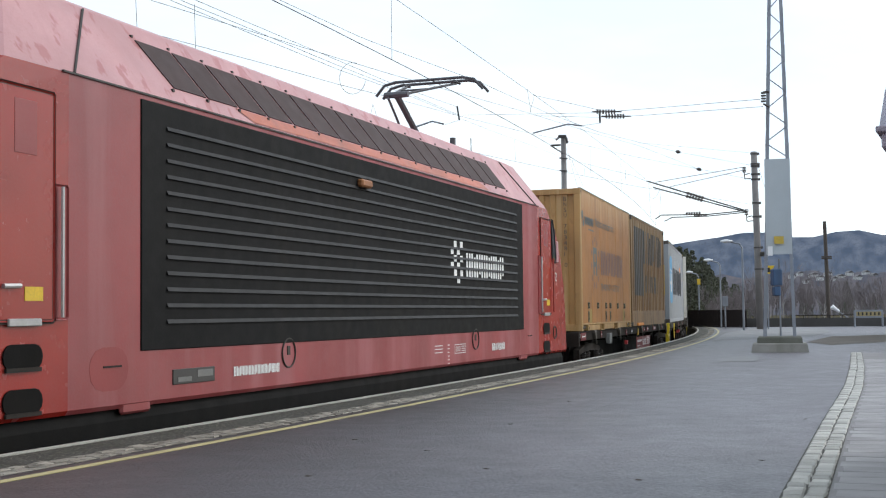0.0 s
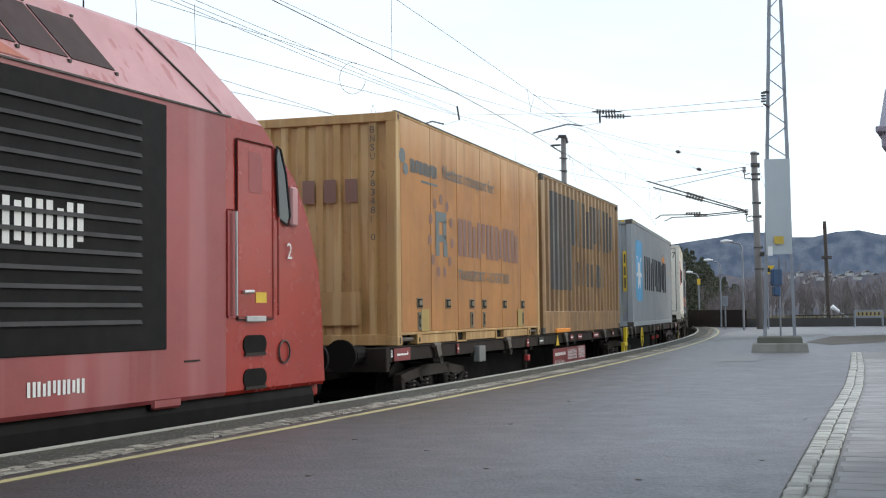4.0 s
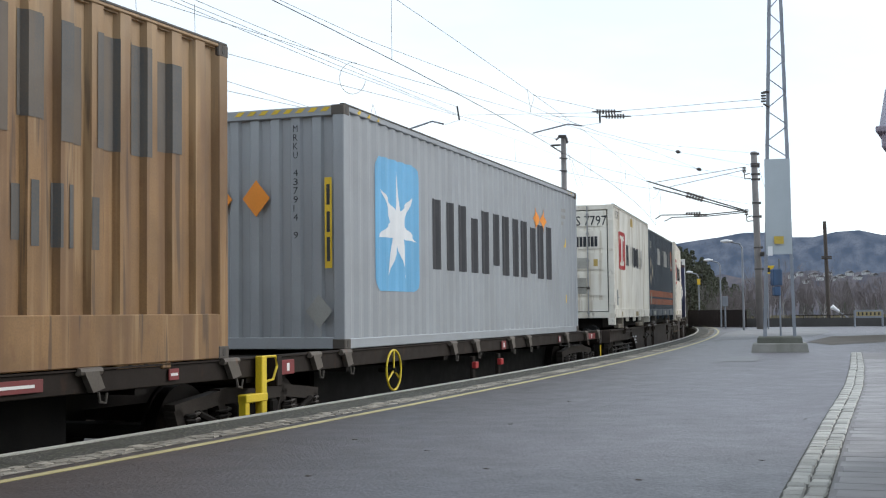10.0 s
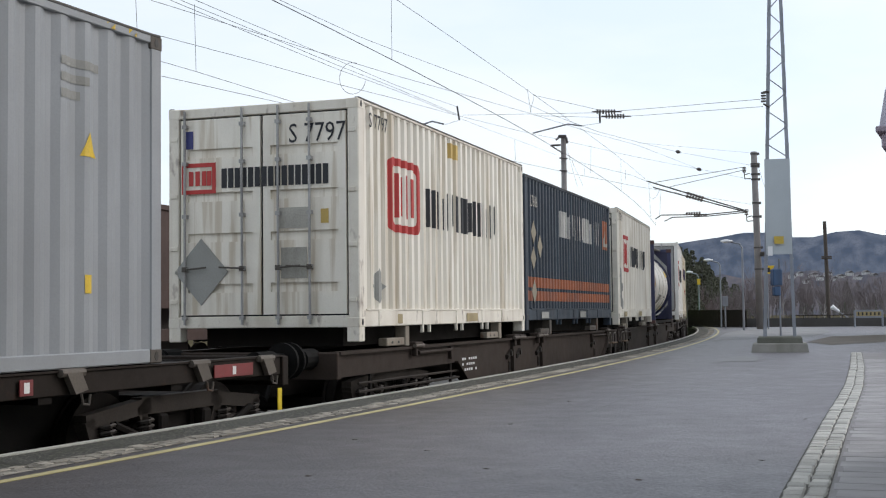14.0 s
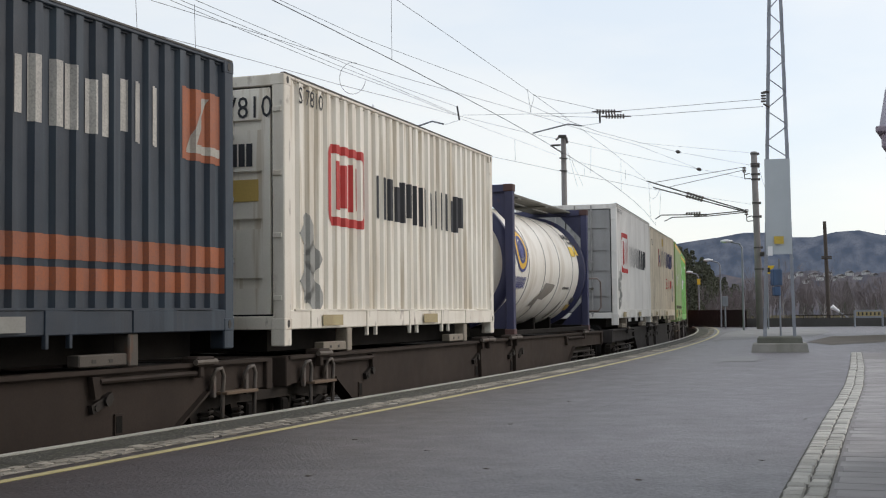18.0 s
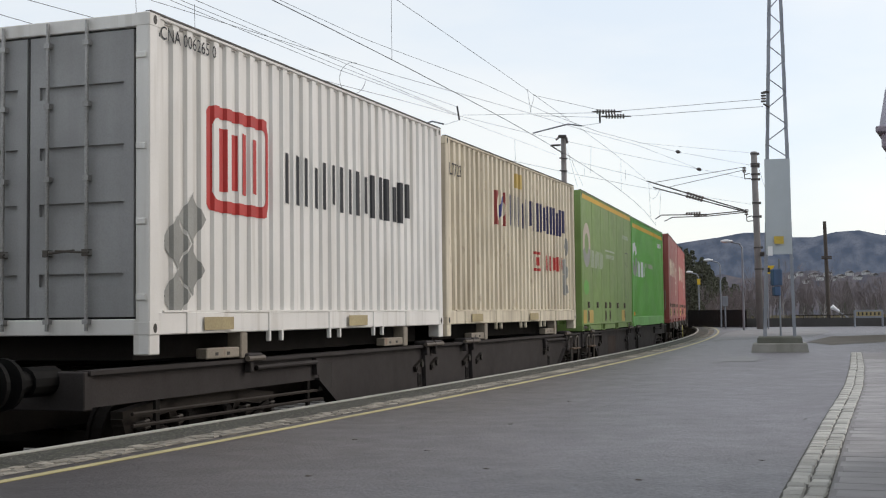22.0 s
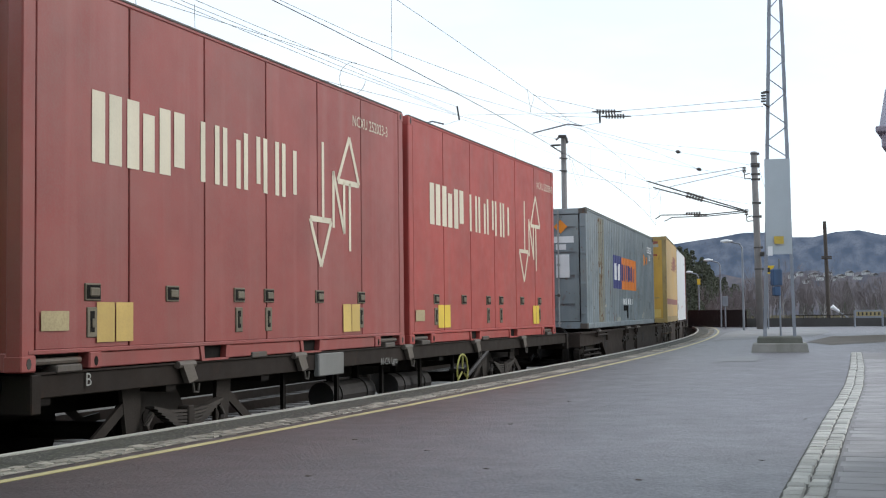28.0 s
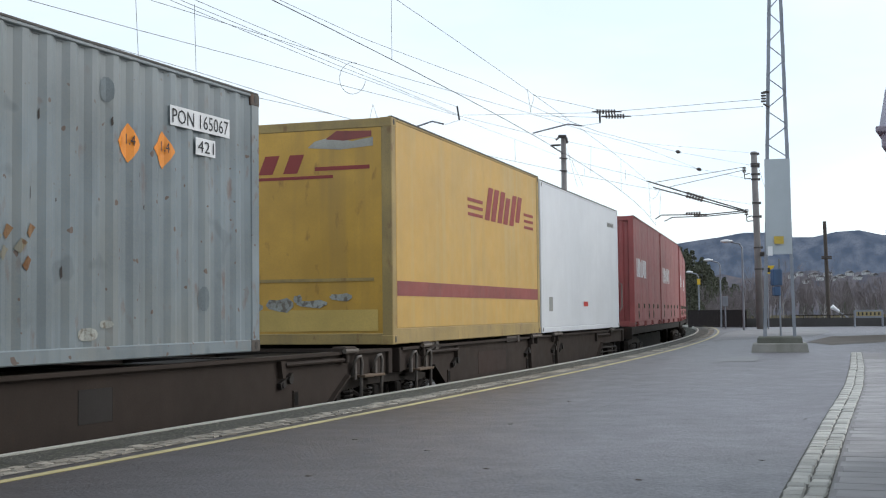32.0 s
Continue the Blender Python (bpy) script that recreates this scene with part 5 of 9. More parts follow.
M_FOOT = surface("rusty_pale_foot", (0.30, 0.26, 0.21), 0.7, dirt=(0.10, 0.075, 0.05), amount=0.6, rust=0.7)
STRIPE_RED = surface("dusty_red_stripe", (0.27, 0.065, 0.055), 0.5, amount=0.3)
LOGO_DRED = plain("dark_red_logo", (0.27, 0.035, 0.03))
RUSTY = surface("rust_stain", (0.19, 0.085, 0.035), 0.9, dirt=(0.30, 0.22, 0.12), amount=0.6, streak=0.5)


def wall_of(ob):
    return WALLS.get(ob.name, (-1.25, None))


def lay(ob, name, polys, material, label="", lift=0.005, z_from=True):
    """Paints polygons (x, height over the rail) on the right-hand wall, following its waves."""
    base = BASES[ob.name]
    y0, wave = wall_of(ob)
    if name == "word_mark" and len(polys) > 1:
        for poly in polys:
            last = lay(ob, "word_mark_bar", [poly], material, label, lift)
        return last
    bm = bmesh.new()
    for poly in polys:
        tris = geometry.tessellate_polygon([[Vector((x, z, 0)) for x, z in poly]])
        vs = [bm.verts.new((x, 0, z - base)) for x, z in poly]
        for t in tris:
            try:
                bm.faces.new([vs[i] for i in t])
            except ValueError:
                pass
    settle(bm, y0, wave, lift)
    made = part(name, bm, material, ob, label)
    if name in ("serial_number", "small_word_mark", "data_table"):
        made["kind"] = "stuff"
    return made


def plate(ob, name, polys, material, label="", y=None):
    """Flat plates fixed on the right-hand wall, 4 mm thick."""
    base = BASES[ob.name]
    y = wall_of(ob)[0] - 0.006 if y is None else y
    for poly in polys:
        bm = bmesh.new()
        prism(bm, [(x, z - base) for x, z in poly], y - 0.004, y)
        made = part(name, fixed(bm), material, ob, label)
    return made


def settle(bm, y0, wave, lift):
    if wave:
        xa, p, depth, n, flat = wave
        xs = [v.co.x for v in bm.verts]
        lo, hi = min(xs), max(xs)
        for i in range(n):
            for u in (0.0, flat, 0.5, 0.5 + flat):
                x = xa + (i + u) * p
                if lo < x < hi:
                    bmesh.ops.bisect_plane(bm, geom=bm.verts[:] + bm.edges[:] + bm.faces[:], plane_co=(x, 0, 0), plane_no=(1, 0, 0), dist=1e-5)
    for v in bm.verts:
        y = y0
        if wave:
            u = (v.co.x - xa) / p
            u = u - math.floor(u)
            if 0 <= (v.co.x - xa) <= n * p:
                y += depth * (0 if u <= flat else ((u - flat) / (0.5 - flat) if u < 0.5 else (1 if u <= 0.5 + flat else (1 - u) / (0.5 - flat))))
        v.co.y = y - lift
    for f in bm.faces:
        f.normal_update()
        if f.normal.y > 0:
            f.normal_flip()


def rect(x0, x1, z0, z1):
    return [(x0, z0), (x1, z0), (x1, z1), (x0, z1)]


def rounded(x0, x1, z0, z1, r):
    return [(cx + r * math.cos((k + q / 4) * math.pi / 2), cz + r * math.sin((k + q / 4) * math.pi / 2)) for cx, cz, k in ((x1 - r, z1 - r, 0), (x0 + r, z1 - r, 1), (x0 + r, z0 + r, 2), (x1 - r, z0 + r, 3)) for q in range(5)]


def disc(x, z, rx, rz, n=20):
    return [(x + rx * math.cos(2 * math.pi * i / n), z + rz * math.sin(2 * math.pi * i / n)) for i in range(n)]


def annulus(x, z, r0, r1, k=1.0, n=28, a0=0.0, a1=2 * math.pi):
    out = []
    for i in range(n):
        p, q = a0 + (a1 - a0) * i / n, a0 + (a1 - a0) * (i + 1) / n
        out.append([(x + r0 * k * math.cos(p), z + r0 * math.sin(p)), (x + r1 * k * math.cos(p), z + r1 * math.sin(p)), (x + r1 * k * math.cos(q), z + r1 * math.sin(q)), (x + r0 * k * math.cos(q), z + r0 * math.sin(q))])
    return out


def diamond(x, z, rx, rz):
    return [(x - rx, z), (x, z - rz), (x + rx, z), (x, z + rz)]


def bars(x0, x1, z0, z1, n, fill=0.62, lean=0.0):
    """Plain upright bars that stand for a word mark of n signs."""
    out = []
    p = (x1 - x0) / n
    for i in range(n):
        a = x0 + i * p
        w = p * 0.84
        h = z1 - z0
        cut = ((0.0, 1.0), (0.0, 0.85), (0.15, 1.0), (0.0, 1.0), (0.08, 0.92))[i % 5]
        bw = w * min(0.86, fill * 1.22) / 2
        out.append([(a, z0), (a + bw, z0), (a + bw + lean, z1), (a + lean, z1)])
        c = a + w - bw
        out.append([(c + lean * cut[0], z0 + h * cut[0]), (c + bw + lean * cut[0], z0 + h * cut[0]), (c + bw + lean * cut[1], z0 + h * cut[1]), (c + lean * cut[1], z0 + h * cut[1])])
    return out


def frame_logo(ob, x0, x1, z0, z1):
    """Red square frame with two plain upright shapes inside."""
    t = (x1 - x0) * 0.09
    c = t * 1.3
    polys = []

    def rnd(xa, xb, za, zb, r):
        pts = []
        for cx, cz, s in ((xb - r, zb - r, 0), (xa + r, zb - r, 1), (xa + r, za + r, 2), (xb - r, za + r, 3)):
            pts += [(cx + r * math.cos((s + q / 3) * math.pi / 2), cz + r * math.sin((s + q / 3) * math.pi / 2)) for q in range(4)]
        return pts

    o, i = rnd(x0, x1, z0, z1, c), rnd(x0 + t, x1 - t, z0 + t, z1 - t, c * 0.5)
    n = len(o)
    for k in range(n):
        polys.append([o[k], o[(k + 1) % n], i[(k + 1) % n], i[k]])
    w = x1 - x0
    for xa in (x0 + 0.2 * w, x0 + 0.53 * w):
        za, zb = z0 + (z1 - z0) * 0.2, z1 - (z1 - z0) * 0.2
        polys += [rect(xa, xa + 0.1 * w, za, zb), rect(xa + 0.17 * w, xa + 0.27 * w, za + 0.03, zb - 0.03)]
    return lay(ob, "logo", polys, M_REDTXT, "red square frame logo")


def lettering(ob, text, x0, x1, z0, z1, material, lift=0.007):
    """Readable words on the right-hand wall, fitted between the given edges."""
    cu = bpy.data.curves.new("lettering", "FONT")
    cu.body, cu.resolution_u = text, 2
    tmp = bpy.data.objects.new("lettering", cu)
    me = bpy.data.meshes.new_from_object(tmp)
    bpy.data.objects.remove(tmp)
    bm = bmesh.new()
    bm.from_mesh(me)
    bpy.data.meshes.remove(me)
    xs, ys = [v.co.x for v in bm.verts], [v.co.y for v in bm.verts]
    kx, kz = (x1 - x0) / (max(xs) - min(xs)), (z1 - z0) / (max(ys) - min(ys))
    xm, ym, base = min(xs), min(ys), BASES[ob.name]
    for v in bm.verts:
        v.co = (x0 + (v.co.x - xm) * kx, 0, z0 + (v.co.y - ym) * kz - base)
    bmesh.ops.triangulate(bm, faces=bm.faces)
    y0, wave = wall_of(ob)
    settle(bm, y0, None, lift)
    return tagged(part("lettering", bm, material, ob), kind="stuff")


def front(ob, name, polys, material, label="", x=-0.006):
    """Flat marks on the end wall; polygons of (y, height over the rail), y to the left as one faces it."""
    base, L = BASES[ob.name], LENGTHS[ob.name]
    if len(polys) > 1 and name in ("word_mark", "hazard_label", "data_panel", "number_column", "hazard_stripes"):
        for poly in polys:
            last = front(ob, name, [poly], material, label, x)
        return last
    bm = bmesh.new()
    for poly in polys:
        vs = [bm.verts.new((-L / 2 + x, y, z - base)) for y, z in poly]
        vb = [bm.verts.new((-L / 2 + x + 0.004, y, z - base)) for y, z in poly]
        n = len(poly)
        bm.faces.new(vs)
        bm.faces.new(vb[::-1])
        for i in range(n):
            bm.faces.new((vs[i], vb[i], vb[(i + 1) % n], vs[(i + 1) % n]))
    return part(name, fixed(bm), material, ob, label)


def number_column(ob, text, y, z, step, material, x=-0.006):
    """A container number written downwards on the end wall, sign by sign."""
    for k, sign in enumerate(text):
        if sign != " ":
            words("serial_sign", sign, step * 1.08, material, ob, -LENGTHS[ob.name] / 2 + x, y, z - BASES[ob.name] - k * step, width=step * 0.55 if sign not in "1I" else None, side="front")


# weathered orange curtain-sider
o = C["ramberg"]
lettering(o, "Nettlast i transport for:", -1.86, 0.80, 3.40, 3.66, LOGO_TEAL)
lettering(o, "TRANSPORT - LOGISTIKK", -1.2, 1.65, 2.04, 2.2, LOGO_TEAL)
lay(o, "word_mark", bars(-1.16, 2.28, 2.40, 2.95, 7, 0.7), LOGO_PURPLE, "faded purple word mark")
lay(o, "emblem", [rect(-2.2, -2.04, 2.36, 2.98), rect(-2.04, -1.72, 2.84, 2.98), rect(-1.88, -1.72, 2.6, 2.86), rect(-2.04, -1.72, 2.56, 2.66), rect(-1.86, -1.68, 2.36, 2.56)], LOGO_TEAL, "dark teal emblem")
for i in range(11):
    a = math.pi * (0.5 + i / 5.5)
    lay(o, "emblem_dot", [disc(-1.95 + 0.5 * math.cos(a), 2.64 + 0.52 * math.sin(a), 0.075, 0.075, 12)], LOGO_PURPLE, "faded purple dot")
lay(o, "small_logo", [disc(-3.52, 3.6, 0.12, 0.1), disc(-3.4, 3.44, 0.1, 0.08)], LOGO_TEAL)
lay(o, "small_word_mark", bars(-3.22, -2.1, 3.42, 3.6, 10) + [rect(-2.8, -2.1, 3.32, 3.35)], LOGO_TEAL)
latches(o, 7.4, 2.5, M_CAST, (-2.9, -1.68, -0.52, 0.14, 1.33, 2.5), z=1.32 - DECK)
for x in (-2.7, 2.28):
    lay(o, "patch", [rect(x - 0.14, x + 0.17, 1.32, 1.62)], OLIVE, lift=0.012)
front(o, "word_mark", [[(0.95 - 0.3 * i, 3.0), (0.78 - 0.3 * i, 3.0), (0.78 - 0.3 * i, 3.3), (0.95 - 0.3 * i, 3.3)] for i in range(6)], LOGO_PURPLE, x=-0.004)
number_column(o, "BNSU 783481 0", -0.90, 3.88, 0.115, M_CAST)
front(o, "scraped_panel", [[(1.0, 1.42), (-0.75, 1.42), (-0.75, 1.85), (1.0, 1.85)]], M_RAMB_F, x=-0.008)

# ochre corrugated container
o = C["cargo"]
lay(o, "letter_block", [rect(-3.2, -2.4, 2.0, 3.9), rect(-2.3, -1.35, 2.0, 3.9)], FADED, "large faded dark block letter shape")
lay(o, "word_mark", bars(-1.19, 3.3, 2.93, 3.88, 5, 0.66), FADED, "large faded dark word mark")
lay(o, "word_mark", bars(-1.05, 2.05, 2.1, 2.6, 7, 0.4), FADED, "smaller faded dark word mark")
pockets(o, 7.85, 2.5, M_CARGO, (-2.2, 0.4, 2.6), z0=-0.05)

# grey high-cube container
o = C["maersk"]
lay(o, "logo_square", [rounded(-5.08, -3.52, 1.85, 3.54, 0.16)], LOGO_BLUE, "sky-blue square")
pts = []
for i in range(14):
    a = math.pi / 2 + math.pi * i / 7
    r = 0.72 if i % 2 == 0 else 0.235
    pts.append((-4.3 + r * math.cos(a), 2.68 + r * math.sin(a)))
lay(o, "star", [pts], LOGO_WHITE, "white seven-pointed star", lift=0.008)
lay(o, "word_mark", bars(-2.96, 4.1, 2.18, 3.17, 6, 0.62), M_DARKTXT, "large dark word mark")
lay(o, "hazard_label", [diamond(2.82, 3.27, 0.2, 0.22)], M_ORANGE, "orange hazard diamond", lift=0.008)
lay(o, "hazard_label", [diamond(3.36, 3.27, 0.2, 0.22)], M_ORANGE, "orange hazard diamond", lift=0.008)
lay(o, "data_table", [rect(4.75, 5.25, 3.55, 3.62), rect(4.75, 5.1, 3.42, 3.49), rect(4.75, 5.0, 3.29, 3.36)], GREYSTK)
lay(o, "warning_label", [[(5.0, 2.85), (5.22, 2.85), (5.11, 3.05)]], M_YEL)
lay(o, "small_label", [rect(5.05, 5.15, 1.75, 1.9)], M_YEL)
front(o, "hazard_label", [[(0.60 - k, 2.95), (0.42 - k, 2.73), (0.24 - k, 2.95), (0.42 - k, 3.17)] for k in (0.0, 0.5)], M_ORANGE, x=0.012)
front(o, "hazard_label", [[(-0.72, 1.6), (-0.89, 1.4), (-1.06, 1.6), (-0.89, 1.8)]], GREYSTK, x=0.012)
number_column(o, "MRKU 437914 9", -0.57, 3.72, 0.105, M_DARKTXT, 0.012)
yl = front(o, "height_label", [[(-0.98, 2.1), (-1.07, 2.1), (-1.07, 3.16), (-0.98, 3.16)]], M_YEL, "yellow height warning strip", x=-0.01)
for za, zb in ((2.18, 2.46), (2.52, 2.76), (2.84, 3.08)):
    front(o, "strip_mark", [[(-1.005, za), (-1.045, za), (-1.045, zb), (-1.005, zb)]], M_DARKTXT, x=-0.0125)
front(o, "hazard_stripes", [[(0.2 - 0.16 * i, 3.94), (0.12 - 0.16 * i, 3.94), (0.06 - 0.16 * i, 3.99), (0.14 - 0.16 * i, 3.99)] for i in range(8)], M_YEL, x=-0.002)
lay(o, "hazard_stripes", [[(-5.85 + 0.16 * i, 3.95), (-5.77 + 0.16 * i, 3.95), (-5.71 + 0.16 * i, 4.0), (-5.79 + 0.16 * i, 4.0)] for i in range(6)] + [[(5.2 + 0.16 * i, 3.95), (5.28 + 0.16 * i, 3.95), (5.34 + 0.16 * i, 4.0), (5.26 + 0.16 * i, 4.0)] for i in range(4)], M_YEL, lift=0.02)

# the off-white boxes
for key, db, sx, num in (("sch1", (-2.73, -1.6, 2.6, 3.55), (-1.3, 2.15), "S 7797"), ("sch2", (-2.66, -1.52, 2.57, 3.5), (-1.2, 2.34), "S 7810"), ("sch3", (-2.78, -1.5, 2.54, 3.55), (-1.16, 2.6), "")):
    o = C[key]
    frame_logo(o, *db)
    lay(o, "word_mark", bars(*sx, 2.74, 3.27, 8, 0.56), M_DARKTXT, "dark grey word mark")
    if num:
        lettering(o, num, -3.42, -2.8, 3.82, 4.0, M_DARKTXT)
    else:
        lettering(o, "SCNA 006265 0", -3.66, -2.62, 3.99, 4.11, M_DARKTXT)
o = C["sch1"]
lay(o, "hazard_label", [diamond(-3.11, 1.9, 0.22, 0.22)], GREYSTK, "weathered grey hazard diamond")
lay(o, "paper_label", [rect(-0.28, 0.12, 3.8, 4.02)], YPLATE, "yellow paper label")
front(o, "logo", [[(1.09, 3.06), (0.62, 3.06), (0.62, 3.11), (1.09, 3.11)], [(1.09, 3.39), (0.62, 3.39), (0.62, 3.44), (1.09, 3.44)], [(1.09, 3.11), (1.04, 3.11), (1.04, 3.39), (1.09, 3.39)], [(0.67, 3.11), (0.62, 3.11), (0.62, 3.39), (0.67, 3.39)]]
      + [[(q, 3.16), (q - 0.06, 3.16), (q - 0.06, 3.34), (q, 3.34)] for q in (0.99, 0.90, 0.81, 0.74)], M_REDTXT, "small red frame logo", x=0.004)
front(o, "word_mark", [[(q, 3.12), (q - 0.07, 3.12), (q - 0.07, 3.36), (q, 3.36)] for q in [0.54 - 0.09 * i for i in range(16)]], M_DARKTXT, x=0.004)
words("lettering", "S 7797", 0.33, M_DARKTXT, o, -7.56 / 2 + 0.004, -0.37, 3.63 - BASES[o.name], width=0.74, side="front")
front(o, "hazard_label", [[(1.19, 2.1), (0.82, 1.69), (0.45, 2.1), (0.82, 2.51)]], GREYSTK, "large weathered grey hazard diamond", x=0.0)
front(o, "data_panel", [[(-0.21, 2.6), (-0.63, 2.6), (-0.63, 2.85), (-0.21, 2.85)]], LIGHTSTK, x=0.004)
front(o, "vent_panel", [[(-0.26, 2.0), (-0.6, 2.0), (-0.6, 2.37), (-0.26, 2.37)]], LIGHTSTK, x=0.002)
front(o, "small_label", [[(-0.78, 2.65), (-0.88, 2.65), (-0.88, 2.82), (-0.78, 2.82)]], YPLATE, x=0.004)
front(o, "small_label", [[(1.05, 3.62), (0.93, 3.62), (0.93, 3.84), (1.05, 3.84)]], LOGO_NAVY, x=0.004)
for key, zs in (("sch2", ((-3.19, 2.43), (-3.05, 2.17), (-3.19, 1.92), (-3.0, 1.74))), ("sch3", ((-3.03, 2.45), (-3.3, 2.22), (-3.05, 1.98), (-3.3, 1.74)))):
    for x, z in zs:
        lay(C[key], "hazard_label", [diamond(x, z, 0.22, 0.24)], GREYSTK, "weathered grey hazard diamond", lift=0.006)
front(C["sch2"], "small_label", [[(-0.55, 2.75), (-0.95, 2.75), (-0.95, 2.98), (-0.55, 2.98)]], YPLATE, x=0.004)
words("lettering", "S 7810", 0.33, M_DARKTXT, C["sch2"], -7.6 / 2 + 0.004, -0.37, 3.63 - BASES[C["sch2"].name], width=0.74, side="front")
front(C["sch2"], "word_mark", [[(q, 3.12), (q - 0.07, 3.12), (q - 0.07, 3.36), (q, 3.36)] for q in [0.54 - 0.09 * i for i in range(16)]], M_DARKTXT, x=0.004)
o = C["sch4"]
lay(o, "logo", [rect(-1.45, -0.92, 3.0, 3.56)], LOGO_DRED, "dark red square logo")
lay(o, "logo_disc", [disc(-1.185, 3.28, 0.24, 0.29)], M_SCH_D, "pale oval in the logo", lift=0.008)
lay(o, "logo_stroke", [[(-1.3, 3.08), (-1.22, 3.08), (-1.07, 3.48), (-1.15, 3.48)]], LOGO_NAVY, lift=0.011)
lay(o, "word_mark", bars(-0.67, 3.25, 3.03, 3.55, 8, 0.56), M_NAVYTXT, "dark blue word mark")
lay(o, "logo", [rect(0.87, 1.36, 2.31, 2.36), rect(0.87, 1.36, 2.61, 2.66), rect(0.87, 0.92, 2.36, 2.61), rect(1.31, 1.36, 2.36, 2.61), rect(0.99, 1.07, 2.41, 2.56), rect(1.14, 1.22, 2.41, 2.56)], M_REDTXT)
lay(o, "word_mark", bars(1.58, 2.95, 2.34, 2.62, 8, 0.5), M_REDTXT, "red word mark")
lay(o, "hazard_label", [diamond(3.3, 2.85, 0.2, 0.2)], GREYSTK, lift=0.006)
lay(o, "torn_sticker", [[(2.9, 2.5), (3.15, 2.62), (3.4, 2.4), (3.3, 2.15), (3.42, 1.95), (3.1, 1.88), (2.98, 2.12), (3.1, 2.3)]], GREYSTK, "torn grey sticker", lift=0.008)
lay(o, "paper_label", [rect(-0.3, 0.1, 3.7, 3.95)], YPLATE)
lettering(o, "L7723", -3.78, -3.25, 3.58, 3.76, M_DARKTXT)
for key, L in (("sch1", 7.4), ("sch2", 7.6), ("sch3", 7.55), ("sch4", 7.95), ("linje", 7.82)):
    pm = {"sch4": M_SCH_D, "linje": M_LINJE, "sch3": M_SCH_W}.get(key, M_SCH)
    pm = M_SCH_R if pm == M_SCH else pm
    pockets(C[key], L, 2.5, M_FOOT if key != "linje" else M_CAST, (-2.4, 2.0), z0=DECK - 0.012 - BASES[C[key].name])
    hl, hw = LENGTHS[C[key].name] / 2, -wall_of(C[key])[0] + 0.01
    for ex in (-1, 1):
        for ey in (-1, 1):
            xs, ys = sorted((ex * hl, ex * (hl - 0.17))), sorted((ey * hw, ey * (hw - 0.16)))
            part("corner_foot", cube(xs[0], xs[1], ys[0], ys[1], -0.17, 0.01, 0.01), pm, C[key])
    wk, zk = -wall_of(C[key])[0] + 0.012, 0.195
    for x in (-1.42, 0.05, 1.35):
        lb = part("rail_bracket", cube(x - 0.16, x + 0.16, -wk - 0.010, -wk + 0.05, 0.004, zk, 0.005), pm, C[key])
        for q in (-0.14, 0.14):
            part("bracket_prong", cube(x + q - 0.02, x + q + 0.02, -wk - 0.012, -wk + 0.03, -0.10, 0.02, 0.005), pm, lb)
    for x in (-2.85, 2.62):
        part("rail_bracket", cube(x - 0.32, x + 0.32, -wk - 0.010, -wk + 0.05, 0.004, zk, 0.005), pm, C[key])
    part("rail_lip", cube(-3.55, 3.55, -wk - 0.008, -wk + 0.03, zk, zk + 0.018), pm, C[key])
    for x in (-2.9, 0.4):
        plate(C[key], "rail_plate", [rect(x, x + 0.55, BASES[C[key].name] + 0.03, BASES[C[key].name] + 0.15)], TANPLATE if key != "linje" else GREYSTK, y=-1.275)

# dark blue-grey box with orange stripes
o = C["linje"]
lay(o, "stripe", [rect(-3.75, 3.75, 2.01, 2.2)], M_LINJE_O, "faded orange stripe")
lay(o, "stripe", [rect(-3.75, 3.75, 1.77, 1.95)], M_LINJE_O, "faded orange stripe")
lay(o, "word_mark", bars(-1.13, 2.78, 3.04, 3.56, 9, 0.52), WORNLET, "worn white word mark")
lay(o, "logo", [rect(3.05, 3.78, 2.98, 3.64)], M_LINJE_O, "faded orange square")
lay(o, "logo_stroke", [[(3.15, 3.05), (3.72, 3.05), (3.72, 3.13), (3.28, 3.13), (3.5, 3.58), (3.42, 3.58)]], LIGHTSTK, lift=0.008)
lettering(o, "L7686", -3.5, -3.0, 3.47, 3.68, LIGHTSTK)
for x, z in ((-3.3, 3.01), (-2.84, 2.77), (-3.33, 2.54), (-3.29, 1.94)):
    plate(o, "hazard_label", [diamond(x, z, 0.19, 0.21)], WORNDIA, "worn pale hazard diamond")

# green boxes
o = C["bring1"]
lay(o, "top_band", [rect(-3.68, 3.68, 3.95, 4.05)], LOGO_YB, "yellow band under the roof")
lay(o, "logo_disc", annulus(-3.2, 2.98, 0.25, 0.47, a0=-0.2, a1=3.4), LOGO_BEIGE, "faded beige round logo")
lay(o, "logo_disc", annulus(-3.2, 2.98, 0.2, 0.47, a0=3.4, a1=6.08), GREYSTK, "faded grey round logo")
lay(o, "word_mark", bars(-2.7, -0.95, 2.52, 2.9, 5, 0.55), LOGO_GREYGR, "faded pale word mark")
lay(o, "small_word_mark", [rect(-0.68, 0.78, 2.96, 3.0)] + bars(-0.6, 0.74, 2.8, 2.9, 14), LOGO_GREYGR)
lay(o, "green_spot", [disc(-3.3, 2.08, 0.3, 0.16)], M_BRING2)
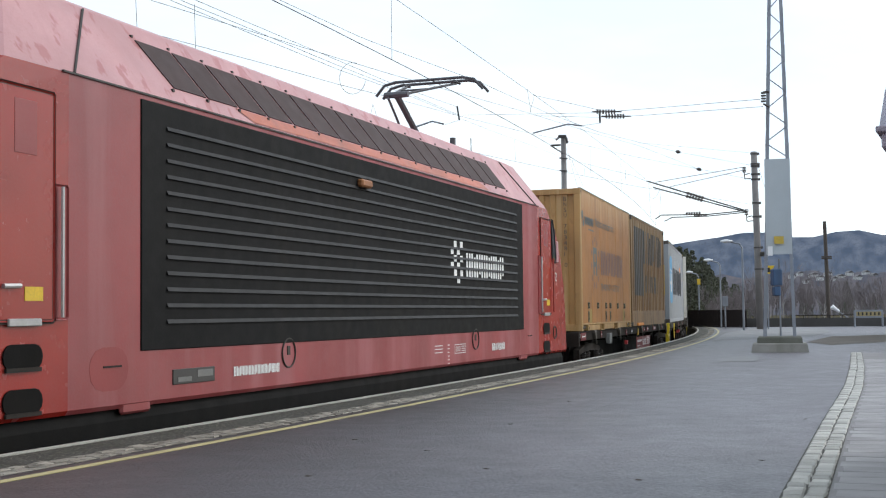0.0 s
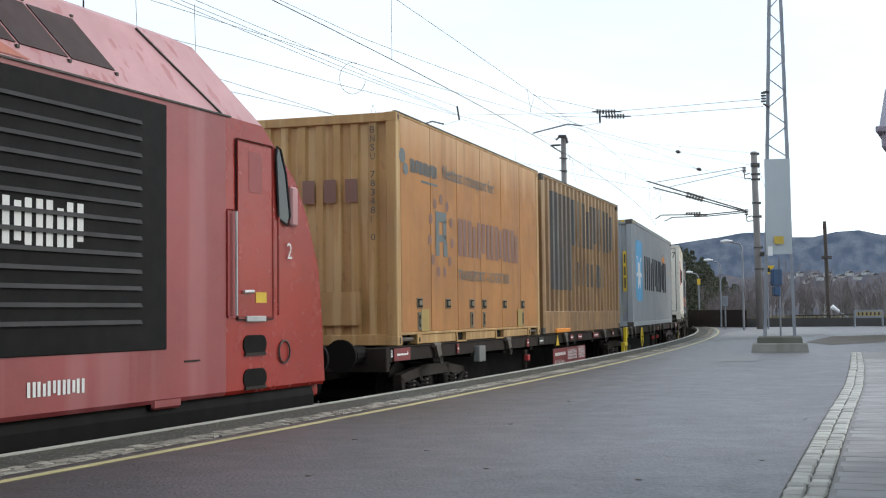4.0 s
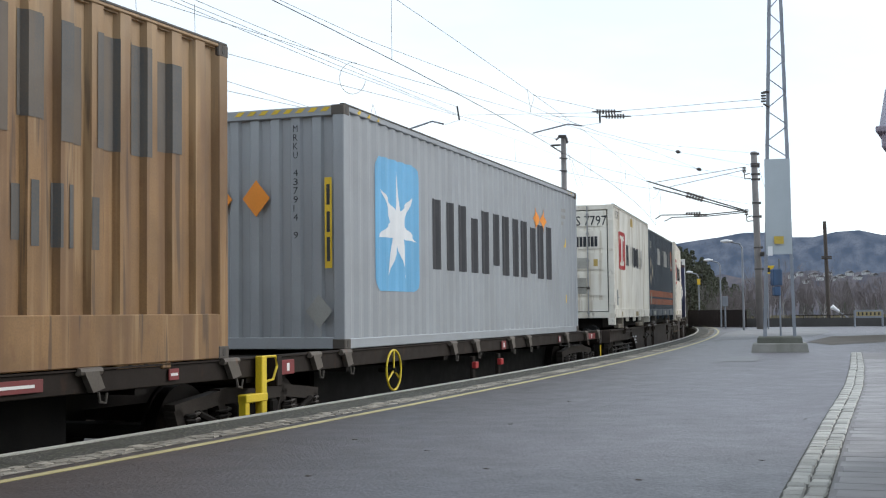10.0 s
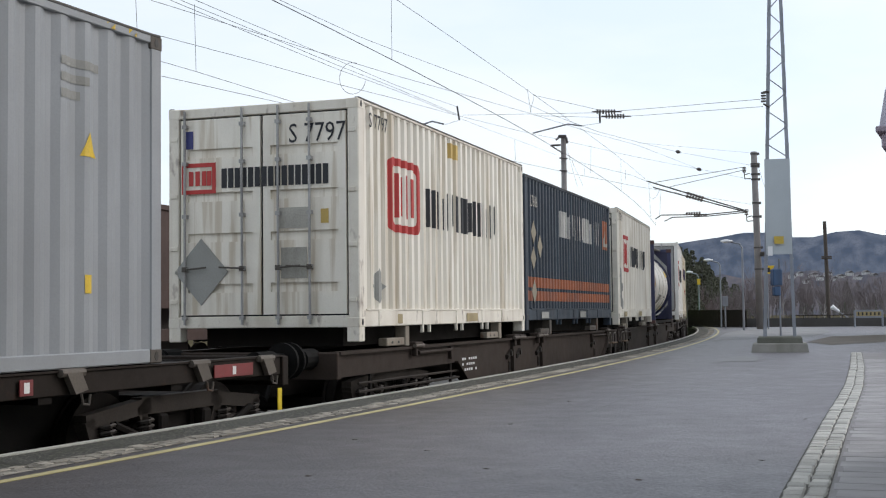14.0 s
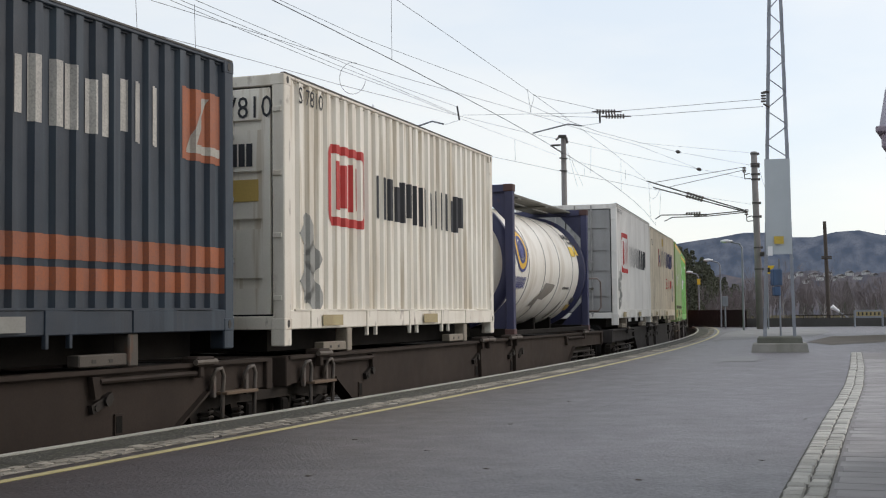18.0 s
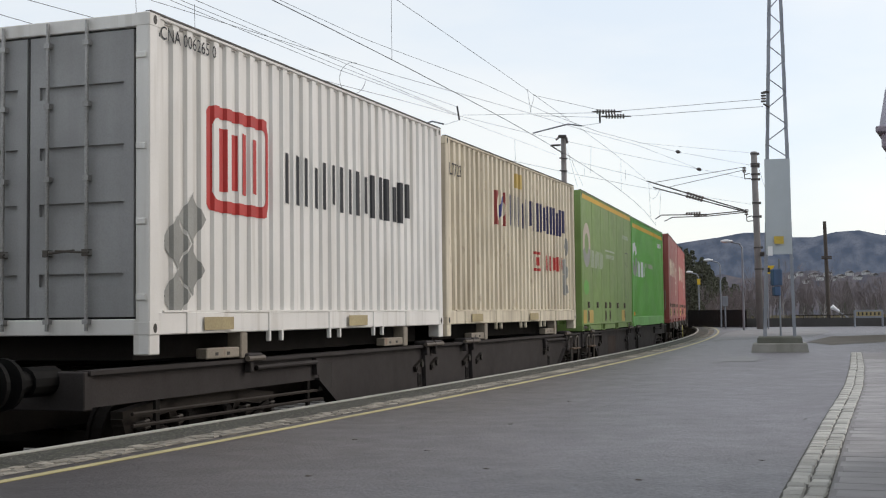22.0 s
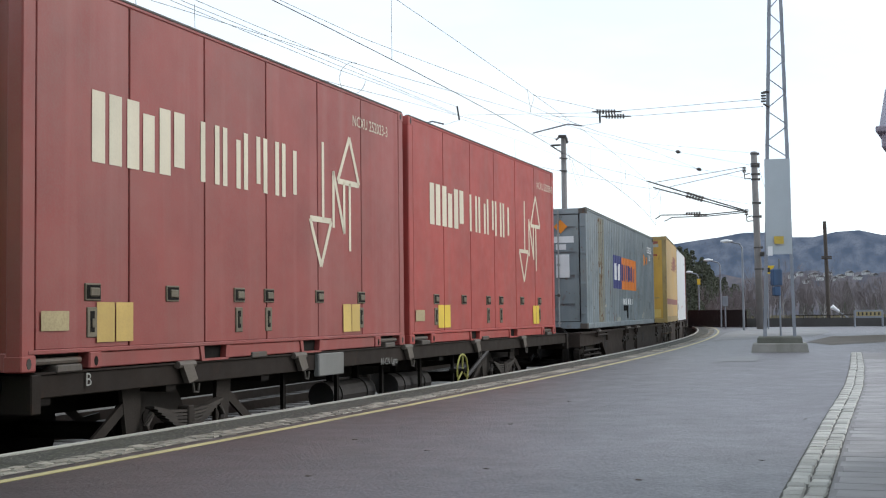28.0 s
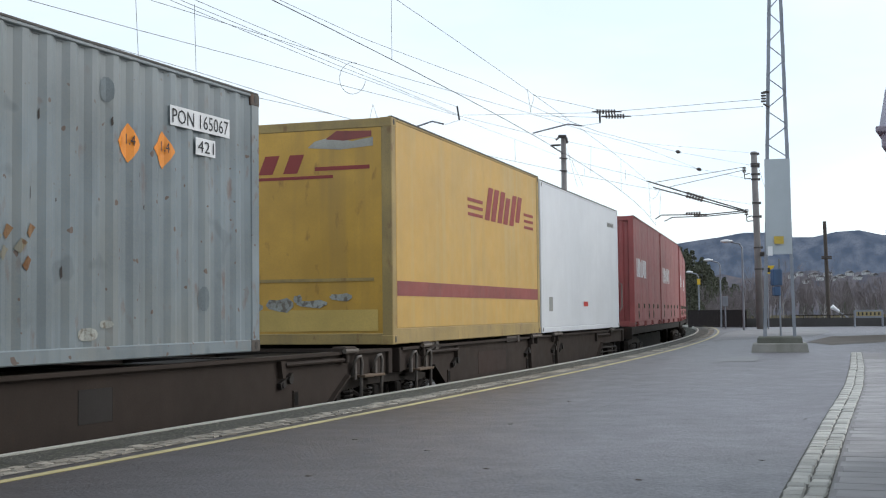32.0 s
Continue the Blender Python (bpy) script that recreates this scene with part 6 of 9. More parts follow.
lay(o, "ladder_mark", [rect(2.6, 2.62, 1.83, 3.07), rect(3.1, 3.12, 1.83, 3.07), rect(2.62, 3.1, 3.05, 3.07)] + [[(2.62, z), (2.86, z - 0.12), (2.86, z - 0.10), (2.62, z + 0.02)] for z in (2.8, 2.4, 2.0)], M_SEAM)
lay(o, "serial_number", bars(2.2, 3.2, 3.4, 3.5, 11), LOGO_GREYGR)
latches(o, 7.7, 2.5, M_CAST, (-3.06, -1.88, -0.7, -0.05, 1.16, 2.37), z=1.33 - DECK)
for x0, x1 in ((-3.0, -2.5), (1.84, 2.37), (-3.75, -3.35)):
    lay(o, "patch", [rect(x0, x1, 1.32, 1.6)], YPLATE, lift=0.012)
o = C["bring2"]
lay(o, "top_band", [rect(-3.58, 3.58, 3.84, 3.95)], LOGO_YB, "yellow band under the roof", lift=0.006)
lay(o, "logo_disc", annulus(-3.15, 2.98, 0.24, 0.46, a0=0.4, a1=3.5), LOGO_WHITE, "white round logo")
lay(o, "logo_disc", annulus(-3.15, 2.98, 0.2, 0.46, a0=3.5, a1=6.4), GREYSTK, "grey round logo")
lay(o, "word_mark", bars(-2.73, -1.03, 2.52, 2.95, 5, 0.55), LOGO_WHITE, "white word mark")
lay(o, "small_word_mark", bars(-0.77, 1.04, 2.82, 2.95, 12), LOGO_GREYGR)
lay(o, "serial_number", bars(2.2, 3.3, 3.55, 3.68, 10), LOGO_WHITE)
lay(o, "small_label", [rect(-3.5, -3.2, 1.45, 1.55)], M_ORANGE)

# red curtain-siders
for key, dx, k in (("nor1", -0.1, 0.955), ("nor2", 0.0, 1.0)):
    o = C[key]
    lay(o, "word_mark", bars(-3.02 * k + dx, -1.47 * k + dx, 2.8, 3.38, 3, 0.8), LOGO_CREAM, "bold cream word mark")
    lay(o, "word_mark", bars(-1.26 * k + dx, 0.9 * k + dx, 2.8, 3.36, 5, 0.4), LOGO_CREAM, "light cream word mark")
    q = -0.42 if key == "nor1" else 0.0
    t = 0.045
    arrows = []
    for pts in (((1.78, 3.5), (1.78, 2.62)), ((1.44, 2.62), (2.0, 2.62)), ((1.44, 2.62), (1.72, 2.1)), ((2.0, 2.62), (1.72, 2.1)), ((2.06, 2.55), (2.06, 3.2)), ((2.06, 3.2), (2.36, 2.5)), ((2.52, 3.1), (2.52, 2.3)), ((2.36, 2.5), (2.36, 3.1)),
                ((2.18, 3.1), (2.8, 3.1)), ((2.18, 3.1), (2.52, 3.64)), ((2.8, 3.1), (2.52, 3.64))):
        (xa, za), (xb, zb) = pts
        d = Vector((xb - xa, zb - za)).normalized() * t
        arrows.append([(xa - d.y * 0.7 + q, za + d.x * 0.7), (xa + d.y * 0.7 + q, za - d.x * 0.7), (xb + d.y * 0.7 + q, zb - d.x * 0.7), (xb - d.y * 0.7 + q, zb + d.x * 0.7)])
    lay(o, "arrow_logo", arrows, LOGO_CREAM, "cream double arrow logo")
    lettering(o, ("NCXU 252023-3" if key == "nor1" else "NCXU 252038-3"), 2.62 + q, 3.72 + q, 3.80, 3.93, LOGO_CREAM)
    latches(o, LENGTHS[o.name], 2.5, M_CAST, (-2.79, -1.58, -0.37, 0.32, 1.56, 2.7) if key == "nor2" else (-2.97, -1.79, -0.58, 0.04, 1.25, 2.42), z=1.38 - DECK)
    for x0, x1 in ((-2.73, -2.22), (2.25, 2.65)) if key == "nor2" else ((-2.92, -2.41), (1.88, 2.36)):
        lay(o, "patch", [rect(x0, (x0 + x1) / 2 - 0.01, 1.36, 1.68)], YPATCH if key == "nor2" else YPLATE, "yellow canvas patch", lift=0.012)
        lay(o, "patch", [rect((x0 + x1) / 2 + 0.01, x1, 1.36, 1.68)], YPATCH if key == "nor2" else YPLATE, "yellow canvas patch", lift=0.012)
    lay(o, "sticker", [rect(-3.62, -3.28, 1.46, 1.61)], TANPLATE, lift=0.012)
words("lettering", "NCXU 252023-3", 0.2, LOGO_CREAM, C["nor1"], -7.68 / 2 + 0.024, 0.45, 3.79 - DECK, width=1.15, side="front")

# blue-grey forty-foot container
o = C["po"]
lay(o, "logo_square", [rect(-2.11, -0.74, 2.13, 2.95)], LOGO_NAVY, "dark blue logo panel")
lay(o, "logo_square", [rect(-0.74, 1.99, 2.12, 2.94)], LOGO_ORANGE, "orange logo panel")
lay(o, "word_mark", bars(-2.0, -0.85, 2.34, 2.75, 3, 0.7), LOGO_WHITE, lift=0.008)
lay(o, "word_mark", bars(-0.62, 1.85, 2.34, 2.76, 8, 0.6), LOGO_NAVY, lift=0.008)
lay(o, "small_word_mark", bars(-0.68, 1.23, 1.74, 1.9, 9, 0.5), LOGO_WHITE)
lay(o, "hazard_label", [diamond(3.9, 3.04, 0.17, 0.17)], M_ORANGE)
lay(o, "hazard_label", [diamond(4.42, 3.04, 0.17, 0.17)], M_ORANGE)
for x0, x1, z0, z1, text in ((4.50, 5.52, 3.28, 3.46, "PON 165067"), (4.92, 5.26, 3.06, 3.22, "421")):
    plate(o, "number_plate", [rect(x0, x1, z0, z1)], LOGO_WHITE, "white number plate")
    lettering(o, text, x0 + 0.03, x1 - 0.03, z0 + 0.025, z1 - 0.025, M_DARKTXT, 0.014)
lay(o, "dark_patch", [rect(-0.48, 0.37, 1.58, 1.72), rect(-0.48, -0.36, 1.38, 1.58), rect(0.2, 0.37, 1.38, 1.58)], M_BLACK)
lay(o, "faded_panel", [rect(-4.31, -3.72, 1.33, 3.7)], M_CHALK, "chalky beige panel streaked with rust", lift=0.006)
lay(o, "faded_panel", [rect(-3.70, -3.5, 1.33, 3.7)], M_CHALKG, "faint yellow-grey streak", lift=0.005)
lay(o, "repainted_spot", [rounded(-4.30, -4.12, 2.42, 2.58, 0.06)], M_PO, "repainted blue-grey spot", lift=0.008)
rr = random.Random(21)
for k in range(34):
    x, z, w, hh = rr.uniform(-5.4, 5.4), rr.uniform(1.4, 3.6), rr.uniform(0.008, 0.02), rr.uniform(0.03, 0.12)
    if -2.3 < x < 2.1 and 2.0 < z < 3.05:
        continue
    lay(o, "paint_nick", [[(x, z), (x + w, z + hh * 0.2), (x + w * 0.8, z + hh), (x - w * 0.3, z + hh * 0.7)]], M_NICK, "small dark nick in the paint", lift=0.005)
for x, z, w, hh in ((-1.55, 1.36, 0.18, 0.09), (-1.32, 1.40, 0.14, 0.10), (-1.12, 1.37, 0.16, 0.08), (3.35, 1.42, 0.12, 0.08), (3.6, 1.5, 0.08, 0.05), (-3.4, 1.7, 0.1, 0.05)):
    lay(o, "scuff", [disc(x, z, w, hh * 0.7, 9)], M_SCUFF, "pale scuff near the bottom rail", lift=0.006)
for x, z, w, hh in ((5.08, 1.72, 0.08, 0.12), (3.6, 3.45, 0.09, 0.11)):
    lay(o, "repainted_spot", [disc(x, z, w, hh, 10)], M_POD, "darker blue-grey repainted spot", lift=0.005)
for x in (3.9, 4.42):
    lettering(o, "1.4", x - 0.07, x + 0.07, 3.02, 3.11, M_DARKTXT, 0.012)
for k, (x, z) in enumerate(((2.05, 2.22), (2.2, 2.12), (2.35, 2.18), (2.48, 2.08), (2.6, 2.2), (2.3, 2.02), (2.55, 1.95))):
    lay(o, "scrape", [[(x, z), (x + 0.05, z - 0.04), (x + 0.13, z + 0.05), (x + 0.06, z + 0.08)]], (RUSTY, M_CHALK)[k % 2], "rusty scrape in the paint", lift=0.006)
front(o, "hazard_label", [[(0.1 - k, 3.4), (-0.05 - k, 3.25), (-0.2 - k, 3.4), (-0.05 - k, 3.55)] for k in (0.2, 0.62)], M_ORANGE, x=-0.0)
front(o, "data_panel", [[(-0.16, 3.05), (-0.42, 3.05), (-0.42, 3.19), (-0.16, 3.19)], [(-0.52, 3.05), (-0.95, 3.05), (-0.95, 3.19), (-0.52, 3.19)], [(-0.56, 2.9), (-0.78, 2.9), (-0.78, 3.02), (-0.56, 3.02)], [(-0.16, 2.3), (-0.46, 2.3), (-0.46, 2.8), (-0.16, 2.8)], [(-0.56, 2.3), (-0.85, 2.3), (-0.85, 2.8), (-0.56, 2.8)]], LOGO_WHITE, "white data panels", x=0.0)

# yellow and white boxes
o = C["dhl"]
lay(o, "stripe", [rect(-3.68, 3.68, 1.79, 1.98)], STRIPE_RED, "dusty red stripe")
lay(o, "logo", bars(0.3, 2.5, 3.02, 3.55, 3, 0.75, 0.25) + [rect(-0.6, 0.2, z, z + 0.05) for z in (3.03, 3.14, 3.25)] + [rect(2.75, 3.4, z, z + 0.05) for z in (3.03, 3.14, 3.25)], LOGO_DRED, "dark red logo shapes")
front(o, "logo", [[(1.05, 3.3), (-0.45, 3.3), (-0.45, 3.34), (1.05, 3.34)]] + [[(q, 3.38), (q - 0.2, 3.38), (q - 0.3, 3.62), (q - 0.1, 3.62)] for q in (0.95, 0.6, 0.25)] + [[(-0.2, 3.4), (-0.95, 3.4), (-0.95, 3.45), (-0.2, 3.45)]], LOGO_DRED, x=0.008)
front(o, "torn_label", [[(-0.1, 3.70), (-0.55, 3.66), (-1.0, 3.69), (-1.0, 3.80), (-0.72, 3.76), (-0.4, 3.82), (-0.2, 3.78)]], LIGHTSTK, "torn pale label", x=0.008)
front(o, "torn_label", [[(-0.35, 3.80), (-0.6, 3.77), (-0.98, 3.81), (-0.98, 3.88), (-0.5, 3.90)]], STRIPE_RED, "torn red label", x=0.007)
front(o, "cross_rail", [[(1.05, 1.98), (-1.0, 1.98), (-1.0, 2.02), (1.05, 2.02)]], M_DHL_R, "stained cross rail on the front", x=0.002)
for y, z, w, hh in ((0.75, 1.66, 0.22, 0.07), (0.3, 1.69, 0.2, 0.09), (-0.15, 1.70, 0.22, 0.05), (-0.55, 1.78, 0.16, 0.05), (0.05, 1.76, 0.06, 0.06)):
    front(o, "scuff", [[(y + w * math.cos(q * 0.7), z + hh * math.sin(q * 0.7) * (1 + 0.3 * math.sin(q * 2.3))) for q in range(9)]], M_SCUFF, "grey scuff on the dented front", x=0.003)
front(o, "kick_plate", [[(1.05, 1.35), (-1.05, 1.35), (-1.05, 1.62), (1.05, 1.62)]], YPLATE, x=0.006)
pockets(o, 7.7, 2.5, M_CAST, (-2.4, 2.0), z0=-0.12)
o = C["white"]
lay(o, "service_plate", [rect(-3.35, -3.05, 1.58, 1.85)], GREYSTK)
lay(o, "small_label", [rect(-0.2, 0.25, 1.68, 1.78)], M_REDTXT)
lay(o, "serial_number", bars(2.6, 3.4, 3.55, 3.65, 9), GREYSTK)
for k in ("red1", "red2", "red3", "red4"):
    lay(C[k], "word_mark", bars(-3.2, -0.6, 2.5, 3.0, 4, 0.6), LOGO_WHITE, "worn white word mark")
    latches(C[k], 7.7, 2.5, M_CAST, (-2.8, -1.4, 0.0, 1.4, 2.8), z=1.33 - DECK)
for wob, a in ((W2B, 98.1), (W3B, 132.57), (W5B, 184.1)):
    x = a - next(mid for q, mid, half, wheels in VEHICLES if q == wob)
    bm = bmesh.new()
    tube(bm, [(x, -0.84, 1.1), (x, -0.84, 2.25), (x, -0.88, 2.31), (x, -1.14, 2.31), (x, -1.22, 2.23), (x, -1.22, 1.66), (x, -1.16, 1.58), (x, -0.84, 1.58)], 0.02, 8)
    part("end_handrail", bm, M_RAILP, wob, "pale worn end handrail", smooth=True)

# tank
o = C["tank"]


def on_tank(name, polys, material, label="", r=1.136):
    """Marks wrapped round the tank shell; polygons of (x, height over the rail)."""
    bm = bmesh.new()
    zc = 1.27
    for poly in polys:
        vs = [bm.verts.new((x, 0, z - DECK)) for x, z in poly]
        bm.faces.new(vs)
    bmesh.ops.triangulate(bm, faces=bm.faces)
    zs = [v.co.z for v in bm.verts]
    n = 10
    for i in range(1, n):
        z = min(zs) + (max(zs) - min(zs)) * i / n
        bmesh.ops.bisect_plane(bm, geom=bm.verts[:] + bm.edges[:] + bm.faces[:], plane_co=(0, 0, z), plane_no=(0, 0, 1), dist=1e-5)
    for v in bm.verts:
        v.co.y = -math.sqrt(max(0.01, r * r - (v.co.z - zc) ** 2))
    for f in bm.faces:
        f.normal_update()
        if f.normal.y > 0:
            f.normal_flip()
    return part(name, bm, material, o, label)


on_tank("logo_ring", annulus(-2.1, 2.68, 0.0, 0.16), LOGO_NAVY, "round blue and yellow logo", r=1.142)
on_tank("logo_ring", annulus(-2.1, 2.68, 0.19, 0.25), LOGO_NAVY, r=1.142)
on_tank("logo_ring", annulus(-2.1, 2.68, 0.25, 0.35), LOGO_YB, r=1.142)
on_tank("logo_ring", annulus(-2.1, 2.68, 0.35, 0.4), LOGO_NAVY, r=1.142)
on_tank("word_mark", bars(-2.62, -1.78, 1.99, 2.2, 9, 0.6), LOGO_NAVY, r=1.142)
on_tank("bare_patch", [[(-0.85, 1.66), (-0.62, 1.70), (-0.5, 1.64), (-0.42, 1.82), (-0.1, 1.80), (0.05, 1.88), (0.40, 1.98), (0.46, 2.10), (-0.28, 2.12), (-0.36, 1.98), (-0.6, 1.86)]], BAREP, "brown-grey bare patch", r=1.142)
on_tank("spill_stain", [[(1.35, 1.45), (1.5, 1.43), (1.62, 1.7), (1.56, 1.82), (1.44, 1.7)]], BAREP, r=1.142)
on_tank("small_label", [rect(2.30, 2.62, 1.76, 1.86)], M_DARKTXT, r=1.142)
on_tank("small_label", [rect(2.22, 2.58, 1.60, 1.72)], OLIVE, r=1.142)
on_tank("serial_number", bars(1.15, 1.75, 2.02, 2.07, 12), M_DARKTXT, r=1.142)
on_tank("serial_number", bars(2.05, 2.5, 2.98, 3.04, 7), M_DARKTXT, r=1.142)
on_tank("hazard_label", [rect(1.86, 2.24, 2.72, 2.92)], M_YEL, r=1.142)
on_tank("hazard_label", [[(2.3, 2.76), (2.6, 2.76), (2.45, 2.98)]], M_YEL, r=1.142)
on_tank("serial_number", bars(1.8, 2.5, 3.08, 3.18, 10), M_DARKTXT, r=1.142)

# ---- ground, track bed and platform ----
M_ASPH = surface("worn_asphalt", (0.132, 0.121, 0.138), 0.44, dirt=(0.098, 0.089, 0.102), amount=0.45, streak=0.0, grain=120, bump=0.3, spread=0.12, scale=0.6)
flecks(M_ASPH, (0.06, 0.056, 0.062), 26.0, 0.50, 0.66, 0.6)
flecks(M_ASPH, (0.30, 0.29, 0.30), 36.0, 0.60, 0.70, 0.65)
flecks(M_ASPH, (0.085, 0.078, 0.08), 0.55, 0.5, 0.72, 0.4, 7.0)
trackside_tint(M_ASPH, (0.05, 0.041, 0.039), 3.2, 0.85)
M_COPE = surface("weathered_concrete_coping", (0.064, 0.063, 0.053), 0.9, dirt=(0.038, 0.040, 0.027), amount=0.8, streak=0.0, grain=60, bump=0.3, scale=1.5)
flecks(M_COPE, (0.042, 0.048, 0.022), 5.0, 0.46, 0.66, 0.6, 6.0)
flecks(M_COPE, (0.03, 0.028, 0.025), 34.0, 0.46, 0.58, 0.85)
flecks(M_COPE, (0.26, 0.24, 0.2), 42.0, 0.56, 0.66, 0.8)
M_EDGEL = surface("pale_edge_nosing", (0.42, 0.41, 0.37), 0.8, dirt=(0.17, 0.17, 0.14), amount=0.6, streak=0.0, grain=90)
M_JOINT = surface("dirty_joint", (0.075, 0.07, 0.06), 0.9, amount=0.4, streak=0.0)
M_YLINE = surface("worn_yellow_line", (0.52, 0.45, 0.22), 0.7, dirt=(0.25, 0.22, 0.15), amount=0.75, streak=0.0, grain=80)
# Near-track ballast is darkened to stand for the shade under the train.
M_BALL = surface("shade_dark_ballast", (0.024, 0.021, 0.019), 0.95, dirt=(0.011, 0.01, 0.009), amount=0.7, streak=0.0, grain=40, bump=0.4)
M_EARTH = surface("dull_winter_ground", (0.10, 0.085, 0.055), 0.95, dirt=(0.05, 0.05, 0.03), amount=0.6, streak=0.0, grain=3, scale=0.3, spec=0.0)
M_SLAB = surface("light_concrete_slab", (0.295, 0.285, 0.29), 0.8, dirt=(0.20, 0.19, 0.195), amount=0.4, streak=0.0, grain=90, bump=0.1, spread=0.22, scale=1.5)


def strip(name, s0, s1, off0, off1, z, material, step=1.0, parent=None, thick=0.0, **tags):
    """A band along the track between two offsets, with a skirt of the given thickness."""
    n = max(2, int((s1 - s0) / step))
    bm = bmesh.new()
    top, low = [], []
    for i in range(n + 1):
        s = s0 + (s1 - s0) * i / n
        top.append((bm.verts.new(along(s, off0, z)), bm.verts.new(along(s, off1, z))))
        if thick:
            low.append((bm.verts.new(along(s, off0, z - thick)), bm.verts.new(along(s, off1, z - thick))))
    for i in range(n):
        bm.faces.new((top[i][0], top[i][1], top[i + 1][1], top[i + 1][0]))
        if thick:
            bm.faces.new((top[i][0], top[i + 1][0], low[i + 1][0], low[i][0]))
            bm.faces.new((top[i][1], low[i][1], low[i + 1][1], top[i + 1][1]))
    if thick:
        for i in (0, n):
            bm.faces.new((top[i][0], low[i][0], low[i][1], top[i][1]))
    fixed(bm)
    ob = link(name, bm, material, parent)
    return tagged(ob, **tags) if tags else ob


bm = bmesh.new()
g = [[None] * 61 for _ in range(61)]
for i in range(61):
    for j in range(61):
        u, v = (i - 30) / 30, (j - 30) / 30
        x, y = 2600 * u * abs(u), 2600 * v * abs(v)
        g[i][j] = bm.verts.new((x, y, -1.0))
for i in range(60):
    for j in range(60):
        bm.faces.new((g[i][j], g[i + 1][j], g[i + 1][j + 1], g[i][j + 1]))
tagged(link("ground", bm, M_EARTH), "dull brown winter ground around the station", "ground", kind="structure")
strip("track_bed", -60, 190, -2.1, EDGE + 0.05, RAIL - 0.19, M_BALL, 2.0, thick=0.3, label="ballast under the near track, darkened for the train's shade", category="track bed", kind="structure")
M_BALLF = surface("grey_brown_ballast", (0.15, 0.138, 0.125), 0.95, dirt=(0.05, 0.045, 0.04), amount=0.7, streak=0.0, grain=22, bump=0.5)
flecks(M_BALLF, (0.30, 0.29, 0.27), 16.0, 0.54, 0.64, 0.8)
strip("far_track_bed", -60, 190, -26, -2.1, RAIL - 0.17, M_BALLF, 2.0, thick=0.3, label="grey ballast between the far tracks", category="track bed", kind="structure")
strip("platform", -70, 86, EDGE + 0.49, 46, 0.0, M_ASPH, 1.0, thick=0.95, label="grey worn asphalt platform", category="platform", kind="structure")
EDGE_OB = strip("platform_edge", -70, 110, EDGE + 0.03, EDGE + 0.50, 0.002, M_COPE, 1.0, thick=0.95, label="weathered concrete platform edge with pale nosing", category="platform edge", kind="structure")
strip("nosing", -70, 110, EDGE, EDGE + 0.07, 0.012, M_EDGEL, 1.0, parent=EDGE_OB, thick=0.12)
strip("yellow_line", -70, 86, YELLOW - 0.038, YELLOW + 0.038, 0.005, M_YLINE, 1.0, thick=0.004, label="worn yellow safety line painted on the platform", category="safety line", kind="structure")

# rails and sleepers
M_RAILTOP = surface("rail_steel", (0.05, 0.038, 0.03), 0.5, 0.5, amount=0.5)
M_SLEEP = surface("dark_concrete_sleeper", (0.055, 0.05, 0.045), 0.9, amount=0.5)
for c in (0.0, -4.7, -9.5):
    tr = thing("railway_track", "steel rails on concrete sleepers in dark ballast", "railway track", "tracks of the station")
    for q in (-0.75, 0.75):
        strip("rail", -60, 170, c + q - 0.036, c + q + 0.036, RAIL, M_RAILTOP, 1.5, parent=tr, thick=0.16)
    bm = bmesh.new()
    for i in range(300):
        s = -30 + 0.6 * i
        p, q = along(s, c - 1.25), along(s, c + 1.25)
        d = (along(s + 0.12, c) - along(s, c))
        vs = [bm.verts.new((v.x, v.y, z)) for z in (RAIL - 0.155, RAIL - 0.3) for v in (p - d, q - d, q + d, p + d)]
        bm.faces.new(vs[:4])
        for k in range(4):
            bm.faces.new((vs[k], vs[(k + 1) % 4], vs[4 + (k + 1) % 4], vs[4 + k]))
    tagged(part("sleeper_row", fixed(bm), M_SLEEP, tr), kind="stuff")

# ---- overhead line ----
M_WIRE = plain("dark_copper_wire", (0.028, 0.028, 0.032), 0.5)
M_INS = surface("brown_insulator", (0.06, 0.045, 0.04), 0.3)
M_GALV = surface("galvanised_steel", (0.27, 0.29, 0.33), 0.5, 0.5, amount=0.35, streak=0.3)
M_BANDD = surface("rusted_band_steel", (0.09, 0.085, 0.085), 0.6, 0.4, amount=0.5, rust=0.4)
M_POLE = surface("weathered_concrete_pole", (0.23, 0.215, 0.21), 0.85, dirt=(0.10, 0.085, 0.075), amount=0.5, streak=0.4)


def span(name, pts, r=0.006, label="thin dark overhead wire", material=None):
    bm = bmesh.new()
    tube(bm, pts, r, 5)
    return tagged(link(name, bm, material or M_WIRE), label, "overhead wire", "overhead line wires")


span("contact_wire", [along(s, 0, 4.83) for s in range(-12, 64, 3)] + [along(63.4, 0, 5.0)], 0.0065, "dark contact wire above the track")
span("messenger_wire", [along(s, 0, 5.75 + 0.75 * ((s - 33) / 30) ** 2) for s in range(-12, 61, 3)] + [along(61.5, 0, 6.4)], 0.0042, "dark messenger wire above the track")
for s in (23.4, 46.0):
    span("dropper", [along(s, 0, 4.83), along(s, 0, 5.75 + 0.75 * ((s - 33) / 30) ** 2)], 0.0035)


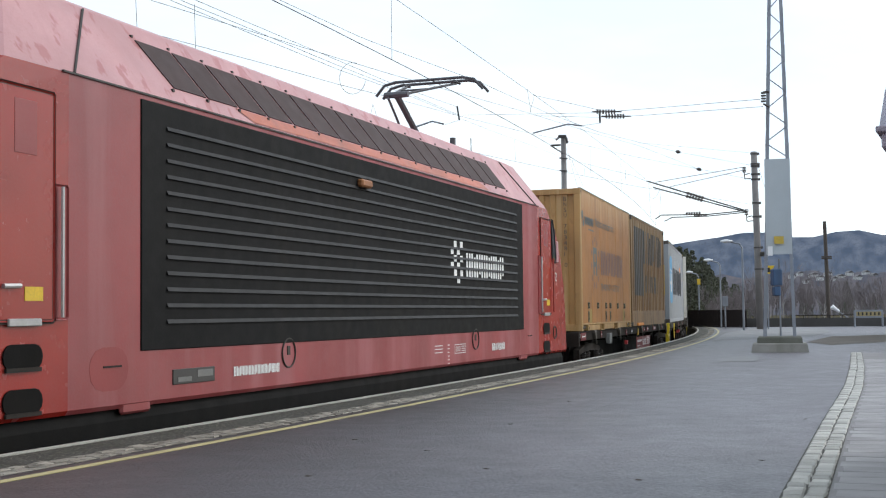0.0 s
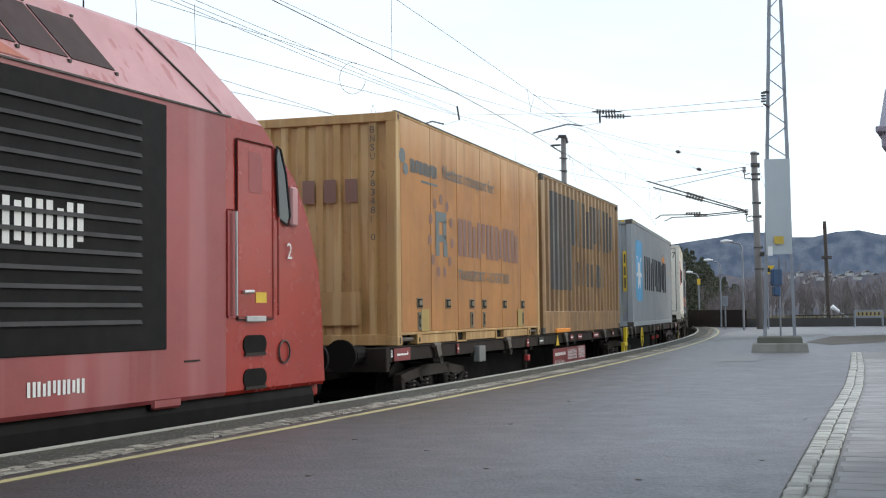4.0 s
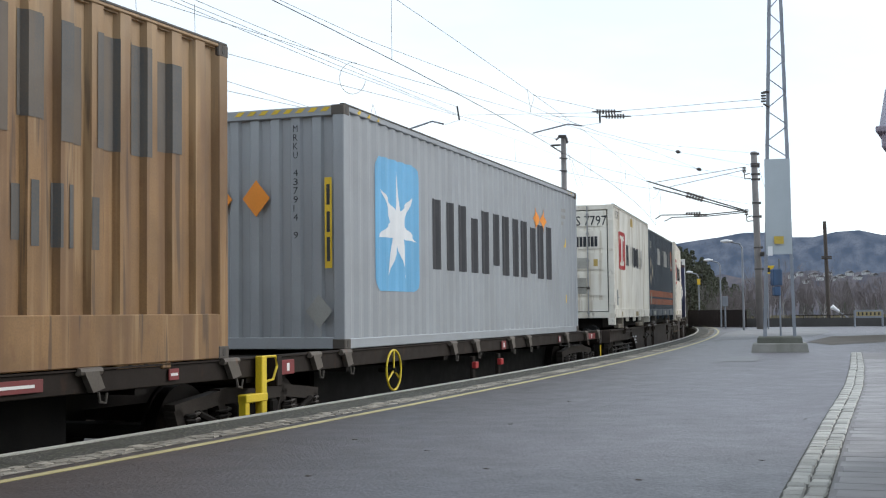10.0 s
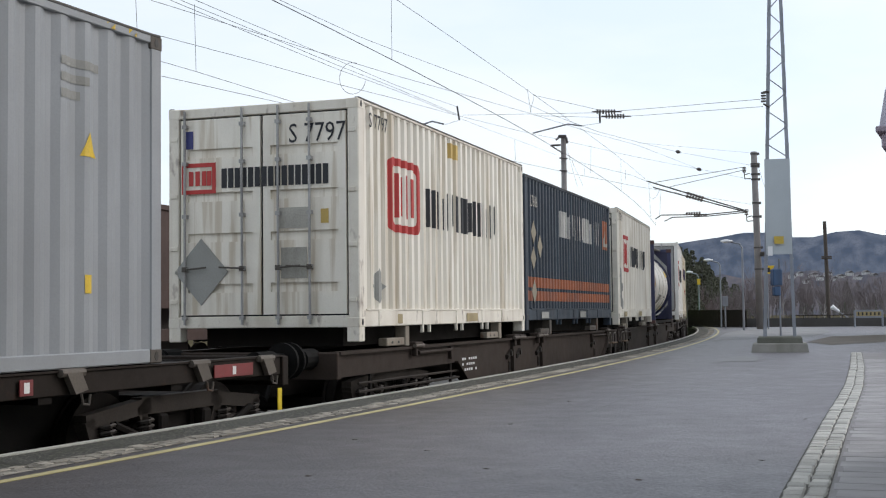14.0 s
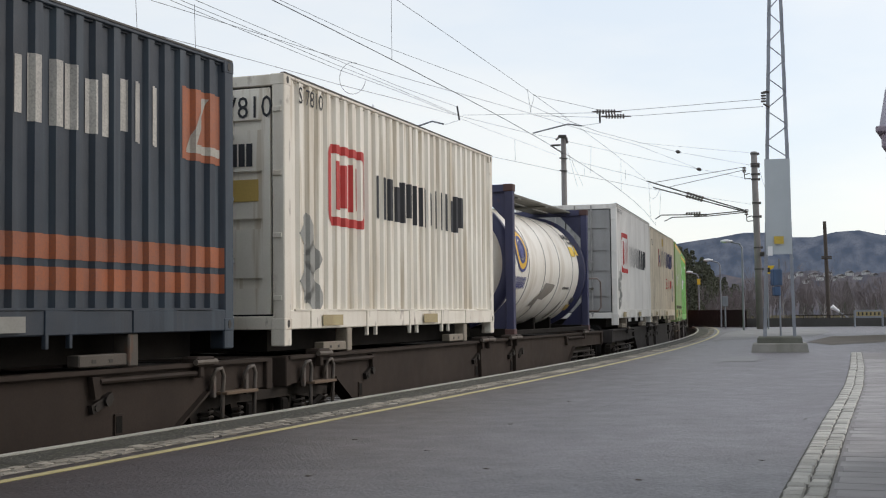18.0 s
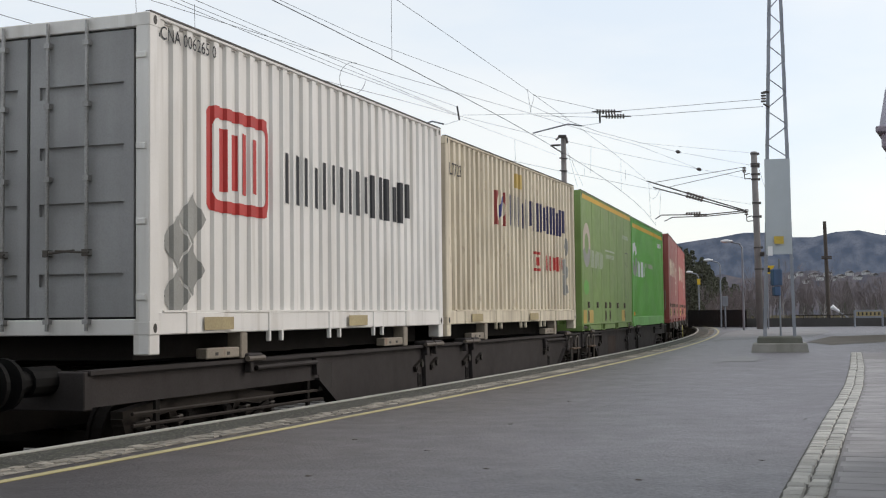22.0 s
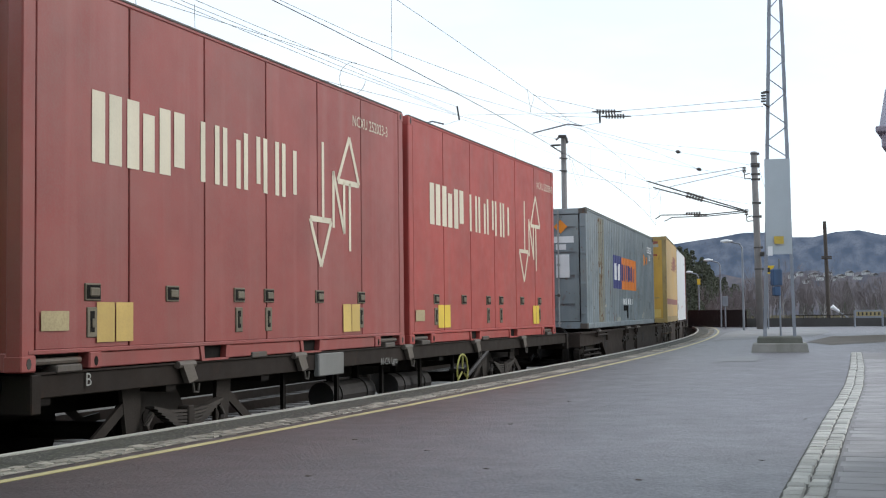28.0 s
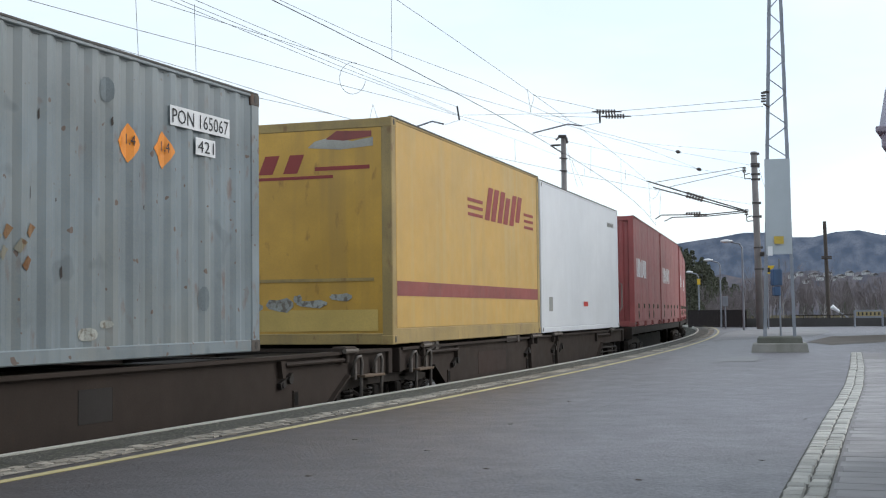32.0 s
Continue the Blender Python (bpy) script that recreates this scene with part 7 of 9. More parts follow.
def eye_point(px, py, d):
    """The point d metres ahead that stands at this place of the picture plane, for the distant line gear."""
    f = 784 / math.tan(radians(38.83) / 2)
    v = CAM.to_3x3() @ Vector(((px - 784) / f, (441 - py) / f, -1.0))
    return Vector((0, 0, CAM_H)) + v * (d / v.y)


def wire_px(a, b, da, db, r=0.006, sag=0.0):
    p, q = eye_point(*a, da), eye_point(*b, db)
    return span("overhead_wire", [p.lerp(q, i / 8) - Vector((0, 0, sag * 4 * (i / 8) * (1 - i / 8))) for i in range(9)], r)


def run(pts, da, db, r=0.006):
    """A wire through places of the picture plane; it recedes from da to db metres."""
    x0, x1 = pts[0][0], pts[-1][0]
    out = []
    for px, py in pts:
        u = (px - x0) / (x1 - x0)
        out.append(eye_point(px, py, 1.0 / ((1 - u) / da + u / db)))
    return span("overhead_wire", out, r)


# the neighbouring tracks' contact and messenger wires, cross wires and feeders
run([(-60, 8), (0, 26), (347, 127), (590, 203), (855, 274), (1000, 305), (1130, 331), (1330, 362)], 20, 60, 0.0055)
run([(-60, 58), (0, 72), (246, 126), (420, 165), (590, 203)], 19, 29.06, 0.0055)
run([(-20, -19), (60, 3), (250, 55), (450, 108), (600, 150), (700, 175), (810, 205), (940, 237), (985, 246)], 20, 58, 0.006)
run([(265, 0), (400, 42), (600, 104), (700, 134), (800, 162), (935, 200), (1050, 236), (1130, 258), (1238, 300)], 24, 60, 0.006)
run([(300, 0), (425, 52), (600, 124), (650, 142), (700, 160), (810, 205)], 25, 45)
run([(318, 0), (430, 46), (600, 117), (700, 156), (810, 203)], 25, 45)
run([(345, 0), (500, 66), (600, 108), (700, 151), (808, 189)], 26, 45)
run([(490, -2), (640, 67), (700, 90), (850, 146), (970, 201), (1060, 234), (1130, 252), (1198, 269), (1330, 293)], 30, 60)
run([(945, 169), (1000, 181), (1056, 194)], 44, 38)
run([(820, 204), (940, 202), (1050, 200), (1130, 194), (1345, 176)], 46, 27.2)
run([(945, 205), (1060, 208), (1130, 205), (1350, 189)], 46, 27.2)
run([(810, 208), (870, 232), (920, 250), (985, 275)], 45, 61, 0.005)
run([(1002, 250), (1120, 277), (1238, 300), (1330, 318)], 61, 59)
run([(1000, 280), (1035, 290), (1120, 311), (1148, 323)], 61, 61)
run([(1130, 253), (1240, 263), (1330, 271)], 60, 59, 0.005)
run([(1004, 268), (1022, 330)], 61, 61, 0.005)
run([(1002, 262), (1032, 330)], 61, 61, 0.005)
run([(1340, 290), (1358, 345)], 58.8, 58.8, 0.006)
for a, b, d in (((911, 248), (912, 285), 50), ((1046, 256), (1045, 307), 55), ((1035, 290), (1034, 312), 61), ((1107, 302), (1107, 318), 60)):
    wire_px(a, b, d, d, 0.005)

# concrete pole with cantilevers that carries this track's wires
PB = Vector((eye_point(1346, 585, 59.0).x, 59.0, 0))
pole = thing("catenary_pole", "weathered concrete pole with steel bands and cantilever arms", "catenary pole")
bm = bmesh.new()
PT = eye_point(1334, 269, 59.0)
rod(bm, PB + Vector((0, 0, -0.1)), PT, 0.17, 16, 0.14)
part("shaft", bm, M_POLE, pole, smooth=True)
for row in (274, 292, 296, 310, 319, 361, 385, 440, 478):
    c = eye_point(1334 + 12 * (row - 269) / 316, row, 59.0)
    bm = bmesh.new()
    rod(bm, c, c + Vector((0, 0, 0.07)), 0.175 + 0.02 * (row - 269) / 316, 12)
    box(bm, c.x + 0.1, c.x + 0.24, c.y - 0.06, c.y + 0.06, c.z - 0.02, c.z + 0.09)
    part("band", bm, M_BANDD, pole)
for pts, c, q in ((((1316, 372), (1146, 321)), 0.034, 0.5), (((1322, 376), (1156, 332)), 0.03, 0.56), (((1320, 373), (1250, 380), (1170, 381), (1160, 388)), 0.026, 0.62), (((1320, 376), (1250, 383), (1190, 385), (1176, 392)), 0.024, 0.62)):
    bm = bmesh.new()
    path = [eye_point(x, y, 59.3 + 2.0 * (1320 - x) / 170) for x, y in pts]
    tube(bm, path, c, 6)
    tubeob = part("cantilever_tube", bm, M_BANDD, pole)
    a, b = path[0], path[1] if len(path) == 2 else path[2]
    for k in range(6):
        u = q - 0.09 + 0.03 * k
        bm = bmesh.new()
        rod(bm, a.lerp(b, u), a.lerp(b, u + 0.017), 0.075, 10)
        part("insulator_disc", bm, M_INS, tubeob)
for a, b in (((1316, 296), (1160, 323)), ((1318, 301), (1185, 331))):
    bm = bmesh.new()
    rod(bm, eye_point(*a, 59.3), eye_point(*b, 61.2), 0.014, 5)
    part("stay_wire", bm, M_WIRE, pole)
for x, y in ((1317, 296), (1321, 371)):
    for k in range(4):
        bm = bmesh.new()
        rod(bm, eye_point(x, y + k * 2.6, 59.2), eye_point(x, y + 1.6 + k * 2.6, 59.2), 0.09, 10)
        part("insulator", bm, M_INS, pole)
    for a, b in (((x, y + 10), (x + 1, y + 21)), ((x + 1, y + 21), (x + 12, y + 20)), ((x, y + 14), (x + 10, y + 11))):
        bm = bmesh.new()
        rod(bm, eye_point(*a, 59.2), eye_point(*b, 59.1), 0.022, 6)
        part("bracket", bm, M_BANDD, pole)

# second pole behind the tracks
pole = thing("catenary_pole", "grey pole behind the tracks with wire brackets", "catenary pole")
pb = eye_point(997, 240, 62)
bm = bmesh.new()
rod(bm, (pb.x, pb.y, -0.9), (pb.x, pb.y, pb.z), 0.16, 12, 0.13)
part("shaft", bm, M_POLE, pole, smooth=True)
for a, b, r in (((974, 258), (992, 257), 0.05), ((984, 248), (990, 243), 0.05), ((990, 243), (1003, 244), 0.05), ((1002, 244), (1004, 254), 0.06), ((988, 241), (1002, 241), 0.06), ((990, 280), (1004, 281), 0.04), ((990, 302), (1004, 303), 0.04), ((974, 258), (996, 272), 0.02)):
    bm = bmesh.new()
    rod(bm, eye_point(*a, 61.8), eye_point(*b, 61.8), r, 6)
    part("bracket", bm, M_BANDD, pole)

# steady arms seen against the sky
for a, b, c, d in (((703, 236), (765, 215), (786, 220), 44), ((943, 236), (1005, 220), (1030, 223), 50)):
    arm = thing("steady_arm", "bent steel steady arm of the overhead line", "steady arm", "steady arms")
    bm = bmesh.new()
    tube(bm, [eye_point(*a, d), eye_point(*b, d), eye_point(*c, d)], 0.03, 6)
    part("tube", bm, M_GALV, arm)

# insulator strings on the cross wires
for x, y in ((1074, 198), (1090, 206)):
    ins = thing("insulator_string", "dark ribbed insulator in the cross wires", "insulator", "insulators")
    bm = bmesh.new()
    for i in range(7):
        rod(bm, eye_point(x - 18 + i * 5, y, 38), eye_point(x - 15.5 + i * 5, y, 38), 0.075, 10)
    rod(bm, eye_point(x - 26, y, 38), eye_point(x + 26, y, 38), 0.02, 6)
    part("insulator_disc", bm, M_INS, ins)

# ---- lattice mast on its plinth ----
M_MOSSY = surface("dark_mossy_concrete", (0.14, 0.14, 0.12), 0.95, dirt=(0.05, 0.055, 0.035), amount=0.6)
M_CONC = surface("mossy_concrete_plinth", (0.30, 0.29, 0.27), 0.9, dirt=(0.10, 0.10, 0.07), amount=0.6, streak=0.5)
mast = thing("lattice_mast", "grey steel lattice mast with a flat climbing guard", "mast")
MB = Vector((7.22, 27.1, 0))
TURN = Matrix.Rotation(radians(-15), 4, "Z")    # the mast stands square to the track, not to the axes


def leg(sx, sy, z, dx=0.0, dy=0.0):
    w = 0.347 - 0.0258 * z
    return MB + Vector((0.0103 * z, 0, z)) + TURN @ Vector((sx * w + dx, sy * w + dy, 0))


bm = bmesh.new()
ring_loft(bm, [[MB + TURN @ Vector((sx * w, sy * w, z)) for sx, sy in ((-1, -1), (1, -1), (1, 1), (-1, 1))] for w, z in ((0.60, -0.2), (0.59, 0.0), (0.56, 0.17), (0.54, 0.19))])
part("plinth", bm, M_CONC, mast)
bm = bmesh.new()
ring_loft(bm, [[MB + TURN @ Vector((sx * w, sy * w, z)) for sx, sy in ((-1, -1), (1, -1), (1, 1), (-1, 1))] for w, z in ((0.47, 0.18), (0.46, 0.30), (0.43, 0.33))])
part("base_block", bm, M_MOSSY, mast, "dark mossy upper block")
TOP = 14.0
def angle_iron(a, b, sx, sy, w=0.085, t=0.012):
    """An L-shaped bar from a to b whose flanges point inwards."""
    bm = bmesh.new()
    outline = [(0, 0), (-sx * w, 0), (-sx * w, -sy * t), (-sx * t, -sy * t), (-sx * t, -sy * w), (0, -sy * w)]
    ring_loft(bm, [[p + TURN @ Vector((x, y, 0)) for x, y in outline] for p in (a, b)])
    return fixed(bm)


for sx in (-1, 1):
    for sy in (-1, 1):
        part("leg", angle_iron(leg(sx, sy, 0.2), leg(sx, sy, TOP - 3.0), sx, sy, 0.065), M_GALV, mast)
for z in (0.95, 1.55, 2.0):
    for sx in (-1, 1):
        bm = bmesh.new()
        rod(bm, leg(sx, -1, z), leg(sx, 1, z), 0.014, 6)
        part("cross_bar", bm, M_GALV, mast)
bm = bmesh.new()
rod(bm, leg(-1, 1, 0.35), leg(-1, -1, 0.95), 0.014, 6)
part("cross_bar", bm, M_GALV, mast)
z = 4.15
k = 0
while z < TOP - 3.6:
    for sy in (-1,):
        bm = bmesh.new()
        rod(bm, leg(-1, sy, z + (0.0 if k % 2 else 0.33)), leg(1, sy, z + (0.33 if k % 2 else 0.0)), 0.012, 5)
        part("lattice_bar", bm, M_GALV, mast)
    for sx in (-1, 1):
        bm = bmesh.new()
        rod(bm, leg(sx, -1, z + (0.0 if k % 2 else 0.33)), leg(sx, 1, z + (0.33 if k % 2 else 0.0)), 0.012, 5)
        part("lattice_bar", bm, M_GALV, mast)
    z += 0.36
    k += 1
M_PLATE = surface("pale_zinc_sheet", (0.42, 0.46, 0.49), 0.5, 0.2, dirt=(0.32, 0.35, 0.38), amount=0.4, streak=0.4, spread=0.05)
bm = bmesh.new()
a, b, c, d = leg(-1, -1.08, 2.08, 0.03), leg(1, -1.08, 2.08, -0.02), leg(1, -1.08, 4.13, 0.01), leg(-1, -1.08, 4.13, -0.03)
vs = [bm.verts.new(p + Vector((0, o, 0))) for o in (-0.03, 0.0) for p in (a, b, c, d)]
M_SIGNMUT = surface("worn_yellow_sign", (0.60, 0.42, 0.05), 0.5, dirt=(0.25, 0.2, 0.08), amount=0.6)
bm.faces.new(vs[:4])
bm.faces.new(vs[4:])
for k in range(4):
    bm.faces.new((vs[k], vs[(k + 1) % 4], vs[4 + (k + 1) % 4], vs[4 + k]))
guard = part("climbing_guard", fixed(bm), M_PLATE, mast, "pale grey sheet metal guard")
part("warning_sign", cube(MB.x - 0.17, MB.x + 0.03, MB.y - 0.40, MB.y - 0.38, 2.3, 2.46), M_SIGNMUT, guard, "small yellow warning sign")
M_BLUEBOX = surface("blue_plastic_box", (0.055, 0.12, 0.24), 0.5)
part("post_box", cube(MB.x - 0.12, MB.x + 0.08, MB.y - 0.05, MB.y + 0.2, 1.42, 1.78, 0.02), M_BLUEBOX, mast, "blue box on the mast")
part("post_box", cube(MB.x - 0.1, MB.x + 0.04, MB.y - 0.05, MB.y + 0.15, 1.2, 1.40, 0.02), M_BLUEBOX, mast, "blue box on the mast")
bm = bmesh.new()
rod(bm, (MB.x + 0.05, MB.y + 0.1, 0.3), (MB.x + 0.05, MB.y + 0.1, 2.0), 0.02, 6)
part("cable_pipe", bm, M_GALV, mast)

# ---- distance: lamps, fence, wall, trees, hills, building ----
def street_lamp(px, top, base, d, reach, label):
    lamp = thing("platform_lamp", label, "street lamp", "platform lamps")
    p, q = eye_point(px, top, d), eye_point(px, base, d)
    bm = bmesh.new()
    rod(bm, (p.x, p.y, min(q.z, 0.0)), (p.x, p.y, p.z - 0.25), 0.055, 10, 0.04)
    part("post", bm, M_GALV, lamp)
    bm = bmesh.new()
    tube(bm, [(p.x, p.y, p.z - 0.25), (p.x - 0.1, p.y, p.z - 0.05), (p.x - 0.4, p.y, p.z + 0.02), (p.x - reach * 0.6, p.y, p.z + 0.06)], 0.04, 8)
    part("arm", bm, M_GALV, lamp)
    bm = bmesh.new()
    x0, x1 = p.x - reach, p.x - reach * 0.45
    ring_loft(bm, [[(x, p.y + w * math.cos(t), p.z + 0.08 + (w * 0.45) * math.sin(t)) for t in [i * math.pi / 5 for i in range(10)]] for x, w in ((x0, 0.05), (x0 + 0.1, 0.16), ((x0 + x1) / 2, 0.19), (x1, 0.07))])
    part("lamp_head", fixed(bm), M_WHITEB, lamp, smooth=True)


street_lamp(1313, 430, 585, 56, 0.95, "tall grey platform lamp with a pale head")
street_lamp(1274, 463, 585, 66, 0.85, "grey platform lamp with a pale head")
street_lamp(1236, 484, 585, 76, 0.75, "small grey platform lamp with a pale head")

sgl = thing("lamp_sign", "small yellow sign on a lamp post", "sign")
p = eye_point(1236.5, 499, 75.95)
part("board", cube(p.x - 0.10, p.x + 0.10, p.y - 0.03, p.y, p.z - 0.17, p.z + 0.17, 0.01), M_YEL, sgl)
M_DARKW = surface("dark_timber_fence", (0.030, 0.024, 0.025), 0.9, amount=0.4, spec=0.1)
fence = thing("board_fence", "dark timber fence at the platform's end", "fence")
p0, p1 = eye_point(1218, 578, 72), eye_point(1322, 578, 66)
for i in range(40):
    a, b = p0.lerp(p1, i / 40), p0.lerp(p1, (i + 0.9) / 40)
    bm = bmesh.new()
    vs = [bm.verts.new((p.x, p.y + o, z)) for o in (0, 0.03) for p, z in ((a, -0.05), (b, -0.05), (b, 0.93), (a, 0.93))]
    bm.faces.new(vs[:4])
    bm.faces.new(vs[4:])
    for k in range(4):
        bm.faces.new((vs[k], vs[(k + 1) % 4], vs[4 + (k + 1) % 4], vs[4 + k]))
    part("board", fixed(bm), M_DARKW, fence)
M_WALLS = surface("grey_stone_wall", (0.075, 0.072, 0.070), 0.9, amount=0.5, streak=0.3, grain=20, bump=0.3)
p0, p1 = eye_point(1322, 578, 67), eye_point(1640, 580, 64)
bm = bmesh.new()
ring_loft(bm, [[(p.x, p.y, -0.4), (p.x, p.y + 0.4, -0.4), (p.x, p.y + 0.4, 0.46), (p.x, p.y, 0.46)] for p in (p0, p1)])
tagged(link("low_wall", fixed(bm), M_WALLS), "low grey stone wall behind the platform", "wall", kind="structure")

# single poles
M_DARKPOLE = surface("dark_creosoted_wood", (0.075, 0.06, 0.05), 0.85, amount=0.4)
for px, top, base, d, r, lab in ((1459, 392, 575, 70, 0.12, "dark wooden telegraph pole"), ):
    p = eye_point(px, top, d)
    th = thing("telegraph_pole", lab, "pole")
    bm = bmesh.new()
    rod(bm, (p.x + 0.12, p.y, -0.5), (p.x, p.y, p.z), r, 10, r * 0.8)
    part("shaft", bm, M_DARKPOLE, th)
    for row in (455, 458):
        q = eye_point(px, row, d)
        part("cross_arm", cube(q.x - 0.2, q.x + 0.35, q.y - 0.2, q.y - 0.1, q.z - 0.04, q.z + 0.04), M_DARKPOLE, th)

# station building corner
M_WY = surface("yellow_green_render", (0.42, 0.40, 0.17), 0.8, amount=0.3)
M_WP = surface("pale_pink_render", (0.45, 0.33, 0.32), 0.8, amount=0.3)
M_EAVE = surface("purple_grey_eaves", (0.30, 0.25, 0.30), 0.7)
# Slate lightened to carry the white sky bleeding over the roof.
M_ROOFS = surface("glare_pale_slate", (0.42, 0.40, 0.47), 0.5)
st = thing("station_building", "rendered station building with steep slate roof and dark eaves", "building")
st.matrix_world = pose(12.75, 36.0, 0, 0, 0, -24)
part("lower_wall", cube(0, 9, 0, 12, -0.2, 3.1), M_WY, st)
part("upper_wall", cube(0.03, 9, 0.03, 12, 3.1, 6.0), M_WP, st)
part("string_course", cube(-0.04, 9, -0.04, 12, 3.04, 3.16, 0.02), M_EAVE, st)
part("cornice", cube(-0.08, 9.1, -0.08, 12, 5.5, 5.95, 0.05), M_EAVE, st)
part("eave", cube(-0.22, 9.3, -0.22, 12.2, 5.95, 6.14, 0.04), M_EAVE, st)
bm = bmesh.new()
ring_loft(bm, [[(o, o, z), (9 - o, o, z), (9 - o, 12 - o, z), (o, 12 - o, z)] for o, z in ((-0.12, 6.14), (0.05, 7.2), (1.6, 10.5))])
part("roof", fixed(bm), M_ROOFS, st)


# hills
def hill(name, d, pts, z0, material, depth, rough, seed, label):
    """A wooded ridge d metres away; pts give its skyline as (picture column, row)."""
    bm = bmesh.new()
    rows = 14
    cols = 160
    grid = []
    xs = [p[0] for p in pts]
    for j in range(rows + 1):
        v = j / rows
        line = []
        for i in range(cols + 1):
            px = xs[0] + (xs[-1] - xs[0]) * i / cols
            k = max(q for q in range(len(pts) - 1) if pts[q][0] <= px or q == 0)
            f = (px - pts[k][0]) / (pts[k + 1][0] - pts[k][0])
            py = pts[k][1] + (pts[k + 1][1] - pts[k][1]) * f
            dd = d + depth * v
            top = eye_point(px, py, d + depth)
            q = eye_point(px, 560, dd)
            nzv = noise.fractal(Vector((px * 0.02 + seed, v * 6, seed)), 0.9, 2.0, 5)
            h = z0 + (top.z - z0) * (v ** 0.85) + rough * nzv * (0.25 + v)
            line.append(bm.verts.new((q.x, q.y, h)))
        grid.append(line)
    uv = bm.loops.layers.uv.new("slope")
    for j in range(rows):
        for i in range(cols):
            f = bm.faces.new((grid[j][i], grid[j][i + 1], grid[j + 1][i + 1], grid[j + 1][i]))
            for lp, (u, v) in zip(f.loops, ((i, j), (i + 1, j), (i + 1, j + 1), (i, j + 1))):
                lp[uv].uv = (u * (xs[-1] - xs[0]) / cols / 100, v * 1.3 / rows)
    return tagged(link(name, bm, material, smooth=True), label, "hill", kind="structure")


def hill_mat(name, c1, c2, c3, sc):
    m = bpy.data.materials.new(name)
    m.use_nodes = True
    n, l = m.node_tree.nodes, m.node_tree.links
    b = n["Principled BSDF"]
    b.inputs["Roughness"].default_value, b.inputs["Specular IOR Level"].default_value = 1.0, 0.0
    co = n.new("ShaderNodeTexCoord")
    a = n.new("ShaderNodeTexNoise")
    a.inputs["Scale"].default_value, a.inputs["Detail"].default_value = sc, 8.0
    a2 = n.new("ShaderNodeTexNoise")
    a2.inputs["Scale"].default_value, a2.inputs["Detail"].default_value = sc * 8, 6.0
    l.new(co.outputs["UV"], a.inputs["Vector"])
    l.new(co.outputs["UV"], a2.inputs["Vector"])
    r = n.new("ShaderNodeValToRGB")
    r.color_ramp.elements[0].position, r.color_ramp.elements[0].color = 0.38, (*c1, 1)
    r.color_ramp.elements[1].position, r.color_ramp.elements[1].color = 0.62, (*c2, 1)
    l.new(a.outputs["Fac"], r.inputs["Fac"])
    mx = n.new("ShaderNodeMixRGB")
    mx.inputs[2].default_value = (*c3, 1)
    mr = n.new("ShaderNodeMapRange")
    mr.inputs["From Min"].default_value, mr.inputs["From Max"].default_value, mr.inputs["To Max"].default_value = 0.45, 0.7, 0.6
    l.new(a2.outputs["Fac"], mr.inputs["Value"])
    l.new(mr.outputs[0], mx.inputs[0])
    l.new(r.outputs[0], mx.inputs[1])
    l.new(mx.outputs[0], b.inputs["Base Color"])
    return m


# Distance haze is mixed into both woodland colours, hence the bluish cast.
H1 = hill_mat("hazy_far_woods", (0.075, 0.096, 0.138), (0.145, 0.162, 0.205), (0.078, 0.088, 0.105), 3.4)
H2 = hill_mat("hazy_near_woods", (0.092, 0.094, 0.118), (0.145, 0.128, 0.138), (0.085, 0.094, 0.098), 5.0)
hill("far_ridge", 1500, [(-2600, 470), (-600, 440), (900, 440), (1150, 438), (1205, 431), (1235, 428), (1268, 423), (1290, 417), (1315, 414), (1345, 415), (1375, 419), (1401, 420), (1425, 421), (1448, 419), (1468, 413), (1491, 409), (1522, 410), (1545, 414), (1568, 415), (1800, 400), (2600, 430), (4000, 450)], -5, H1, 700, 5, 3.1, "wooded ridge on the horizon, hazed blue-grey")
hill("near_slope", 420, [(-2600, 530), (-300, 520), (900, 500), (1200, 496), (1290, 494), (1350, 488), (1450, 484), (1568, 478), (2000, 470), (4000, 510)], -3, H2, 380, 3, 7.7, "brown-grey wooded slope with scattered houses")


# unseen plain walls and canopy, added beside and behind the camera to block sky light
M_SHADEW = surface("pale_yellow_render", (0.40, 0.38, 0.30), 0.85, dirt=(0.25, 0.23, 0.18), amount=0.4)
tagged(link("wall_east", cube(3.7, 4.1, -34, 8.0, -0.5, 8.5), M_SHADEW), "unseen plain wall added beside the platform to cut sky light", "wall", kind="structure")
tagged(link("wall_south", cube(-4.5, 3.7, -34.4, -34, -0.5, 8.5), M_SHADEW), "unseen plain wall added behind the platform", "wall", kind="structure")
tagged(link("station_canopy", cube(1.9, 3.7, -34, 4.4, 3.45, 3.62), M_SHADEW), "unseen flat canopy added over the platform to cut sky light", "canopy", kind="structure")


def ground_pt(px, py, z=0.0):
    """The point of the platform's plane seen at this place of the picture plane."""
    f = 784 / math.tan(radians(38.83) / 2)
    v = CAM.to_3x3() @ Vector(((px - 784) / f, (441 - py) / f, -1.0))
    return Vector((0, 0, CAM_H)) + v * ((z - CAM_H) / v.z)


# ---- wagon fittings ----
def loc(ob, a):
    """x in a vehicle's own space of a place on the train."""
    for o, mid, half, wheels in VEHICLES:
        if o == ob:
            return a - mid


def side_plate(ob, name, a0, a1, z0, z1, material, y=-1.235, t=0.012, label=""):
    return part(name, cube(loc(ob, a0), loc(ob, a1), y - t, y, z0, z1, 0.003), material, ob, label)


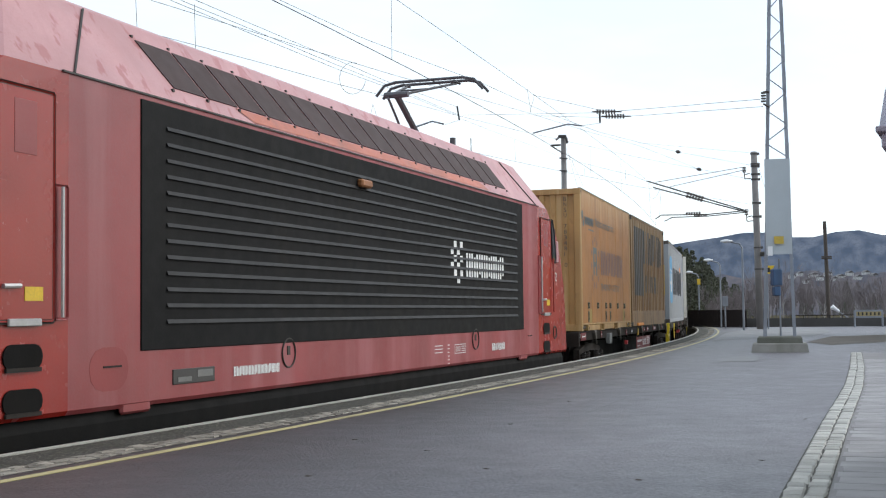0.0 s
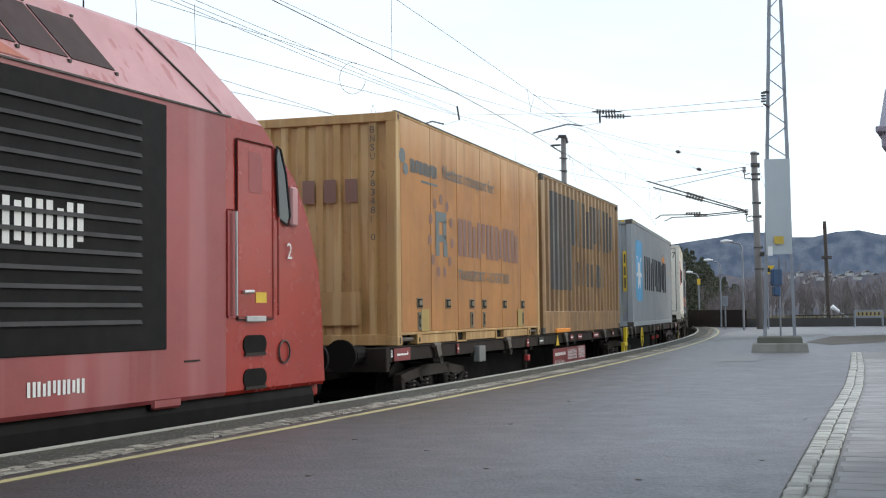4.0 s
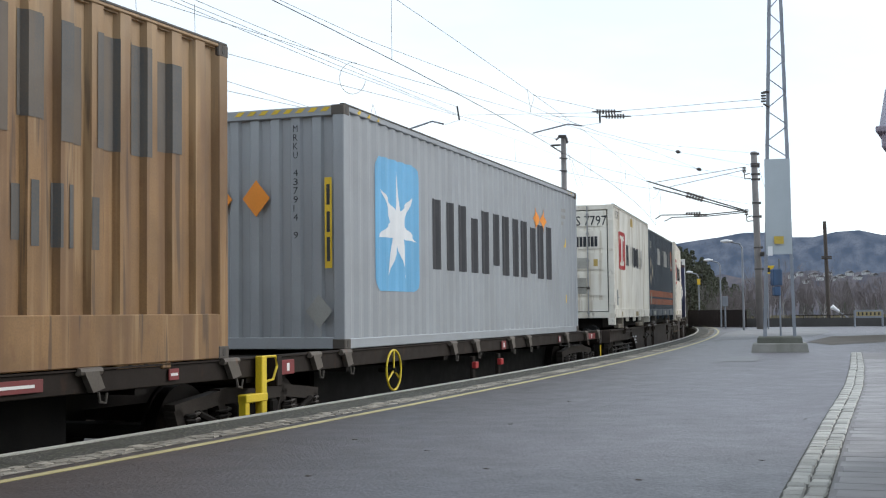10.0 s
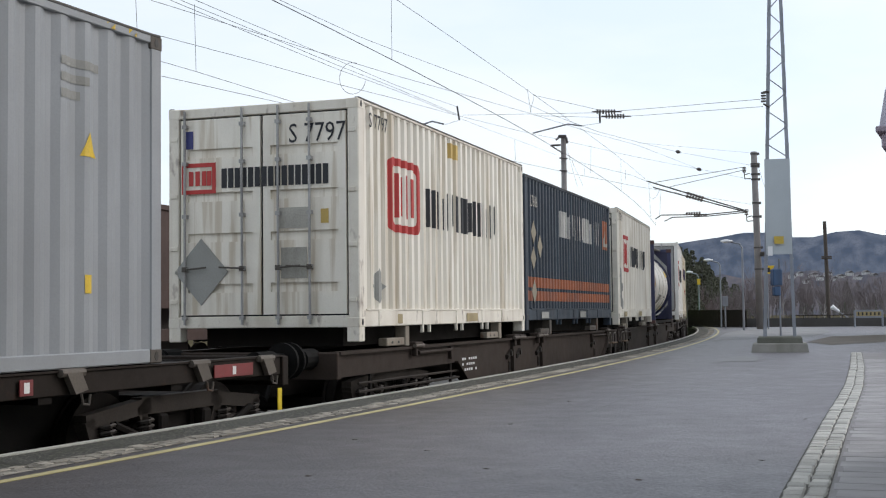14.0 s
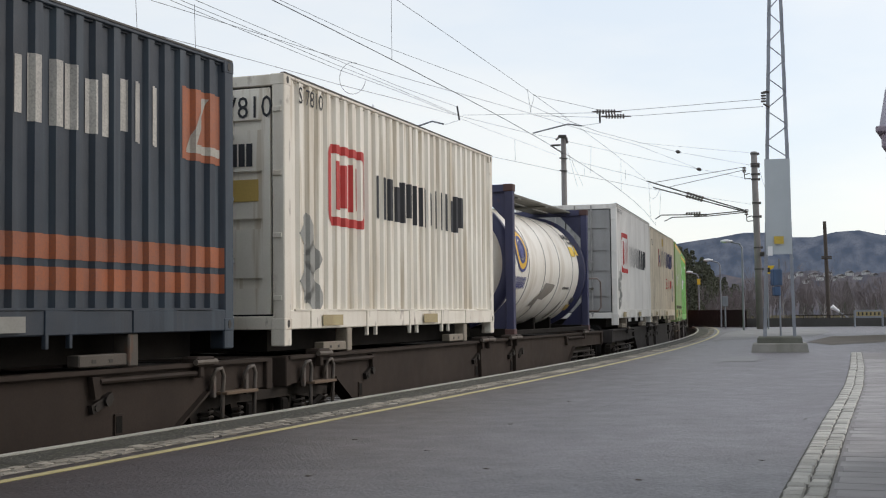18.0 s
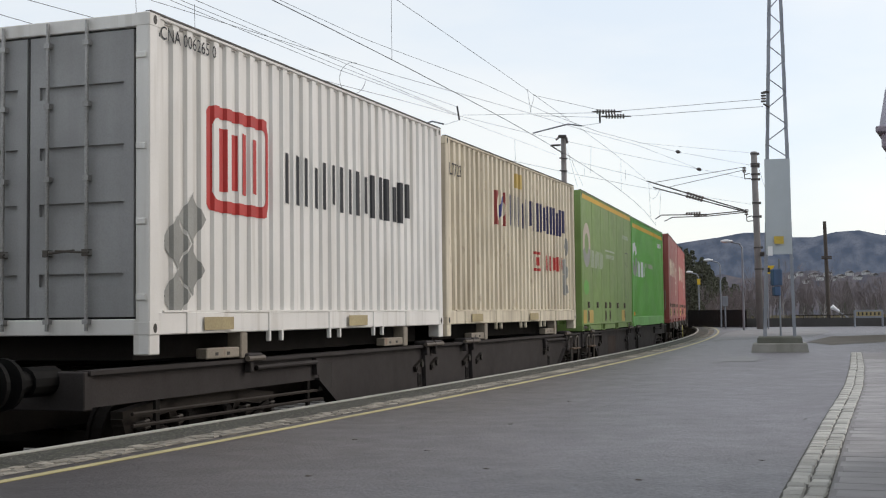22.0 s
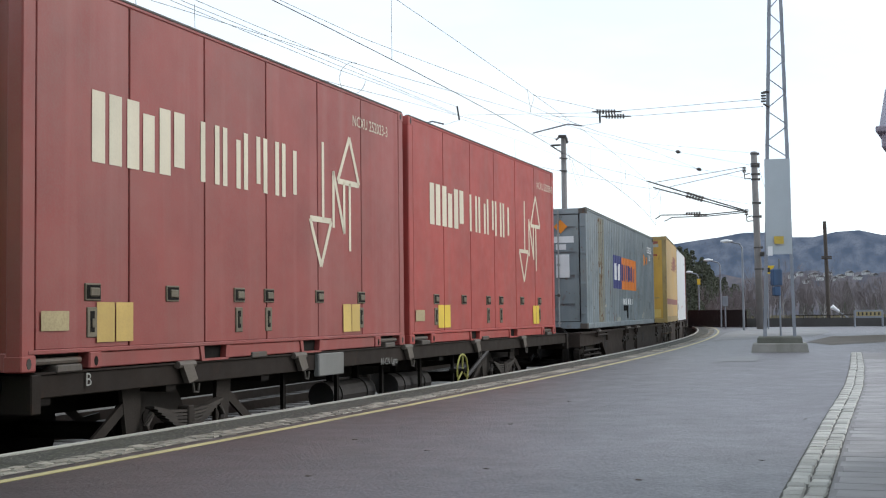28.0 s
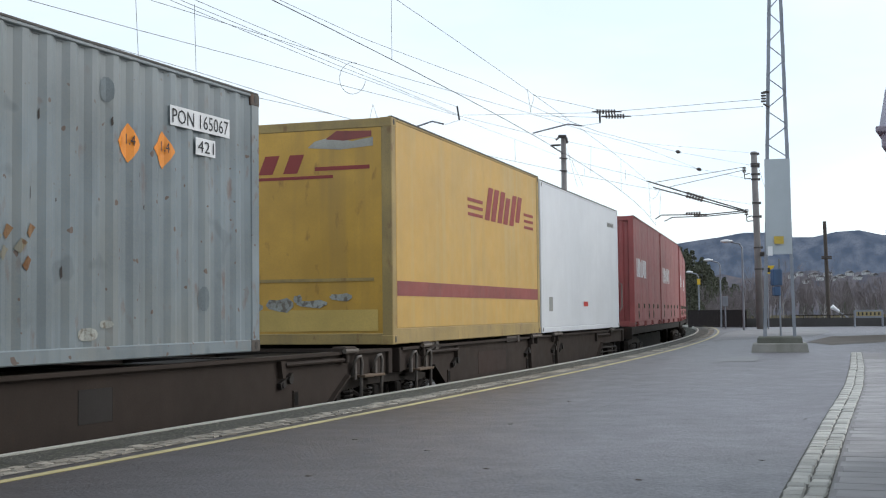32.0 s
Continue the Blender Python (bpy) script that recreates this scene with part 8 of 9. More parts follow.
def marks(ob, parent, polys, material, y):
    bm = bmesh.new()
    for a0, a1, z0, z1 in polys:
        box(bm, loc(ob, a0), loc(ob, a1), y - 0.002, y, z0, z1)
    return tagged(part("stencil", bm, material, parent), kind="stuff")


rp = side_plate(W1A, "red_plate", 39.5, 42.45, 0.5, 0.86, M_REDPLATE, label="dark red plate with white data grids")
YP = -1.2475
for g0, g1, za, zb, nx, nzr in ((40.75, 41.55, 0.62, 0.8, 5, 3), (41.76, 42.33, 0.62, 0.83, 2, 4)):
    polys = [(g0, g1, za + (zb - za) * i / nzr, za + (zb - za) * i / nzr + 0.008) for i in range(nzr + 1)]
    polys += [(g0 + (g1 - g0) * i / nx, g0 + (g1 - g0) * i / nx + 0.012, za, zb) for i in range(nx + 1)]
    polys += [(g0 + (g1 - g0) * (i + 0.3) / nx, g0 + (g1 - g0) * (i + 0.7) / nx, za + (zb - za) * (j + 0.3) / nzr, za + (zb - za) * (j + 0.65) / nzr) for i in range(nx) for j in range(nzr)]
    marks(W1A, rp, polys, M_WHITE, YP)
marks(W1A, rp, [(39.65 + 0.09 * i, 39.71 + 0.09 * i, 0.72, 0.78) for i in range(10)], M_WHITE, YP)
w = words("lettering", "RIV N-CN Sdggmrs", 0.1, M_WHITE, W1A, loc(W1A, 39.62), YP - 0.002, 0.57, width=0.85)
words("lettering", "B", 0.13, M_WHITE, W1A, loc(W1A, 30.76), -1.2375, 1.02)
words("lettering", "6", 0.10, M_WHITE, W1A, loc(W1A, 31.32), -1.2505, 1.03)
for a0, a1, z0, z1, m in ((30.85, 31.45, 0.965, 1.125, M_REDPLATE), (41.75, 42.15, 1.0, 1.1, M_REDPLATE), (43.35, 43.95, 1.0, 1.1, M_REDPLATE), (41.02, 41.3, 1.0, 1.1, M_REDPLATE), (38.4, 38.75, 0.98, 1.1, M_SEAM), (45.6, 45.75, 1.0, 1.1, M_REDPLATE), (33.46, 33.56, 0.98, 1.12, M_REDPLATE), (37.5, 37.65, 0.96, 1.1, M_REDPLATE)):
    pl = side_plate(W1A, "label_plate", a0, a1, z0, z1, m)
    marks(W1A, pl, [((a0 + a1) / 2 - min(0.2, (a1 - a0) * 0.35), (a0 + a1) / 2 + min(0.2, (a1 - a0) * 0.35), (z0 + z1) / 2 - 0.012, (z0 + z1) / 2 + 0.012)], M_WHITE, YP)
for a0, a1, z0, z1, m in ((62.25, 62.95, 0.98, 1.1, M_REDPLATE), (47.55, 47.85, 0.95, 1.1, M_REDPLATE), (55.65, 55.9, 0.96, 1.1, M_REDPLATE), (59.6, 59.75, 0.98, 1.1, M_REDPLATE)):
    pl = side_plate(W1B, "label_plate", a0, a1, z0, z1, m)
    marks(W1B, pl, [((a0 + a1) / 2 - 0.03, (a0 + a1) / 2 + 0.03, (z0 + z1) / 2 - 0.04, (z0 + z1) / 2 + 0.04)], M_WHITE, YP)
bm = bmesh.new()
prism(bm, [(loc(W1A, 39.78), 0.92), (loc(W1A, 40.02), 0.92), (loc(W1A, 39.9), 1.12)], -1.245, -1.232)
part("warning_triangle", fixed(bm), M_YEL, W1A)
part("orange_twist_lock", cube(loc(W1A, 39.7), loc(W1A, 40.9), -1.28, -1.14, 1.165, 1.245, 0.01), M_ORANGE, W1A, "orange locking beam")
M_REDLEV = surface("bright_red_lever_paint", (0.45, 0.03, 0.03), 0.45, amount=0.3)
M_GREYBOX = surface("grey_box_paint", (0.20, 0.20, 0.19), 0.55, dirt=(0.10, 0.09, 0.08), amount=0.6)
part("brake_box", cube(loc(W1A, 34.41), loc(W1A, 34.74), -1.3, -1.2, 0.82, 1.06, 0.01), M_GREYBOX, W1A)
for a in (37.55, 54.22, 55.59):
    o = W1A if a < 47 else W1B
    part("lever_post", cube(loc(o, a) - 0.06, loc(o, a) + 0.06, -1.22, -1.16, 0.45, 0.9, 0.01), M_BLACKBROWN, o)
    part("red_lever", cube(loc(o, a) - 0.07, loc(o, a) + 0.07, -1.27, -1.2, 0.72, 0.82, 0.01), M_REDLEV, o, "bright red lever")
folding_lugs(W1A, [loc(W1A, a) for a in (32.5, 36.2, 40.5, 44.5, 46.6)], M_LUG)
folding_lugs(W1B, [loc(W1B, a) for a in (48.35, 49.2, 53.1, 54.2, 56.2, 57.3, 60.2, 62.0, 63.2)], M_LUG)
folding_lugs(W4, [loc(W4, a) for a in (136.0, 138.3, 141.5, 144.4, 147.0)], M_LUG)
M_PLATED = surface("dark_plate", (0.045, 0.042, 0.04), 0.4)
M_YBR = surface("yellow_brake_paint", (0.72, 0.52, 0.02), 0.45, amount=0.25)


M_YBRW = surface("worn_yellow_brake_paint", (0.36, 0.34, 0.07), 0.55, amount=0.5)


def brake_wheel(ob, a, z, r, paint=None, y=-1.3):
    paint = paint or M_YBR
    x = loc(ob, a)
    bm = bmesh.new()
    tube(bm, [(x + r * math.cos(q), y, z + r * math.sin(q)) for q in [i * math.pi / 12 for i in range(24)]], 0.014, 7, closed=True)
    hub = part("brake_wheel", bm, paint, ob, "yellow hand brake wheel")
    for i in range(3):
        q = math.pi / 2 + i * 2 * math.pi / 3
        bm = bmesh.new()
        rod(bm, (x, y, z), (x + r * math.cos(q), y, z + r * math.sin(q)), 0.014, 6)
        part("spoke", bm, paint, hub)
    bm = bmesh.new()
    rod(bm, (x, y - 0.03, z), (x, -1.1, z), 0.03, 8)
    part("wheel_shaft", bm, M_UNDER, ob)


brake_wheel(W1B, 50.6, 0.86, 0.25)
brake_wheel(W4, 143.59, 0.72, 0.24, M_YBRW)


def yellow_step(ob, a, z0=0.35):
    x = loc(ob, a)
    bm = cube(x - 0.05, x + 0.05, -1.32, -1.24, z0, 1.16, 0.008)
    box(bm, x - 0.36, x - 0.28, -1.32, -1.24, z0, 0.78, 0.008)
    box(bm, x - 0.36, x + 0.05, -1.33, -1.23, 0.72, 0.8, 0.008)
    st = part("yellow_step", bm, M_YBR, ob, "yellow painted step bracket")
    bm = bmesh.new()
    tube(bm, [(x + 0.03, -1.28, 1.15), (x + 0.25, -1.3, 1.15), (x + 0.28, -1.3, 1.05), (x + 0.2, -1.3, 0.92), (x + 0.04, -1.28, 0.9)], 0.014, 6)
    part("grab_rail", bm, M_YBR, st)


yellow_step(W1A, 47.12)
side_plate(W1B, "yellow_marker", 63.42, 63.5, 0.5, 0.82, M_YBR, y=-1.25)
# brackets, locks and slots on the deep side beams: near each end one lock with a guide tube, in the middle two locks over tapered ribs
M_LOCK = surface("greasy_lock_steel", (0.022, 0.018, 0.016), 0.5, 0.3, dirt=(0.05, 0.04, 0.032), amount=0.6, spec=0.4)


def lock_cap(ob, x, paint):
    """A folding container lock on the top flange."""
    cap = part("lock_cap", cube(x - 0.17, x + 0.13, -1.29, -1.10, 1.10, 1.19, 0.018), paint, ob)
    bm = bmesh.new()
    rod(bm, (x - 0.18, -1.275, 1.14), (x + 0.16, -1.275, 1.14), 0.028, 8)
    part("lock_pin", bm, M_LUG, cap)
    part("lock_tongue", cube(x - 0.10, x - 0.03, -1.27, -1.2, 1.0, 1.11, 0.01), paint, cap)


def lock_lever(ob, x, z=0.86):
    """A greasy lever with its pivot bolt."""
    bm = bmesh.new()
    stroke(bm, (x - 0.10, z - 0.03), (x + 0.10, z + 0.04), 0.075, -1.225, -1.18)
    rod(bm, (x + 0.05, -1.18, z + 0.02), (x + 0.05, -1.25, z + 0.02), 0.045, 8)
    rod(bm, (x - 0.08, -1.18, z - 0.03), (x - 0.08, -1.235, z - 0.03), 0.03, 8)
    part("lock_lever", fixed(bm), M_LOCK, ob)


def drain_slot(ob, x, paint):
    slot = part("drain_slot", cube(x - 0.055, x + 0.055, -1.196, -1.18, 0.58, 0.76, 0.004), paint, ob)
    part("slot_hole", cube(x - 0.04, x + 0.04, -1.199, -1.19, 0.60, 0.74), M_SLOT, slot)


for ob, joint, d, mids in ((W2A, 81.85, -1, (72.4, 74.4)), (W2B, 81.85, 1, (88.9, 90.9)), (W3A, 116.6, -1, (107.25, 109.3)), (W3B, 116.6, 1, (123.55, 125.5)), (W5A, 168.0, -1, (158.15, 160.35)), (W5B, 168.0, 1, (174.9, 176.95))):
    pm = M_BROWN if ob in (W2A, W2B, W5A, W5B) else M_GREYW
    far = loc(ob, joint + d * 14.4)
    for x, q in ((loc(ob, joint + d * (1.0 if d > 0 else 1.4)), d), (far, -d)):
        lock_cap(ob, x, pm)
        bm = bmesh.new()
        rod(bm, (x + q * 0.1, -1.225, 1.04), (x + q * 1.5, -1.225, 1.04), 0.025, 8)
        tubeob = part("guide_tube", bm, pm, ob)
        bm = bmesh.new()
        prism(bm, [(x + q * 1.48, 1.08), (x + q * 1.60, 1.08), (x + q * 1.56, 0.9), (x + q * 1.50, 0.9)], -1.235, -1.18)
        part("tube_wedge", fixed(bm), pm, tubeob)
        if x != far:
            lock_lever(ob, x + q * 1.45)
            drain_slot(ob, x + q * 1.2, pm)
    for a, q in zip(mids, (-1, 1)):
        x = loc(ob, a)
        bm = bmesh.new()
        prism(bm, [(x - 0.10, 1.10), (x + 0.10, 1.10), (x + 0.045, 0.37), (x - 0.045, 0.37)], -1.235, -1.18)
        part("beam_rib", fixed(bm), pm, ob)
        lock_cap(ob, x, pm)
        lock_cap(ob, x + 0.36 * -q, pm)
        lock_lever(ob, x - 0.27)
        if (a == mids[0]) == (d < 0) or ob in (W3A,):
            lock_lever(ob, x + 0.33)
        drain_slot(ob, x - 0.2, pm)
# repainted patches on the beams
M_PATCHB = surface("dull_red_brown_patch", (0.055, 0.036, 0.03), 0.75, amount=0.5, spec=0.15)
M_PATCHD = surface("dark_grey_patch", (0.038, 0.034, 0.033), 0.75, amount=0.5, spec=0.15)
for ob, a0, a1, z0, z1, m in ((W3B, 120.35, 121.55, 0.58, 0.98, M_PATCHB), (W3A, 103.85, 104.2, 0.72, 1.02, M_PATCHD), (W5B, 171.7, 173.3, 0.62, 0.96, M_PATCHB), (W5A, 161.75, 162.2, 0.7, 0.98, M_PATCHD), (W5A, 154.87, 155.24, 0.73, 1.03, M_PATCHD)):
    side_plate(ob, "repainted_patch", a0, a1, z0, z1, m, y=-1.181, t=0.003)
for ob, a in ((W2A, 69.6),):
    marks(ob, ob, [(a + 0.11 * i, a + 0.11 * i + 0.07, z, z + 0.035) for z in (0.7, 0.78, 0.86) for i in range(7) if (i * 7 + int(z * 100)) % 5], M_WHITE, -1.184)

# gear below the wagon under the red swap bodies
def under_tank(ob, a0, a1, z, r, y=-0.75):
    bm = bmesh.new()
    rod(bm, (loc(ob, a0), y, z), (loc(ob, a1), y, z), r, 16)
    for q in (0.2, 0.8):
        x = loc(ob, a0 + (a1 - a0) * q)
        rod(bm, (x - 0.025, y, z), (x + 0.025, y, z), r + 0.015, 16)
    part("air_reservoir", bm, M_RESV, ob)
    for q in (0.2, 0.8):
        x = loc(ob, a0 + (a1 - a0) * q)
        part("hanger", cube(x - 0.03, x + 0.03, y - 0.04, y + 0.04, z, 0.95), M_UNDER, ob)


M_RESV = surface("grimy_reservoir", (0.03, 0.027, 0.026), 0.6, dirt=(0.06, 0.05, 0.042), amount=0.5, spec=0.3)
for wob, a in ((W4, 139.9), (W4, 142.0)):
    under_tank(wob, a, a + 1.3, 0.58, 0.17)
for wob, a0, a1 in ((W4, 137.8, 146.2),):
    bm = bmesh.new()
    rod(bm, (loc(wob, a0), -1.0, 0.44), (loc(wob, a1), -1.0, 0.44), 0.022, 6)
    part("brake_pipe", bm, M_UNDER, wob)
    for k in range(int((a1 - a0) / 1.4)):
        x = loc(wob, a0 + 0.6 + 1.4 * k)
        part("pipe_hanger", cube(x - 0.03, x + 0.03, -1.02, -0.98, 0.44, 1.0), M_UNDER, wob)
part("brake_box", cube(loc(W4, 138.75), loc(W4, 139.42), -1.27, -1.2, 0.88, 1.13, 0.01), M_GREYBOX, W4, "grey steel data box")
words("lettering", "B", 0.15, GREYSTK, W4, loc(W4, 134.53), -1.2375, 1.03 - 0.01)
bm = bmesh.new()
rod(bm, (loc(W4, 144.1), -1.2, 0.62), (loc(W4, 145.1), -1.2, 0.95), 0.035, 6)
part("brake_strut", bm, M_RESV, W4)
words("lettering", "N-CN Lgns", 0.12, GREYSTK, W4, loc(W4, 140.62), -1.2375, 0.93, width=0.55)
for wob, aa in ((W4, (134.3, 137.4, 140.9, 142.2, 144.9, 148.8)),):
    for a in aa:
        x = loc(wob, a)
        part("body_foot", cube(x - 0.16, x + 0.16, -1.255, -1.1, 1.14, 1.2, 0.01), M_CAST, wob)

# loco markings
lm = lay(LOCO, "word_mark", bars(2.65, 4.5, 2.08, 2.42, 8, 0.62), M_WHITE, "white word mark", lift=0.0145)
lay(LOCO, "checker_logo", [rect(1.99 + 0.13 * i, 2.11 + 0.13 * i, 1.98 + 0.1 * j, 2.07 + 0.1 * j) for i in range(4) for j in range(6) if (i + j) % 2 == 0 and abs(j - 2.5) + (3 - i) < 5.5], M_WHITE, "white checker logo", lift=0.0145)
lay(LOCO, "serial_number", bars(-4.05, -3.13, 1.0, 1.09, 16, 0.7), M_WHITE, lift=0.006)
lay(LOCO, "serial_number", bars(3.85, 4.51, 0.99, 1.1, 6, 0.6), M_WHITE, lift=0.006)
lay(LOCO, "data_table", [rect(1.33, 1.64, z, z + 0.012) for z in (1.12, 1.075, 1.03)] + [rect(1.84, 1.92, z, z + 0.014) for z in (1.12, 1.07, 1.02, 0.97, 0.92, 0.87)] + [rect(2.13, 2.6, 1.0, 1.01), rect(2.13, 2.6, 1.12, 1.13), rect(2.13, 2.14, 1.0, 1.13), rect(2.59, 2.6, 1.0, 1.13)] + [rect(2.42, 2.57, z, z + 0.01) for z in (1.03, 1.06, 1.09)], M_WHITE, lift=0.006)
npl = part("name_plate", cube(-5.09, -4.4, -1.485, -1.47, 0.98, 1.11, 0.004), M_PLATED, LOCO, "dark name plate in a thin frame")
part("plate_field", cube(-4.7, -4.44, -1.489, -1.485, 1.03, 1.09), M_GREYBOX, npl)
part("plate_field", cube(-5.02, -4.8, -1.489, -1.485, 1.0, 1.04), M_GREYBOX, npl)
lettering(LOCO, "200", 2.17, 2.37, 1.03, 1.1, M_WHITE)
lettering(LOCO, "2", 7.66, 7.76, 2.12, 2.28, M_WHITE)

# ---- setts, slabs and apron on the platform ----
M_SETTB = surface("pale_granite_sett", (0.46, 0.45, 0.42), 0.85, dirt=(0.20, 0.19, 0.17), amount=0.5, streak=0.0, grain=120, bump=0.2, spread=0.3)
M_SETTE = surface("worn_edge_sett", (0.27, 0.245, 0.205), 0.85, dirt=(0.11, 0.10, 0.08), amount=0.6, streak=0.0, grain=120, bump=0.2, spread=0.5)


def block_mesh(name, lx, ly, lz, material, seed, worn=0.09):
    rs = random.Random(seed)
    bm = cube(-lx / 2, lx / 2, -ly / 2, ly / 2, -lz, 0.0)
    for v in bm.verts:
        v.co += Vector((rs.uniform(-0.55, 0.55) * worn * lx, rs.uniform(-0.55, 0.55) * worn * ly, rs.uniform(-0.033, 0.033) * worn if v.co.z > -0.001 else 0))
    top = [e for e in bm.edges if all(v.co.z > -0.01 for v in e.verts)]
    bmesh.ops.bevel(bm, geom=top, offset=min(lx, ly) * worn, segments=1, affect="EDGES")
    me = bpy.data.meshes.new(name)
    bm.to_mesh(me)
    bm.free()
    me.materials.append(material)
    return me


SETT = [block_mesh("sett", 0.096, 0.135, 0.05, M_SETTB, k) for k in range(6)]
ESETT = [block_mesh("edge_sett", 0.068, 0.115, 0.05, M_SETTE, 10 + k) for k in range(8)]
rs = random.Random(5)
# gutter of two rows of setts, curving across the platform
GUT = [(1.03, 4.4), (1.31, 5.2), (1.589, 6.034), (2.093, 7.473), (2.917, 9.823), (3.82, 12.35), (4.714, 14.871), (6.26, 19.475), (8.297, 25.717)]


def gutter_pt(u):
    """A point and direction u metres along the gutter's left edge."""
    pts = [Vector((*p, 0)) for p in GUT]
    for a, b in zip(pts, pts[1:]):
        d = (b - a).length
        if u <= d:
            return a.lerp(b, u / d), (b - a).normalized()
        u -= d
    return pts[-1], (pts[-1] - pts[-2]).normalized()


total = sum((Vector(a) - Vector(b)).length for a, b in zip(GUT, GUT[1:]))
gut = thing("gutter", "shallow gutter of two rows of pale granite setts", "gutter", kind="structure")
n = int(total * 2)
bm = bmesh.new()
prev = None
for i in range(n + 1):
    p, d = gutter_pt(total * i / n)
    r = Vector((d.y, -d.x, 0))
    row = [bm.verts.new(p + r * o + Vector((0, 0, 0.004))) for o in (-0.006, 0.216)]
    if prev:
        bm.faces.new((prev[0], prev[1], row[1], row[0]))
    prev = row
part("gutter_bed", fixed(bm), M_JOINT, gut)
n = int(total / 0.148)
for i in range(n):
    p, d = gutter_pt(0.148 * (i + 0.5))
    r = Vector((d.y, -d.x, 0))
    for j in range(2):
        ob = new("sett", rs.choice(SETT))
        ob.parent = gut
        q = p + r * (0.052 + 0.106 * j + rs.uniform(-0.004, 0.004)) + d * rs.uniform(-0.008, 0.008)
        ob.matrix_local = Matrix.Translation((q.x, q.y, 0.014 + rs.uniform(-0.003, 0.004))) @ Matrix.Rotation(math.atan2(d.y, d.x) - math.pi / 2 + rs.uniform(-0.05, 0.05), 4, "Z") 
# row of worn setts behind the coping
M_SETTBED = surface("pale_gritty_mortar", (0.19, 0.172, 0.145), 0.9, dirt=(0.09, 0.08, 0.065), amount=0.6, streak=0.0, grain=40, bump=0.3)
bed = strip("sett_bed", -20, 110, EDGE + 0.515, EDGE + 0.755, 0.003, M_SETTBED, 1.0, parent=EDGE_OB)
far = bmesh.new()
for i in range(820):
    s = 5.5 + 0.122 * i
    h = PHI0 - s / RAD
    for j in (0, 1, 2):
        if rs.random() < 0.06:
            continue
        q = along(s + rs.uniform(-0.015, 0.015) + 0.06 * (j % 2), EDGE + 0.56 + 0.075 * j + rs.uniform(-0.012, 0.012))
        m = Matrix.Translation((q.x, q.y, 0.008 + rs.uniform(-0.004, 0.005))) @ Matrix.Rotation(-h + rs.uniform(-0.16, 0.16), 4, "Z") @ Matrix.Diagonal((rs.uniform(0.85, 1.1), rs.uniform(0.8, 1.08), 1, 1))
        me = rs.choice(ESETT)
        if i < 100:
            ob = new("edge_sett", me)
            ob.parent = EDGE_OB
            ob.matrix_local = m
        else:
            k = len(far.verts)
            far.from_mesh(me)
            far.verts.ensure_lookup_table()
            for v in far.verts[k:]:
                v.co = m @ v.co
tagged(part("edge_sett_row", far, M_SETTE, EDGE_OB), kind="stuff")
# coping stones with open joints
M_COPEJ = surface("dark_coping_joint", (0.05, 0.048, 0.042), 0.9, streak=0.0)
for i in range(70):
    s = 4.0 + 1.0 * i
    strip("coping_joint", s, s + 0.016, EDGE + 0.055, EDGE + 0.48, 0.0045, M_COPEJ, 0.016, parent=EDGE_OB)
# light slabs beyond the gutter
SLAB = [block_mesh("paving_slab", 0.488, 0.240, 0.04, M_SLAB, 30 + k, 0.025) for k in range(5)]
M_SLABJ = surface("grey_slab_joint", (0.23, 0.222, 0.225), 0.9, streak=0.0)
pav = thing("side_paving", "light grey slab paving beside the gutter", "paving", kind="structure")
bm = bmesh.new()
prev = None
for i in range(40):
    p, d = gutter_pt(total * i / 39)
    r = Vector((d.y, -d.x, 0))
    row = [bm.verts.new(p + r * o + Vector((0, 0, 0.003))) for o in (0.216, 7.0)]
    if prev:
        bm.faces.new((prev[0], prev[1], row[1], row[0]))
    prev = row
part("paving_bed", fixed(bm), M_SLABJ, pav)
cnt = 0
for j in range(74):
    for i in range(7):
        p, d = gutter_pt(1.2 + 0.245 * j)
        r = Vector((d.y, -d.x, 0))
        q = p + r * (0.47 + 0.495 * i + (0.02 if j % 2 else 0.0))
        if i < 6:
            ob = new("paving_slab", rs.choice(SLAB))
            ob.parent = pav
            ob.matrix_local = Matrix.Translation((q.x, q.y, 0.006 + rs.uniform(-0.0008, 0.0012))) @ Matrix.Rotation(math.atan2(d.y, d.x) - math.pi / 2 + rs.uniform(-0.006, 0.006), 4, "Z")
            cnt += 1


def flat(name, pts, z, material, label, category):
    bm = bmesh.new()
    vs = [bm.verts.new((*ground_pt(*p).xy, z)) for p in pts]
    bm.faces.new(vs)
    return tagged(link(name, fixed(bm), material), label, category, kind="structure")


M_APRON = surface("pale_dusty_concrete", (0.24, 0.24, 0.245), 0.8, dirt=(0.16, 0.16, 0.16), amount=0.4, streak=0.0, grain=60)
M_MUD = surface("brown_gritty_earth", (0.14, 0.118, 0.10), 0.95, dirt=(0.17, 0.155, 0.14), amount=0.5, streak=0.0, grain=30)
M_REPAIR = surface("lighter_asphalt", (0.165, 0.165, 0.17), 0.6, dirt=(0.12, 0.12, 0.12), amount=0.5, streak=0.0, grain=60)
flat("pale_apron", [(1284, 590), (1325, 582), (1430, 580), (1462, 582), (1468, 588), (1430, 597), (1330, 600), (1262, 602)], 0.006, M_APRON, "pale worn concrete apron at the platform's end", "apron")
flat("earth_strip", [(1428, 606), (1470, 596), (1600, 592), (1640, 600), (1560, 606), (1470, 611)], 0.008, M_MUD, "strip of brown gritty earth", "earth")
